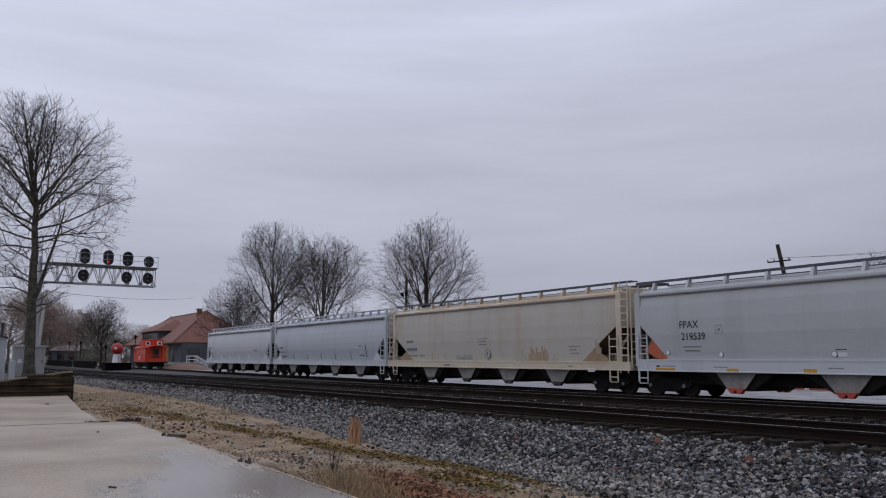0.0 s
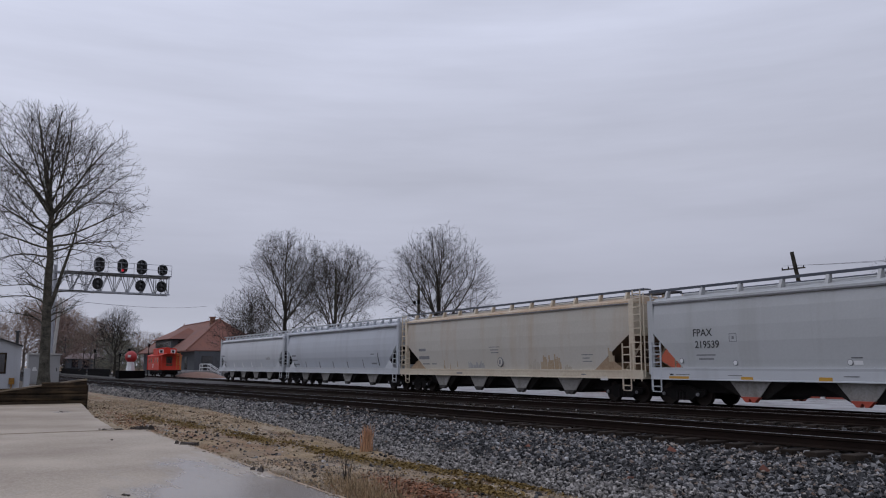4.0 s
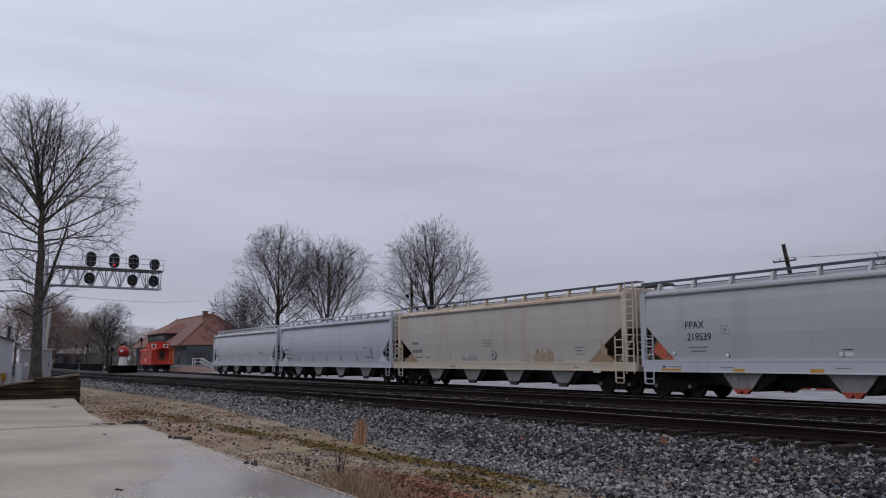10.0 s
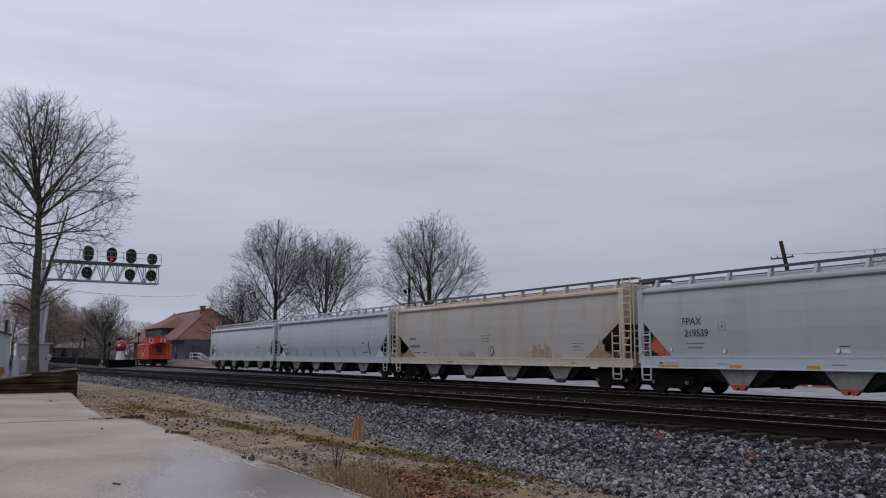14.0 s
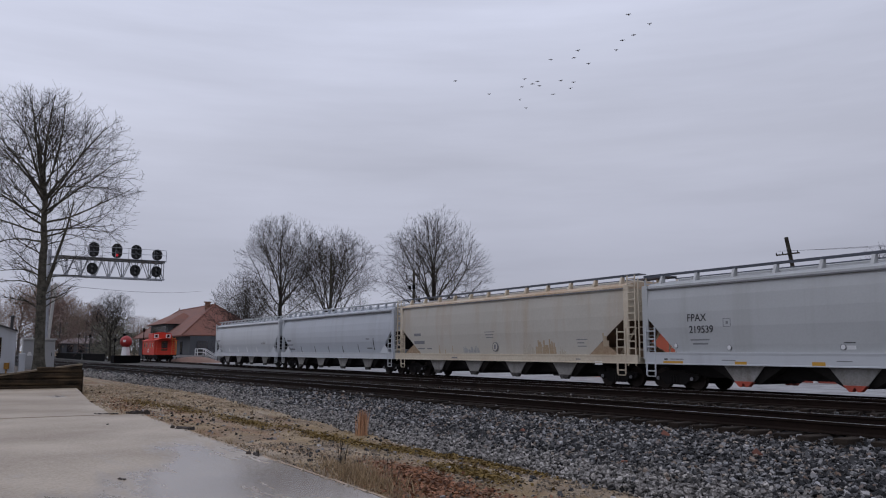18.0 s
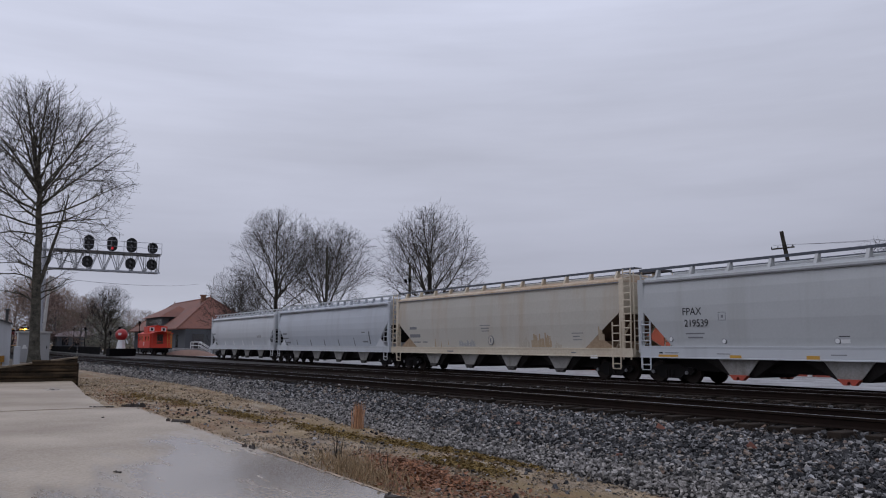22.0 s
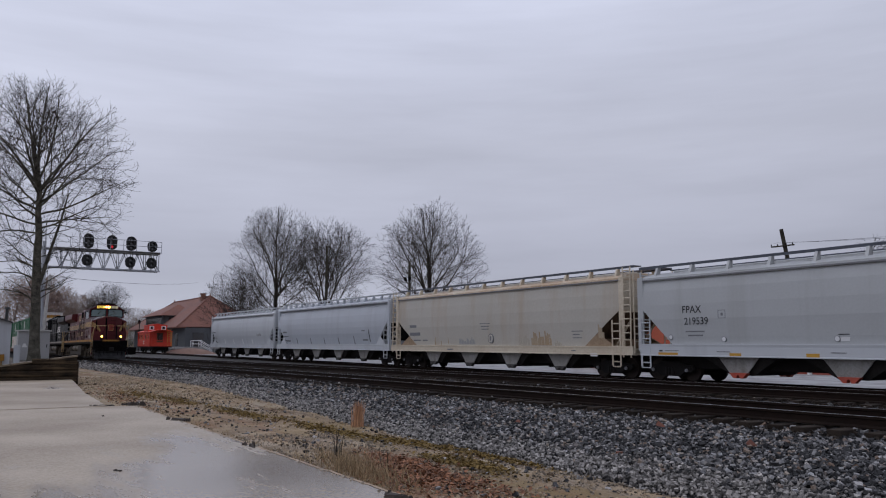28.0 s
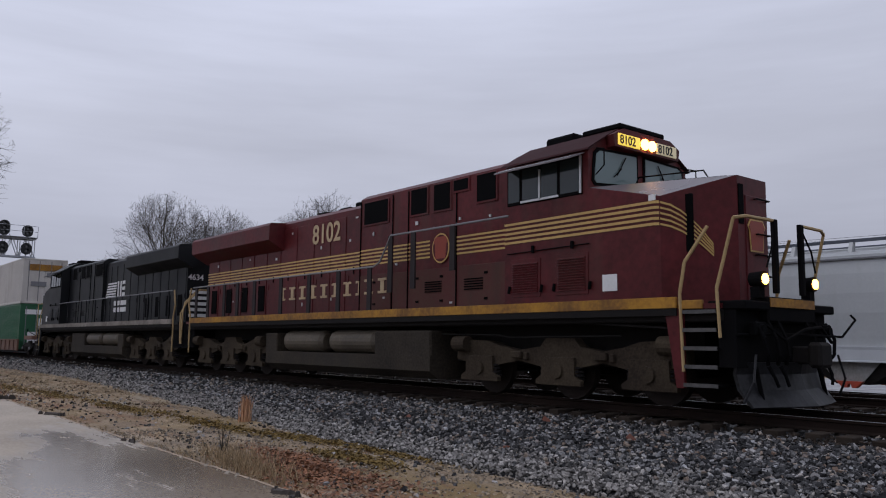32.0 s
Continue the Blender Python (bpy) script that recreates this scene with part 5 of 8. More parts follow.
for x in (-20.45, -19.6, -18.75, -17.85, -16.95, -16.0, -15.05, -14.05, -13.1, -12.25, -11.45):
    bm = bmesh.new()
    rod(bm, (x, -0.985, 3.0), (x, -0.985, 2.82), 0.018, seg=5)
    part("latch", bm, M["black"], lead)
TRAIN.append((lead, 0.0, 0))

trail = locomotive("locomotive", "black diesel locomotive with white side markings, running backwards", M["loco_black"], M["white"], M["rail_yellow"], M["sill_dirty"], False)
for s in (-1, 1):
    # plain shapes for the side mark: slanted bars and blocks
    for i in range(6):
        bm = bmesh.new()
        z = 2.95 + i * 0.12
        prism(bm, [(-11.12 - 0.06 * i, z), (-12.55 - 0.03 * i, z), (-12.58 - 0.03 * i, z + 0.07), (-11.15 - 0.06 * i, z + 0.07)], s * 0.985 - 0.008, s * 0.985 + 0.008, "y")
        part("white_bar", bm, M["white"], trail)
    for x0, x1, z0, z1 in ((-12.98, -12.84, 2.95, 3.65), (-13.36, -13.20, 2.95, 3.65), (-13.84, -13.5, 2.95, 3.12), (-13.84, -13.5, 3.24, 3.38), (-13.84, -13.5, 3.5, 3.65), (-13.2, -12.4, 2.56, 2.76), (-14.1, -13.35, 2.56, 2.76), (-13.2, -12.4, 2.26, 2.46), (-14.1, -13.35, 2.26, 2.46)):
        bm = bmesh.new()
        box(bm, x0, x1, s * 0.98 - 0.008, s * 0.98 + 0.008, z0, z1)
        part("white_block", bm, M["white"], trail)
bm = bmesh.new()
for i in range(5):
    box(bm, -21.03, -21.005, -0.85, 0.85, 1.9 + 0.22 * i, 2.02 + 0.22 * i)
part("end_bars", bm, M["white"], trail, "white bars on the hood end")
words("number", "4634", 0.30, M["white"], trail, pose(-21.02, 0.93, 3.30, 0, 0, -90), "white number on the hood end")
TRAIN.append((trail, -44.0, 180))

# ---------------------------------------------------------------- container cars
M.update({
    "box_green": material("container_green", (0.012, 0.10, 0.042), 0.5, 0, (0.01, 0.07, 0.03), 0.8, 20, 0.5),
    "box_white": material("container_white", (0.58, 0.55, 0.51), 0.5, 0, (0.40, 0.37, 0.34), 0.6, 20, 0.5, 0, (1.2, 1, 0.15), (0.25, 0.2, 0.16), 0.4),
    "well": material("well_car_brown", (0.16, 0.075, 0.045), 0.7, 0, (0.08, 0.04, 0.03), 0.8, 20, 0.7),
})


def container(parent_name, paint, label, x, z, back):
    c = thing("container", None, label, "container", group="containers on the train")
    L, w, h = 16.15, 1.295, 2.86
    n = 54
    # corrugated long sides
    for s in (-1, 1):
        bm = bmesh.new()
        pts = []
        for i in range(n + 1):
            x0 = -L + 0.1 + (L - 0.2) * i / n
            pts += [(x0, s * w), (x0 + 0.09, s * w), (x0 + 0.13, s * (w - 0.035)), (x0 + 0.22, s * (w - 0.035))]
        pts = [p for p in pts if p[0] < -0.08]
        for p, q in zip(pts, pts[1:]):
            quad(bm, (p[0], p[1], 0.12), (q[0], q[1], 0.12), (q[0], q[1], h - 0.1), (p[0], p[1], h - 0.1))
        part("side_panel", bm, paint, c)
    bm = bmesh.new()
    box(bm, -L, 0, -w, w, h - 0.10, h, 0.01)
    box(bm, -L, 0, -w, w, 0, 0.14, 0.01)
    for a in (-L + 0.07, -0.07):
        for s in (-1, 1):
            box(bm, a - 0.07, a + 0.07, s * (w - 0.06) - 0.06, s * (w - 0.06) + 0.06, 0, h)
    part("frame", bm, paint, c)
    bm = bmesh.new()
    box(bm, -0.09, -0.03, -w + 0.1, -0.01, 0.12, h - 0.1)
    part("door", bm, paint, c)
    bm = bmesh.new()
    box(bm, -0.09, -0.03, 0.01, w - 0.1, 0.12, h - 0.1)
    part("door", bm, paint, c)
    bm = bmesh.new()
    box(bm, -L + 0.03, -L + 0.09, -w + 0.1, w - 0.1, 0.12, h - 0.1)
    part("end_wall", bm, paint, c)
    for k in (-0.95, -0.35, 0.35, 0.95):
        bm = bmesh.new()
        rod(bm, (0.0, k, 0.15), (0.0, k, h - 0.15), 0.022)
        part("door_bar", bm, M["ink_grey"], c)
    if paint is M["box_green"]:
        bm = bmesh.new()
        prism(bm, [(-9.6, 0.5), (-9.0, 0.5), (-8.7, 1.4), (-9.0, 2.3), (-9.3, 2.5), (-9.7, 1.5)], -w - 0.012, -w + 0.02, "y")
        part("side_mark", bm, M["white"], c, "white leaf-shaped mark")
        for z0, z1, y0, y1 in ((2.2, 2.5, -1.0, 0.9), (1.5, 1.95, -0.2, 0.5), (0.4, 1.1, -0.8, 0.8)):
            bm = bmesh.new()
            box(bm, -0.02, -0.012 + 0.02, y0, y1, z0, z1)
            part("end_mark", bm, M["white"], c)
    else:
        bm = bmesh.new()
        box(bm, -0.02, 0.010, -0.95, 1.0, 2.1, 2.5)
        part("end_mark", bm, M["sill_yellow"], c, "yellow band on the doors")
        bm = bmesh.new()
        box(bm, -14.2, -12.6, -w - 0.012, -w + 0.02, 1.5, 2.3)
        part("side_mark", bm, M["sill_yellow"], c, "yellow square mark")
        for i, z0 in enumerate((1.7, 1.1, 0.5)):
            bm = bmesh.new()
            box(bm, -0.02, 0.008, 0.1 - 0.9 * (i % 2), 0.9 - 0.8 * (i % 2), z0, z0 + 0.3)
            part("end_stencil", bm, M["ink_grey"], c)
    TRAIN.append((c, back + x, 0, z))
    return c


def well_car(back):
    w = thing("well_car", None, "brown container well car with ribbed sides", "freight car", group="well cars")
    for s in (-1, 1):
        bm = bmesh.new()
        box(bm, -17.0, 0.6, s * 1.42 - 0.05, s * 1.42 + 0.05, 0.28, 0.95, 0.01)
        for i in range(14):
            box(bm, -16.6 + i * 1.25, -16.45 + i * 1.25, s * 1.47 - 0.05, s * 1.47 + 0.05, 0.3, 0.9)
        box(bm, -17.0, 0.6, s * 1.44 - 0.09, s * 1.44 + 0.09, 0.90, 0.98)
        part("side_girder", bm, M["well"], w)
    bm = bmesh.new()
    box(bm, -17.0, 0.6, -1.4, 1.4, 0.22, 0.32)
    part("floor", bm, M["truck"], w)
    for a, b in ((0.6, 2.6), (-19.0, -17.0)):
        bm = bmesh.new()
        box(bm, a, b, -1.1, 1.1, 0.95, 1.2, 0.03)
        part("end_platform", bm, M["well"], w)
        freight_truck(w, (a + b) / 2)
    TRAIN.append((w, back, 0, 0))


for i, (low, high) in enumerate((("box_green", "box_white"), ("box_white", "box_green"), ("box_white", "box_green"), ("box_green", "box_green"))):
    back = -49.2 - 21.9 * i
    names = {"box_green": "green corrugated shipping container on a well car", "box_white": "dirty white shipping container with yellow marks"}
    well_car(back)
    container("", M[low], names[low], 0, 0.34, back)
    container("", M[high], names[high], 0, 3.22, back)

# ---------------------------------------------------------------- marks on the hopper cars
M.update({
    "patch_grey": material("patch_grey", (0.33, 0.33, 0.33), 0.6, 0, (0.27, 0.27, 0.26), 1.5, 20, 0.5),
    "patch_tan": material("patch_tan", (0.33, 0.225, 0.125), 0.7, 0, (0.42, 0.345, 0.25), 0.8, 9, 0.8),
    "patch_dim": material("patch_dim", (0.40, 0.35, 0.28), 0.7, 0, (0.44, 0.40, 0.34), 0.8, 9, 0.8),
})
ed -= 0.49  # its marks are set out from a panel edge in from the end
decals(car_d, ed, [(1.78, 1.97, 0.94, 0.05, "ink_grey"), (1.89, 1.81, 0.74, 0.06, "ink_grey"), (3.42, 2.48, 0.025, 0.32, "ink_grey"), (3.745, 2.48, 0.025, 0.32, "ink_grey"), (3.42, 2.78, 0.35, 0.02, "ink_grey"), (3.42, 2.48, 0.35, 0.02, "ink_grey"),
                   (3.55, 2.58, 0.10, 0.11, "ink_grey"), (8.24, 1.82, 0.39, 0.03, "ink"), (8.30, 1.61, 0.32, 0.13, "white"), (0.39, 1.03, 1.03, 0.13, "yellow"), (3.93, 1.04, 0.52, 0.13, "yellow"), (7.10, 1.06, 0.49, 0.13, "yellow"),
                   (10.3, 1.06, 0.49, 0.13, "yellow"), (3.35, 1.20, 0.62, 0.03, "ink_grey"), (8.0, 1.21, 0.55, 0.03, "ink_grey"), (0.43, 1.20, 0.19, 0.06, "ink"), (0.74, 1.22, 0.72, 0.03, "ink_grey")])
side_y = -1.592
words("reporting_mark", "FPAX", 0.41, M["ink"], car_d, pose(1.66 - ed, side_y - 0.012, 2.73), "black stencilled letters", 0.006)
words("car_number", "219539", 0.40, M["ink"], car_d, pose(1.75 - ed, side_y - 0.006, 2.27), "black stencilled number", 0.006)
for x, z in ((3.63, 1.69), (8.2, 1.69), (1.0, 1.78)):
    bm = bmesh.new()
    rod(bm, (x - ed, -1.50, z), (x - ed, -1.56, z), 0.105, seg=18)
    rod(bm, (x - ed, -1.50, z), (x - ed, -1.565, z), 0.085, seg=18, mat=1)
    part("round_seal", bm, [M["ink_grey"], M["white"]], car_d)
decals(car_c, ec, [(1.59, 2.48, 0.87, 0.16, "ink_grey"), (1.59, 1.98, 1.29, 0.20, "ink_grey"), (2.03, 1.66, 0.86, 0.07, "ink_grey"), (3.17, 1.66, 0.55, 0.07, "ink_grey"), (9.51, 2.57, 0.99, 0.04, "ink_grey"), (9.62, 2.41, 0.77, 0.05, "ink_grey"),
                   (9.68, 2.26, 0.70, 0.05, "ink_grey"), (7.31, 1.46, 1.69, 0.40, "patch_grey"), (14.05, 1.42, 1.63, 0.72, "patch_tan"), (13.01, 1.42, 0.96, 0.50, "patch_dim"), (15.9, 1.36, 0.5, 0.42, "patch_dim"), (17.18, 2.07, 0.79, 0.04, "ink_grey"),
                   (17.25, 1.91, 0.48, 0.05, "ink_grey"), (17.25, 1.76, 0.63, 0.04, "ink_grey"), (6.21, 1.13, 0.61, 0.07, "ink_grey"), (17.23, 1.16, 0.32, 0.05, "ink_grey"), (18.55, 0.94, 0.45, 0.15, "white"),
                   (4.6, 1.4, 0.10, 0.5, "patch_tan"), (5.3, 1.4, 0.07, 0.35, "patch_tan"), (6.1, 1.5, 0.09, 0.45, "patch_tan"), (19.0, 1.42, 0.35, 1.1, "patch_tan")])
bm = bmesh.new()
rod(bm, (10.55 - ec, -1.50, 1.78), (10.55 - ec, -1.59, 1.78), 0.26, seg=20)
rod(bm, (10.55 - ec, -1.50, 1.78), (10.55 - ec, -1.595, 1.78), 0.21, seg=20, mat=1)
box(bm, 10.48 - ec, 10.62 - ec, -1.605, -1.55, 1.66, 1.90)
part("round_stencil", bm, [M["ink_grey"], M["hopper_cream"]], car_c)
decals(car_b, eb, [(1.0, 2.35, 0.95, 0.14, "ink_grey"), (1.02, 2.01, 1.23, 0.09, "ink_grey"), (1.47, 1.62, 1.08, 0.14, "ink_grey"), (16.74, 2.35, 0.54, 0.08, "ink_grey"), (16.76, 1.68, 0.81, 0.11, "ink_grey"), (17.85, 1.6, 0.10, 0.86, "ink"),
                   (4.02, 1.42, 0.14, 0.5, "ink_grey"), (7.01, 1.42, 0.14, 0.5, "ink_grey"), (9.79, 1.42, 0.13, 0.5, "ink_grey"), (12.48, 1.42, 0.13, 0.5, "ink_grey"), (15.27, 1.42, 0.12, 0.6, "ink_grey")], ROUND)
decals(car_a, ea, [(0.6, 2.57, 0.87, 0.12, "ink_grey"), (0.7, 1.89, 1.28, 0.36, "patch_grey"), (15.22, 2.16, 1.27, 0.30, "patch_grey"), (4.5, 1.4, 0.25, 0.5, "white"), (7.5, 1.4, 0.25, 0.5, "white"), (10.5, 1.4, 0.25, 0.5, "white"), (13.5, 1.4, 0.25, 0.5, "white")], ROUND)

# ---------------------------------------------------------------- bare trees
M.update({
    "bark": material("wet_bark", (0.070, 0.062, 0.050), 0.95, 0, (0.022, 0.020, 0.016), 2, 25, 0.8, 0.02, spec=0.1),
    "bark_lichen": material("lichened_bark", (0.135, 0.125, 0.10), 0.95, 0, (0.036, 0.033, 0.027), 3.5, 22, 0.9, 0.02, spec=0.1),
    "twig": material("twigs", (0.048, 0.041, 0.037), 0.95, 0, (0.035, 0.031, 0.03), 1, 10, 0.6, spec=0.1),
    "bark_far": material("far_bark", (0.10, 0.088, 0.08), 0.9, 0, (0.06, 0.053, 0.05), 1, 10, 0.6),
    # far twigs and leaves: distance haze is put into these lighter colours
    "twig_red": material("hazy_reddish_twigs", (0.22, 0.15, 0.115), 0.9, 0, (0.16, 0.115, 0.10), 0.3, 10, 0.6),
    "leaf_dark": material("hazy_evergreen_leaves", (0.17, 0.16, 0.115), 0.8, 0, (0.11, 0.105, 0.08), 0.4, 20, 0.7, island=0.4),
    "leaf_brown": material("hazy_withered_leaves", (0.22, 0.15, 0.125), 0.8, 0, (0.14, 0.10, 0.085), 0.4, 20, 0.7, island=0.4),
})


class Tubes:
    """Collects tapered tubes and makes one mesh of them."""
    def __init__(self):
        self.v, self.f = [], []

    def add(self, pts, radii, sides):
        base = len(self.v)
        up = Vector((0.3, 0.2, 1)).normalized()
        for i, p in enumerate(pts):
            d = (pts[min(i + 1, len(pts) - 1)] - pts[max(i - 1, 0)]).normalized()
            a = d.cross(up)
            a = a.normalized() if a.length > 1e-3 else Vector((1, 0, 0))
            b = d.cross(a)
            for k in range(sides):
                w = 2 * math.pi * k / sides
                self.v.append(p + (a * math.cos(w) + b * math.sin(w)) * radii[i])
        for i in range(len(pts) - 1):
            for k in range(sides):
                o = base + i * sides
                self.f.append((o + k, o + (k + 1) % sides, o + sides + (k + 1) % sides, o + sides + k))

    def mesh(self, name, mat):
        me = bpy.data.meshes.new(name)
        me.from_pydata([tuple(p) for p in self.v], [], self.f)
        me.materials.append(mat)
        for p in me.polygons:
            p.use_smooth = True
        return me


def turned(d, angle, rng):
    side = d.orthogonal().normalized()
    side.rotate(Matrix.Rotation(rng.uniform(0, 2 * math.pi), 3, d))
    return (d * math.cos(angle) + side * math.sin(angle)).normalized()


def tree_meshes(seed, top, wide, r0, fork, leaders, wide_at, floor, spread=(6, 60), skirt=0, skirt_from=0.4, skirt_reach=2.8, bark="bark", twig="twig", twig_r=0.008, depth=4, rates=(1.5, 2.0, 3.0), rise=0.03, run=3.0):
    """A bare tree: a trunk parts into leaders that fan out to a lumpy crown outline, forking four times into fine straight twigs."""
    rng = random.Random(seed)
    wood, fine = Tubes(), Tubes()

    def outside(p):
        a = math.atan2(p.y, p.x)
        bulge = 1 + 0.16 * noise.noise((1.6 * math.cos(a) + seed, 1.6 * math.sin(a), p.z * 0.45))
        v = (p.z - wide_at) / (top - wide_at) if p.z > wide_at else 0.8 * (wide_at - p.z) / (wide_at - floor)
        return math.hypot(math.hypot(p.x, p.y) / wide, v) > bulge

    def room(p, d):
        step, k = wide / 14, 0
        while k < 50 and not outside(p + d * (k * step)):
            k += 1
        return k * step

    def grow(p, d, length, r, level, lift):
        n = max(3, min(14, round(length / (0.5 if level < 2 else 0.28))))
        pts, rad, ways = [p], [r], [d]
        for i in range(n):
            wob = 0.07 if level < 3 else 0.11
            d = (d + Vector((rng.gauss(0, wob), rng.gauss(0, wob), rng.gauss(0, wob) + lift))).normalized()
            p = p + d * (length / n)
            pts.append(p)
            rad.append(max(twig_r * 0.6, r * (1 - 0.78 * (i + 1) / n)))
            ways.append(d)
        (wood if r > twig_r * 2.6 else fine).add(pts, rad, 7 if r > 0.1 else 5 if r > twig_r * 2.6 else 3)
        if level >= depth:
            return
        kids = max(2, round(length * rates[level - 1]))
        turn = rng.uniform(0, 6.28)
        for k in range(kids):
            u = 0.16 + 0.84 * (k + rng.random() * 0.7) / kids
            i = min(n - 1, int(u * n))
            q = pts[i].lerp(pts[i + 1], min(1.0, u * n - i))
            side = ways[i].orthogonal().normalized()
            side.rotate(Matrix.Rotation(turn + k * 2.4 + rng.uniform(-0.4, 0.4), 3, ways[i]))
            a = radians(rng.uniform(30, 60))
            nd = (ways[i] * math.cos(a) + side * math.sin(a) + Vector((0, 0, 0.12))).normalized()
            reach = min(room(q, nd) * rng.uniform(0.85, 1.08), (length * (0.70 - 0.36 * u) + 0.25) * rng.uniform(0.75, 1.15))
            if reach > 0.2:
                grow(q, nd, reach, max(twig_r, rad[i] * rng.uniform(0.50, 0.66)), level + 1, lift * 0.6)

    # trunk
    n = max(8, int((fork + run) / 0.7))
    line = [Vector((0.3 * noise.noise((i * 0.35, seed, 0)) * i / n, 0.3 * noise.noise((i * 0.35, seed, 9)) * i / n, (fork + run) * i / n)) for i in range(n + 1)]
    wood.add(line, [r0 * (1 - 0.62 * (i / n) ** 1.3) * (1 + 0.4 * max(0, 1 - i / (n * 0.12)) ** 2) for i in range(n + 1)], 10)
    for i in range(leaders):
        u = (i + 0.5) / leaders
        t = radians(spread[0] + (spread[1] - spread[0]) * u ** 0.85 + rng.uniform(-4, 4))
        a = i * 2.4 + rng.uniform(-0.3, 0.3)
        d = Vector((math.sin(t) * math.cos(a), math.sin(t) * math.sin(a), math.cos(t)))
        k = (fork + run * (1 - u) * rng.uniform(0.75, 1.0)) / (fork + run) * n
        q = line[min(n - 1, int(k))].lerp(line[min(n, int(k) + 1)], k % 1 if k < n else 1.0)
        grow(q, d, room(q, d) * rng.uniform(0.84, 0.97), r0 * (0.30 - 0.10 * u), 1, rise * (1 - u * 0.9))
    for i in range(skirt):
        z = fork * (skirt_from + (0.98 - skirt_from) * (i + rng.random()) / skirt)
        a, t = i * 2.4 + rng.uniform(-0.5, 0.5), radians(rng.uniform(62, 88))
        grow(Vector((0, 0, z)), Vector((math.sin(t) * math.cos(a), math.sin(t) * math.sin(a), math.cos(t))), skirt_reach * rng.uniform(0.65, 1.15), r0 * rng.uniform(0.10, 0.17), 2, 0.03)
    return wood.mesh("trunk", M[bark]), fine.mesh("crown", M[twig])


def off_line(x, y, s=1.0):
    """Where a far thing stands clear of the tracks, larger or smaller by its distance."""
    k = 23.0 / y if 8.2 < y < 22 else 1.0
    return x * k, y * k, s * k


def bare_tree(meshes, at, label, group="bare trees"):
    t = thing("tree", at, label, "tree", group=group)
    same("trunk", meshes[0], t)
    same("crown", meshes[1], t)
    return t


big = tree_meshes(11, 15.9, 5.2, 0.29, 7.2, 24, 11.4, 6.0, (10, 92), 12, 0.45, 3.0, bark="bark_lichen", twig_r=0.010, rates=(1.3, 1.75, 2.5), rise=0.008, run=4.0)
big_tree = bare_tree(big, pose(-50.2, 4.14, -0.06, 1.6, 0, 20), "tall bare deciduous tree with a rounded crown of fine twigs")


def limb(tree, pts, r0, r1, seed):
    """A low limb that arches away from the trunk and carries a few thin twigs."""
    rng = random.Random(seed)
    wood = Tubes()
    line = [Vector((0.0, *p)) for p in pts]
    fine = []
    for a, b, c, d in zip([line[0]] + line[:-2], line[:-1], line[1:], line[2:] + [line[-1]]):
        for k in range(4):
            u = k / 4
            fine.append(0.5 * (2 * b + (c - a) * u + (2 * a - 5 * b + 4 * c - d) * u * u + (3 * b - a - 3 * c + d) * u ** 3))
    fine.append(line[-1])
    n = len(fine) - 1
    wood.add(fine, [r0 + (r1 - r0) * i / n for i in range(n + 1)], 7)
    for i in range(2, n + 1):
        for k in range(2):
            d = (fine[i] - fine[i - 1]).normalized() + Vector((rng.gauss(0, 0.7), rng.gauss(0, 0.4), rng.gauss(0.25, 0.4)))
            q = fine[i] + d.normalized() * rng.uniform(0.5, 1.3)
            mid = fine[i].lerp(q, 0.5) + Vector((0, 0, rng.uniform(-0.08, 0.08)))
            wood.add([fine[i], mid, q], [0.014, 0.010, 0.006], 4)
            e = mid + Vector((rng.gauss(0, 0.3), rng.gauss(0, 0.3), rng.gauss(0.15, 0.2)))
            wood.add([mid, e], [0.009, 0.006], 3)
    same("limb", wood.mesh("limb", M["bark_lichen"]), tree, pose(0, 0, 0, 0, 0, -20))


limb(big_tree, [(0.1, 4.3), (0.42, 5.4), (0.80, 6.8), (1.2, 8.2), (1.5, 9.6)], 0.125, 0.035, 1)
limb(big_tree, [(-0.1, 3.4), (-0.45, 3.75), (-1.0, 3.98), (-2.4, 4.2)], 0.055, 0.015, 2)
limb(big_tree, [(-0.1, 4.6), (-0.5, 4.9), (-1.2, 5.05), (-2.4, 4.95)], 0.055, 0.015, 3)
limb(big_tree, [(-0.1, 5.3), (-0.5, 5.55), (-1.1, 5.68), (-2.4, 5.55)], 0.05, 0.015, 4)
limb(big_tree, [(0.1, 3.9), (0.45, 4.1), (0.8, 4.15), (1.3, 4.5)], 0.05, 0.015, 5)
kind_a = tree_meshes(5, 20.2, 6.4, 0.40, 4.0, 17, 12.6, 3.5, (3, 78), 8, 0.5, 3.0, twig_r=0.0148, rates=(1.0, 1.3, 1.8), run=7.5)
kind_b = tree_meshes(8, 18.6, 7.3, 0.40, 2.8, 16, 10.5, 2.5, (6, 78), 6, 0.5, 3.0, twig_r=0.0148, rates=(1.0, 1.3, 1.8), run=5.0)
kind_d = tree_meshes(14, 18.2, 7.3, 0.42, 3.4, 18, 9.6, 3.0, (4, 88), 6, 0.5, 3.0, twig_r=0.0148, rates=(1.0, 1.3, 1.8), run=5.5)
kind_c = tree_meshes(21, 12.6, 5.0, 0.20, 1.5, 13, 6.5, 0.2, (5, 72), 4, 0.5, 2.5, twig_r=0.015, bark="bark", rates=(1.1, 1.5, 1.9), run=2.5)
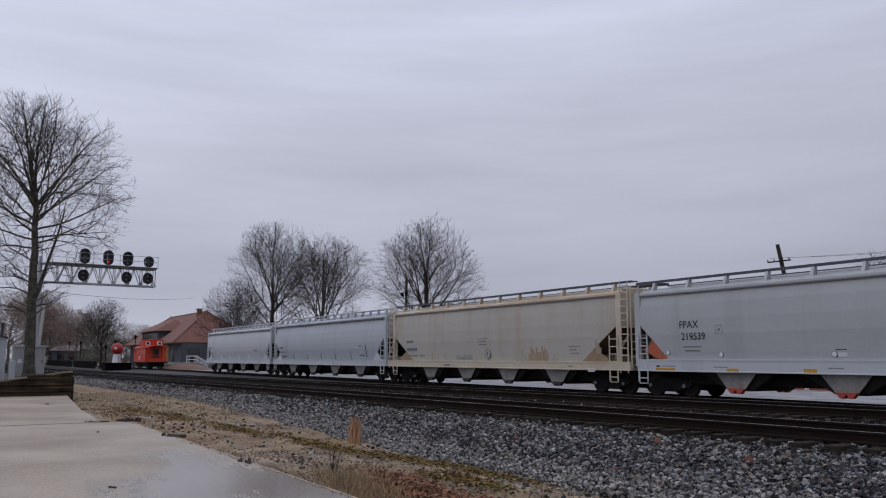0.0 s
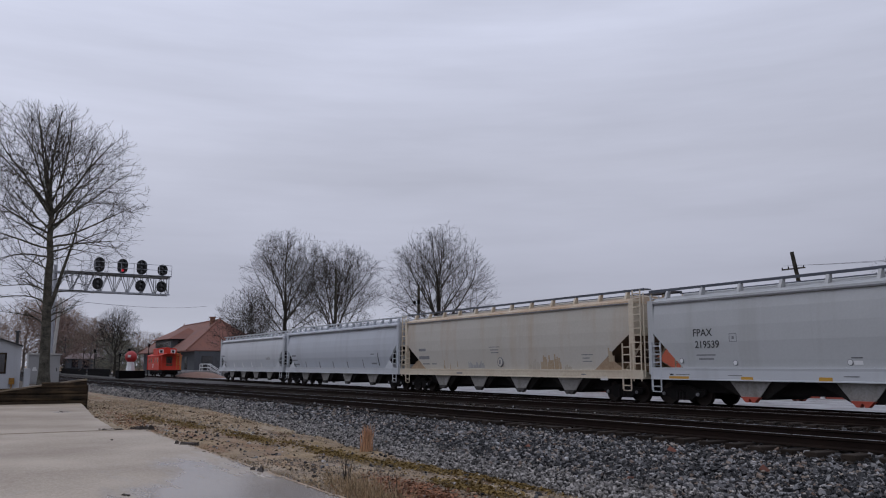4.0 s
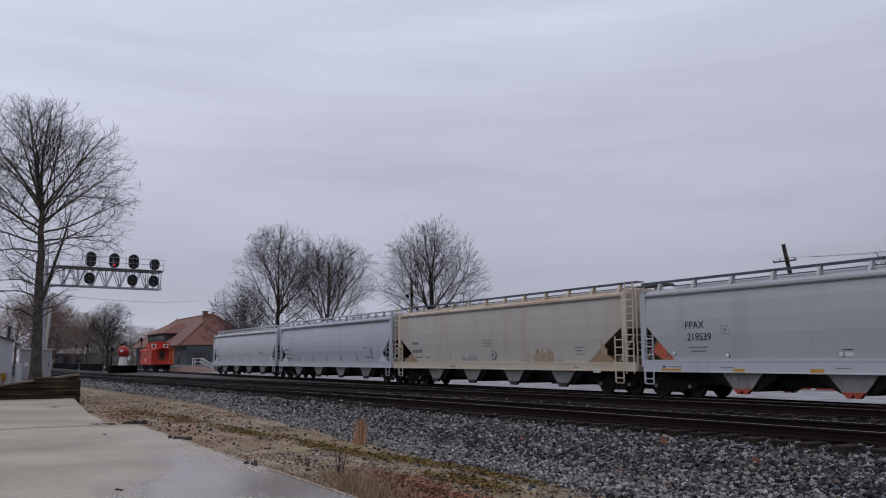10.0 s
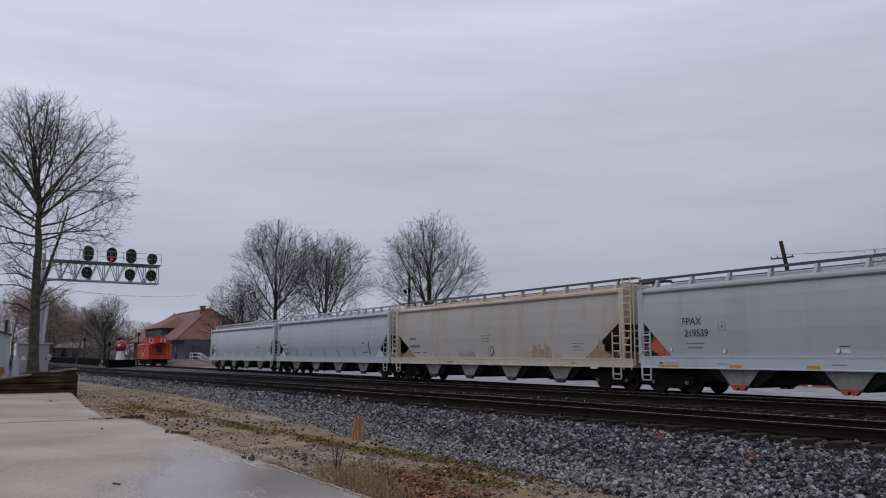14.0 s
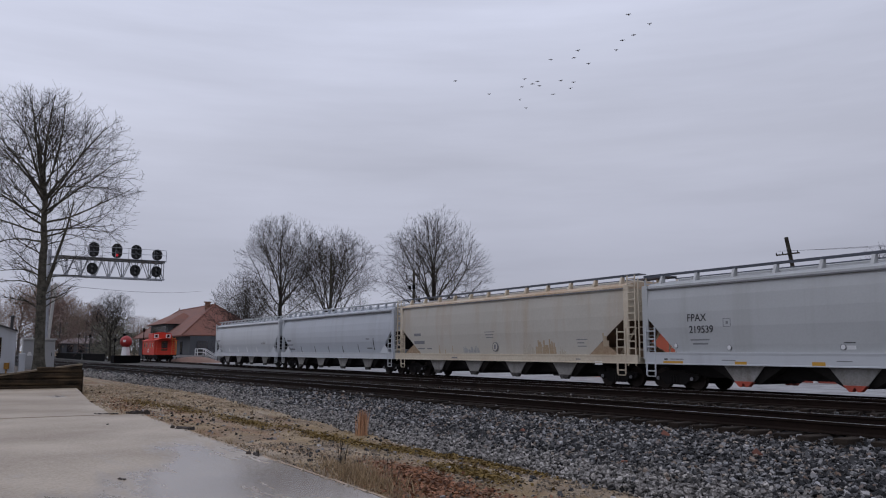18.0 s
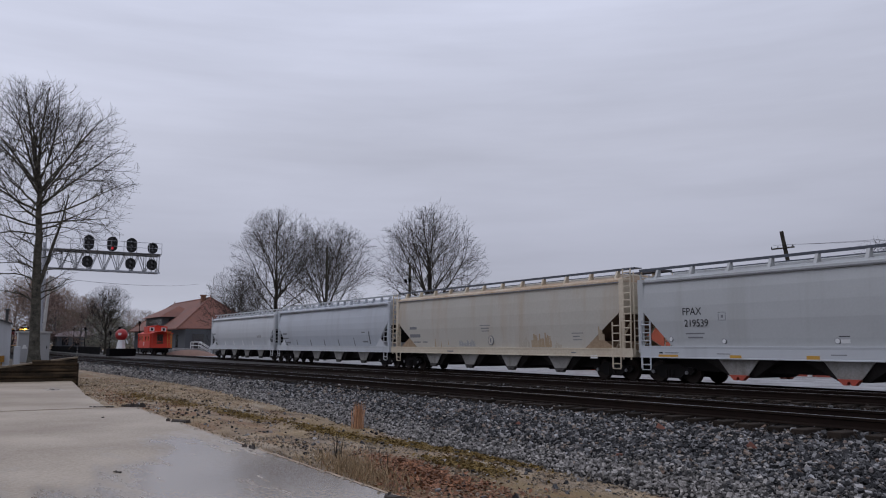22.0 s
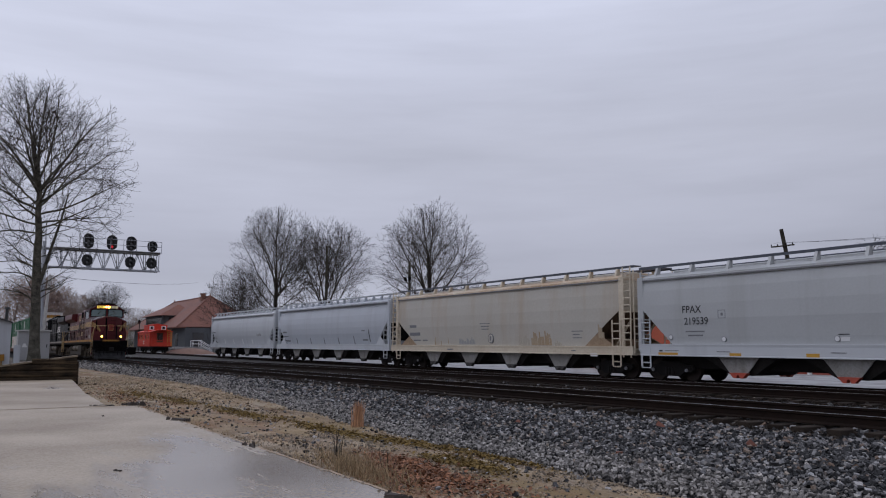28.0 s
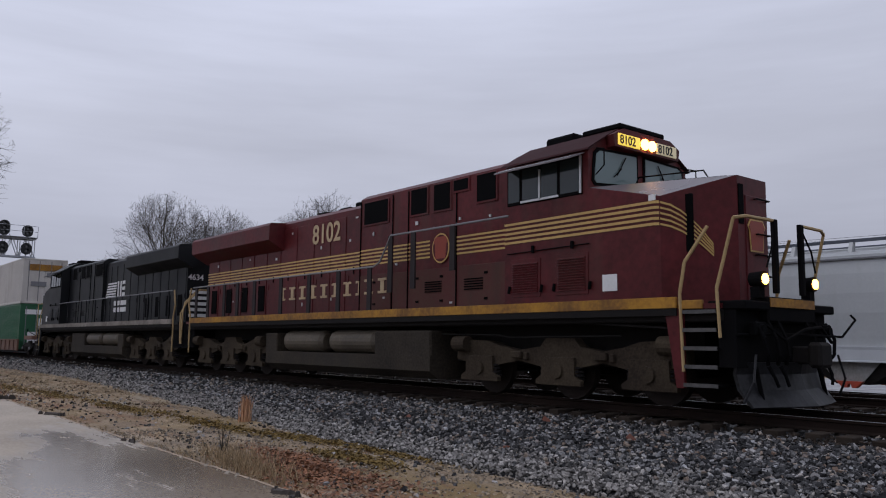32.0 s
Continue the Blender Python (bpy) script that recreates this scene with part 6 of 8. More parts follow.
kind_r = tree_meshes(33, 12.5, 5.4, 0.26, 2.0, 10, 7.0, 0.5, (5, 70), 4, 0.5, 2.5, twig_r=0.024, bark="bark_far", twig="twig_red", rates=(1.0, 1.3, 1.5), run=3.0)
bare_tree(kind_a, pose(-103.6, 37.2, -0.75), "bare deciduous tree behind the hopper cars")
bare_tree(kind_b, pose(-100.8, 43.2, -0.75, 0, 0, 70), "bare deciduous tree with spreading limbs")
bare_tree(kind_d, pose(-81.9, 48.3, -0.75, 0, 0, 200), "bare deciduous tree with a rounded crown")
bare_tree(kind_c, pose(-106.0, 32.6, -0.75, 0, 0, 30), "low bare tree with dense twigs")
bare_tree(kind_c, pose(-112.0, 35.6, -0.75, 0, 0, 130) @ Matrix.Diagonal((0.9, 0.9, 0.9, 1)), "low bare tree with dense twigs")
bare_tree(kind_b, pose(-152.0, 23.6, -0.8, 0, 0, 80) @ Matrix.Diagonal((0.60, 0.60, 0.67, 1)), "bare spreading tree behind the black fence")
for x, y, a, s in ((-185, 17.0, 10, 1.25), (-242, 25.5, 80, 1.4), (-182, 24.5, 150, 0.95), (-205, 12.5, 220, 1.3), (-210, 27.0, 300, 1.1), (-225, 7.0, 40, 1.2), (-245, 0.5, 90, 1.2), (-235, 33, 120, 1.1), (-200, 16.5, 250, 1.35), (-225, 41, 20, 0.9), (-232, 46, 160, 0.9)):
    x, y, s = off_line(x, y, s)
    t = bare_tree(kind_r, pose(x, y, -0.8, 0, 0, a) @ Matrix.Diagonal((s, s, s, 1)), "reddish-brown bare tree in the far wood, paled for haze", "far wood trees")

# leafy evergreens and withered trees of the far wood
def leafy_meshes(seed, height, width, mat, n=2600):
    rng = random.Random(seed)
    wood = Tubes()
    wood.add([Vector((0, 0, 0)), Vector((0.1, 0, height * 0.4)), Vector((0, 0.1, height * 0.8))], [0.28, 0.2, 0.07], 7)
    clumps = []
    for i in range(26):
        w = rng.uniform(0, 2 * math.pi)
        u = rng.random()
        z = height * (0.18 + 0.78 * u)
        r = width * (0.55 + 0.45 * math.sin(math.pi * (0.15 + 0.8 * u))) * rng.uniform(0.25, 0.85)
        c = Vector((r * math.cos(w), r * math.sin(w), z))
        clumps.append((c, width * rng.uniform(0.18, 0.34)))
        wood.add([Vector((0, 0, max(0.5, z - r * 0.6))), c], [0.07, 0.02], 4)
    v, f = [], []
    for i in range(n):
        c, s = rng.choice(clumps)
        p = c + Vector((rng.gauss(0, 1), rng.gauss(0, 1), rng.gauss(0, 0.7))) * s * 0.75
        a = Vector((rng.gauss(0, 1), rng.gauss(0, 1), rng.gauss(0, 1))).normalized()
        b = a.orthogonal().normalized()
        k = rng.uniform(0.10, 0.26)
        o = len(v)
        v += [p - a * k, p + b * k * 0.5, p + a * k, p - b * k * 0.5]
        f.append((o, o + 1, o + 2, o + 3))
    me = bpy.data.meshes.new("crown")
    me.from_pydata([tuple(p) for p in v], [], f)
    me.materials.append(M[mat])
    return wood.mesh("trunk", M["bark_far"]), me


green = leafy_meshes(3, 9.0, 4.4, "leaf_dark", 3600)
brown = leafy_meshes(4, 12.0, 4.8, "leaf_brown", 3000)
for i, (kind, x, y, s, label) in enumerate(((green, -178, 17.0, 0.85, ""), (green, -238, 28.0, 1.1, ""), (green, -176, 26.5, 0.95, ""), (green, -186, 29.5, 0.8, ""), (brown, -186, 19.0, 1.0, "b"), (brown, -196, 15.0, 1.1, "b"),
                                            (green, -246, 31.0, 1.25, ""), (brown, -215, 20, 1.0, "b"), (green, -205, 32, 0.8, ""), (brown, -200, 9, 0.8, "b"), (green, -215, 37.5, 0.7, ""), (brown, -218, 41, 0.6, "b"), (green, -222, 46, 0.6, ""))):
    x, y, s = off_line(x, y, s)
    t = thing("tree", pose(x, y, -0.8, 0, 0, i * 57) @ Matrix.Diagonal((s, s, s, 1)), "withered brown tree in the far wood, paled for haze" if label else "evergreen tree in the far wood, paled for haze", "tree", group="far wood trees")
    same("trunk", kind[0], t)
    same("crown", kind[1], t)

# ---------------------------------------------------------------- signal cantilever over the tracks
M.update({
    "galv": material("galvanised_steel", (0.42, 0.44, 0.48), 0.5, 0.5, (0.20, 0.20, 0.21), 1.5, 25, 0.6),
    "signal_black": material("signal_black", (0.008, 0.008, 0.009), 0.6),
    "lens_dark": glass("dark_lens", (0.015, 0.015, 0.02), 0.1),
    "lens_red": glowing("lit_red_lens", (0.8, 0.04, 0.06), 0.35),
})
BX, BY0, BY1, BZ0, BZ1 = -72.0, 6.6, 15.2, 7.20, 8.68
gantry = thing("signal_gantry", pose(BX, BY0, -0.45), "grey steel cantilever signal gantry with truss arm over the tracks", "signal gantry")
bz0, bz1, span = BZ0 + 0.45, BZ1 + 0.45, BY1 - BY0
bm = bmesh.new()
rod(bm, (0, -0.40, 0), (0, -0.40, bz1 + 0.6), 0.19, 0.15, seg=14)
part("mast", bm, M["galv"], gantry)
bm = bmesh.new()
box(bm, -0.5, 0.5, -0.9, 0.1, -0.75, 0.25, 0.03)
part("mast_footing", bm, M["galv"], gantry)
for dx in (-0.45, 0.45):
    for z in (bz0, bz1):
        bm = bmesh.new()
        box(bm, dx - 0.06, dx + 0.06, -0.7, span, z - 0.06, z + 0.06)
        part("chord", bm, M["galv"], gantry)
    for i in range(8):
        a, b = -0.2 + (span + 0.1) * i / 8, -0.2 + (span + 0.1) * (i + 1) / 8
        bm = bmesh.new()
        rod(bm, (dx, a, bz0), (dx, (a + b) / 2, bz1), 0.035, seg=5)
        rod(bm, (dx, (a + b) / 2, bz1), (dx, b, bz0), 0.035, seg=5)
        part("diagonal", bm, M["galv"], gantry)
        bm = bmesh.new()
        rod(bm, (dx, b, bz0), (dx, b, bz1), 0.035, seg=5)
        part("vertical", bm, M["galv"], gantry)
bm = bmesh.new()
box(bm, -0.5, 0.9, 0.2, span, bz1 + 0.07, bz1 + 0.11)
part("walkway", bm, M["galv"], gantry)
for z in (0.55, 1.0):
    bm = bmesh.new()
    rod(bm, (0.85, 0.4, bz1 + z), (0.85, span, bz1 + z), 0.022, seg=5)
    part("guard_rail", bm, M["galv"], gantry)
for i in range(9):
    y = 0.4 + (span - 0.4) * i / 8
    bm = bmesh.new()
    rod(bm, (0.85, y, bz1), (0.85, y, bz1 + 1.0), 0.022, seg=5)
    part("guard_post", bm, M["galv"], gantry)
bm = bmesh.new()
for i in range(14):
    rod(bm, (-0.35, -0.65, 0.6 + 0.55 * i), (-0.35, -0.15, 0.6 + 0.55 * i), 0.02, seg=4)
rod(bm, (-0.35, -0.65, 0.2), (-0.35, -0.65, bz0), 0.025, seg=4)
rod(bm, (-0.35, -0.15, 0.2), (-0.35, -0.15, bz0), 0.025, seg=4)
part("mast_ladder", bm, M["galv"], gantry)


def signal_head(y, z, lamps, lit=None, small=False):
    h = tagged(new("signal_head"), "black colour-light signal head with hoods" + (", red lit" if lit is not None else ""))
    h.parent = gantry
    h.matrix_basis = pose(0.55, y - BY0, z + 0.45)
    tall = 0.62 if not small else 0.48
    bm = bmesh.new()
    out = [(0.42 * math.cos(a), (tall - 0.42) + 0.42 * math.sin(a)) for a in [math.pi * i / 10 for i in range(11)]] + [(0.40 * math.cos(a), -(tall - 0.34) + 0.34 * math.sin(a)) for a in [math.pi * (1 + i / 10) for i in range(11)]]
    prism(bm, out, -0.03, 0.03)
    part("target", bm, M["signal_black"], h)
    bm = bmesh.new()
    box(bm, -0.35, -0.03, -0.2, 0.2, -tall + 0.1, tall - 0.1, 0.03)
    part("lamp_case", bm, M["signal_black"], h)
    for i in range(lamps):
        zz = (i - (lamps - 1) / 2) * -0.36
        bm = bmesh.new()
        rod(bm, (0.03, 0, zz), (0.05, 0, zz), 0.11, seg=12)
        part("lens", bm, M["lens_red"] if lit == i else M["lens_dark"], h)
        bm = bmesh.new()
        for k in range(7):
            a0, a1 = math.pi * (k / 7), math.pi * ((k + 1) / 7)
            quad(bm, (0.03, 0.14 * math.cos(a0), zz + 0.14 * math.sin(a0)), (0.36, 0.14 * math.cos(a0), zz + 0.14 * math.sin(a0)), (0.36, 0.14 * math.cos(a1), zz + 0.14 * math.sin(a1)), (0.03, 0.14 * math.cos(a1), zz + 0.14 * math.sin(a1)))
        part("hood", bm, M["signal_black"], h)
    bm = bmesh.new()
    rod(bm, (-0.1, 0, -tall - 0.28), (-0.1, 0, -tall + 0.05), 0.05, seg=6)
    part("bracket", bm, M["galv"], h)


for y, lamps, lit in ((9.42, 3, None), (11.24, 3, 2), (12.78, 3, None), (14.5, 2, None)):
    signal_head(y, BZ1 + (0.76 if lamps == 3 else 0.62), lamps, lit, lamps == 2)
for y, lit in ((9.38, None), (12.75, None), (14.48, None)):
    signal_head(y, BZ0 + 0.66, 2, lit, True)

# ---------------------------------------------------------------- raised bank, low wall, shed and cabinet
M.update({
    "earth": material("dark_earth", (0.085, 0.065, 0.045), 0.9, 0, (0.05, 0.04, 0.03), 1.2, 25, 0.8, 0.03),
    "mossy": material("old_wet_timber", (0.050, 0.034, 0.020), 0.95, 0, (0.008, 0.006, 0.004), 1.6, 25, 1.0, 0.03, (2.0, 0.6, 9.0), (0.15, 0.105, 0.06), 0.6, spec=0.2),
    "cap": material("brown_wall_cap", (0.24, 0.19, 0.13), 0.9, 0, (0.06, 0.045, 0.03), 1.5, 25, 0.7, 0.01),
    "shed_paint": material("shed_grey_paint", (0.42, 0.43, 0.45), 0.6, 0, (0.34, 0.345, 0.36), 0.8, 18, 0.5, 0, (2, 2, 0.2), (0.20, 0.19, 0.18), 0.4),
    "cabinet": material("cabinet_grey", (0.33, 0.33, 0.33), 0.6, 0, (0.26, 0.26, 0.255), 0.8, 18, 0.5),
    "cabinet_lid": material("cabinet_lid_pale", (0.48, 0.47, 0.45), 0.6),
    "roof_dark": material("dark_roofing", (0.05, 0.05, 0.052), 0.7, 0, (0.03, 0.03, 0.03), 1, 20, 0.5),
})
bm = bmesh.new()
prism(bm, [(-37.6, -9), (-66, -9), (-66, 4.2), (-57, 5.9), (-46, 5.4), (-37.6, 4.6)], -1.8, -0.02, "z")
thing("earth_bank", None, "raised bank of bare dark earth behind the low wall", "ground", kind="structure", bm=bm, mats=M["earth"])
wall = thing("low_wall", pose(0, 0, 0), "low retaining wall of dark weathered timbers", "wall", kind="structure")
bm = bmesh.new()
rng = random.Random(2)
n = 24
for i in range(n):
    y0, y1 = -7 + 11.7 * i / n, -7 + 11.7 * (i + 1) / n
    t0, t1 = 0.06 + 0.44 * max(0, (y0 - 1.5) / 3.2), 0.06 + 0.44 * max(0, (y1 - 1.5) / 3.2)
    j = rng.uniform(-0.02, 0.02)
    vs = [bm.verts.new(p) for p in ((-37.6, y0, -1.0), (-37.05 + j, y0, -1.0), (-37.1 + j, y0, t0), (-37.6, y0, t0), (-37.6, y1, -1.0), (-37.05 + j, y1, -1.0), (-37.1 + j, y1, t1), (-37.6, y1, t1))]
    for f in ((0, 1, 2, 3), (4, 7, 6, 5), (0, 4, 5, 1), (1, 5, 6, 2), (2, 6, 7, 3), (3, 7, 4, 0)):
        bm.faces.new([vs[k] for k in f])
part("wall_face", bm, M["mossy"], wall)
for z0, y0, y1 in ((-0.56, -7, 4.7), (-0.30, -7, 1.2), (-0.30, 1.23, 4.72), (-0.04, -7, 4.70), (0.20, 3.0, 4.70)):
    bm = bmesh.new()
    n = max(3, int((y1 - y0) / 0.4))
    sag = [(-37.06 + 0.02 * noise.noise((k * 0.7, z0 * 9, 2.0)), y0 + (y1 - y0) * k / n, z0 + 0.012 * noise.noise((k * 0.5, z0 * 7, 5.0))) for k in range(n + 1)]
    rings = [[bm.verts.new((x + dx, y, z + dz)) for dx, dz in ((-0.2, 0.0), (0.03, 0.012), (0.045, 0.05), (0.045, 0.19), (0.02, 0.225), (-0.2, 0.235))] for x, y, z in sag]
    for p, q in zip(rings, rings[1:]):
        for k in range(6):
            bm.faces.new((p[k], q[k], q[(k + 1) % 6], p[(k + 1) % 6]))
    bm.faces.new(rings[0]), bm.faces.new(rings[-1])
    part("timber", bm, M["mossy"], wall)
for y0, y1 in ((-7, 2.2), (2.26, 3.6), (3.66, 4.7)):
    bm = bmesh.new()
    def top(y):
        return 0.065 + 0.44 * max(0, (y - 1.5) / 3.2)
    ys = [y0, max(y0, min(1.5, y1)), y1]
    prism(bm, [(y, top(y)) for y in ys] + [(y, top(y) + 0.06) for y in ys[::-1]], -37.7, -37.02)
    part("cap_stone", bm, M["cap"], wall)
bm = bmesh.new()
box(bm, -46.0, -37.7, 4.55, 4.85, -1.2, 0.30, 0.03)
part("side_wall", bm, M["mossy"], wall)

shed = thing("shed", pose(-44, 2.58, -0.02), "small grey painted shed with a dark sloping roof", "shed")
bm = bmesh.new()
prism(bm, [(0, 0), (0, 2.06), (-2.2, 2.75), (-4.4, 2.06), (-4.4, 0)], -4.5, 0)
body_shed = part("wall", bm, M["shed_paint"], shed)
for y0, z0, y1, z1 in ((0.04, 2.03, -2.2, 2.78), (-4.44, 2.03, -2.2, 2.78)):
    bm = bmesh.new()
    prism(bm, [(y0, z0), (y1, z1), (y1, z1 + 0.07), (y0, z0 + 0.07)], -4.65, 0.15)
    part("roof", bm, M["roof_dark"], shed)
bm = bmesh.new()
box(bm, 0.0, 0.03, -1.5, -0.62, 0.75, 1.75, 0.01)
part("window_frame", bm, M["mossy"], shed, "brown boarded window")
bm = bmesh.new()
box(bm, 0.03, 0.04, -1.42, -0.70, 0.83, 1.67)
part("window_pane", bm, M["lens_dark"], shed)
bm = bmesh.new()
rod(bm, (-0.6, -0.2, 2.1), (-0.6, -0.2, 2.75), 0.07, seg=10)
rod(bm, (-0.6, -0.2, 2.75), (-0.6, -0.2, 2.82), 0.16, 0.12, seg=10)
part("vent_pipe", bm, M["roof_dark"], shed)
bm = bmesh.new()
rod(bm, (0.1, -0.35, 0.25), (0.1, -0.35, 0.55), 0.12, seg=12)
pipe(bm, [(0.1, -0.35, 0), (0.1, -0.35, 0.25)], 0.03)
part("gas_meter", bm, M["sill_yellow"], shed, "yellow gas meter")
bm = bmesh.new()
box(bm, -0.3, 0.12, 0.04, 0.31, 0, 1.0, 0.02)
thing("utility_box", pose(-44, 2.7, -0.02), "slim pale grey utility box beside the shed", "utility box", bm=bm, mats=M["shed_paint"])

cab_box = thing("equipment_cabinet", pose(-56, 3.7, -0.02), "large grey metal signal equipment cabinet with a pale lid", "cabinet")
bm = bmesh.new()
box(bm, -1.3, 0, -0.02, 1.76, 0, 1.80, 0.02)
part("body", bm, M["cabinet"], cab_box)
bm = bmesh.new()
prism(bm, [(-0.09, 1.80), (1.85, 1.80), (1.85, 1.88), (0.88, 1.92), (-0.09, 1.88)], -1.4, 0.1)
part("lid", bm, M["cabinet_lid"], cab_box, "pale lid")
for y0, y1 in ((0.05, 0.85), (0.89, 1.69)):
    bm = bmesh.new()
    box(bm, 0.0, 0.02, y0, y1, 0.12, 1.70, 0.005)
    d = part("door", bm, M["cabinet"], cab_box)
    bm = bmesh.new()
    box(bm, 0.02, 0.05, y1 - 0.12, y1 - 0.08, 0.8, 1.0)
    part("handle", bm, M["black"], d)
bm = bmesh.new()
prism(bm, [(0.28, 1.05), (0.42, 1.05), (0.50, 0.82), (0.20, 0.82)], 0.02, 0.028)
part("warning_label", bm, M["white"], cab_box)
bm = bmesh.new()
rod(bm, (-74.0, 6.45, -1.2), (-74.0, 6.95, 6.7), 0.15, 0.12, seg=12)
thing("utility_pole", None, "pale leaning utility pole behind the tree", "pole", bm=bm, mats=M["cabinet_lid"])

# lattice tower far behind the tree
tower = thing("lattice_tower", pose(-98, 8.1, -0.8) @ Matrix.Diagonal((0.9, 0.9, 0.82, 1)), "thin grey lattice radio tower", "tower")
legs = ((-0.55, -0.55), (0.55, -0.55), (0, 0.6))
for x, y in legs:
    bm = bmesh.new()
    rod(bm, (x, y, -0.7), (x * 0.8, y * 0.8, 19), 0.07, seg=5)
    part("leg", bm, M["galv"], tower)
for k in range(18):
    bm = bmesh.new()
    for i in range(3):
        a, b = legs[i], legs[(i + 1) % 3]
        rod(bm, (a[0], a[1], k * 1.04), (b[0], b[1], (k + 1) * 1.04), 0.03, seg=4)
    part("brace", bm, M["galv"], tower)

# ---------------------------------------------------------------- depot
M.update({
    "clay": material("red_clay_tiles", (0.215, 0.083, 0.055), 0.75, 0, (0.13, 0.055, 0.04), 0.35, 12, 0.7, 0.02, (0.3, 3.0, 3.0), (0.10, 0.05, 0.04), 0.5),
    # wall grey lowered so that it carries the shadow under the eaves
    "depot_wall": material("depot_grey_in_shade", (0.085, 0.09, 0.098), 0.85, 0, (0.06, 0.063, 0.068), 0.5, 8, 0.6),
    "depot_brick": material("depot_brick", (0.26, 0.13, 0.085), 0.85, 0, (0.16, 0.08, 0.055), 1.5, 15, 0.7, 0.01),
    "deck": material("loading_deck", (0.30, 0.29, 0.28), 0.8, 0, (0.2, 0.19, 0.18), 1, 12, 0.6),
})
depot = thing("depot", pose(-140, 33.0, -0.75), "old railway depot with a red tiled hip roof and grey walls darkened for eave shade", "building")
Ld, Wd = 44.0, 15.4
bm = bmesh.new()
box(bm, -Ld, 0, 1.4, Wd - 1.4, 0, 4.5)
walls = part("wall", bm, M["depot_wall"], depot)
bm = bmesh.new()
e0, e1 = [(0, 0), (0, Wd), (-Ld, Wd), (-Ld, 0)], [(-8.2, Wd / 2), (-Ld + 8.2, Wd / 2)]
ev = [bm.verts.new((x, y, 4.38)) for x, y in e0]
eu = [bm.verts.new((x, y, 4.55)) for x, y in e0]
ri = [bm.verts.new((x, y, 10.35)) for x, y in e1]
bm.faces.new(ev)
for i in range(4):
    bm.faces.new((ev[i], ev[(i + 1) % 4], eu[(i + 1) % 4], eu[i]))
bm.faces.new((eu[0], eu[1], ri[0]))
bm.faces.new((eu[1], eu[2], ri[1], ri[0]))
bm.faces.new((eu[2], eu[3], ri[1]))
bm.faces.new((eu[3], eu[0], ri[0], ri[1]))
roof = part("roof", bm, M["clay"], depot, "red clay tiled hip roof")
bm = bmesh.new()
for a, b in ((0, 0), (1, 0), (3, 1), (2, 1)):
    rod(bm, (*e0[a], 4.6), (*e1[b], 10.4), 0.12, seg=6)
rod(bm, (*e1[0], 10.4), (*e1[1], 10.4), 0.13, seg=6)
part("ridge_tiles", bm, M["clay"], roof)
for x in (-8.2, -Ld + 8.2):
    bm = bmesh.new()
    rod(bm, (x, Wd / 2, 10.3), (x, Wd / 2, 10.95), 0.16, 0.03, seg=8)
    part("finial", bm, M["clay"], roof)
bm = bmesh.new()
box(bm, -10.6, -9.8, Wd / 2 - 1.2, Wd / 2 - 0.4, 9.2, 10.75, 0.04)
box(bm, -10.7, -9.7, Wd / 2 - 1.3, Wd / 2 - 0.3, 10.75, 10.95)
part("chimney", bm, M["depot_brick"], roof)
bm = bmesh.new()
box(bm, -30, -15, 0.9, 5.5, 4.4, 6.9)
dorm = part("dormer", bm, M["depot_wall"], depot, "grey dormer with a red hip roof")
bm = bmesh.new()
dv = [bm.verts.new(p) for p in ((-14.2, 0.1, 6.9), (-14.2, 7.5, 6.9), (-31, 7.5, 6.9), (-31, 0.1, 6.9), (-18.5, 4.5, 9.2), (-27.5, 4.5, 9.2))]
for f in ((0, 1, 4), (1, 2, 5, 4), (2, 3, 5), (3, 0, 4, 5), (0, 3, 2, 1)):
    bm.faces.new([dv[k] for k in f])
part("dormer_roof", bm, M["clay"], dorm)
bm = bmesh.new()
box(bm, -29, -16, 0.86, 0.9, 5.4, 6.5)
part("dormer_window", bm, M["lens_dark"], dorm)
for y in (1.9, 2.9):
    bm = bmesh.new()
    box(bm, -15.0, -14.97, y, y + 0.8, 5.3, 6.5)
    part("dormer_window", bm, M["lens_dark"], dorm)
for y in (2.6, 6.2, 10.4):
    bm = bmesh.new()
    box(bm, 0.0, 0.05, y, y + 1.9, 1.25, 3.6)
    part("door", bm, M["lens_dark"], walls)
for y in (2.2, 4.8, 8.4, 12.6):
    bm = bmesh.new()
    box(bm, 0.0, 0.06, y, y + 0.25, 1.2, 4.3)
    part("pilaster", bm, M["depot_wall"], walls)
for x in (-5, -12, -19, -26, -33):
    bm = bmesh.new()
    box(bm, x - 1.6, x, 1.34, 1.42, 1.3, 3.5)
    part("window", bm, M["lens_dark"], walls)
deck = thing("loading_dock", pose(-138, 33.4, -0.75), "concrete loading dock with steps and white railings", "loading dock")
bm = bmesh.new()
box(bm, 0, 5.0, -2.2, 12.5, 0.85, 1.15)
part("dock_slab", bm, M["deck"], deck)
for x in (0.4, 2.5, 4.6):
    for y in (-1.9, 0.8, 4.2, 7.6, 11.8):
        bm = bmesh.new()
        box(bm, x - 0.15, x + 0.15, y - 0.15, y + 0.15, 0, 0.85)
        part("dock_post", bm, M["deck"], deck)
for i in range(5):
    bm = bmesh.new()
    box(bm, 5.0, 6.4, 1.6 + 0.3 * i, 1.9 + 0.3 * i, 0, 1.15 - 0.21 * i)
    part("step", bm, M["deck"], deck)
bm = bmesh.new()
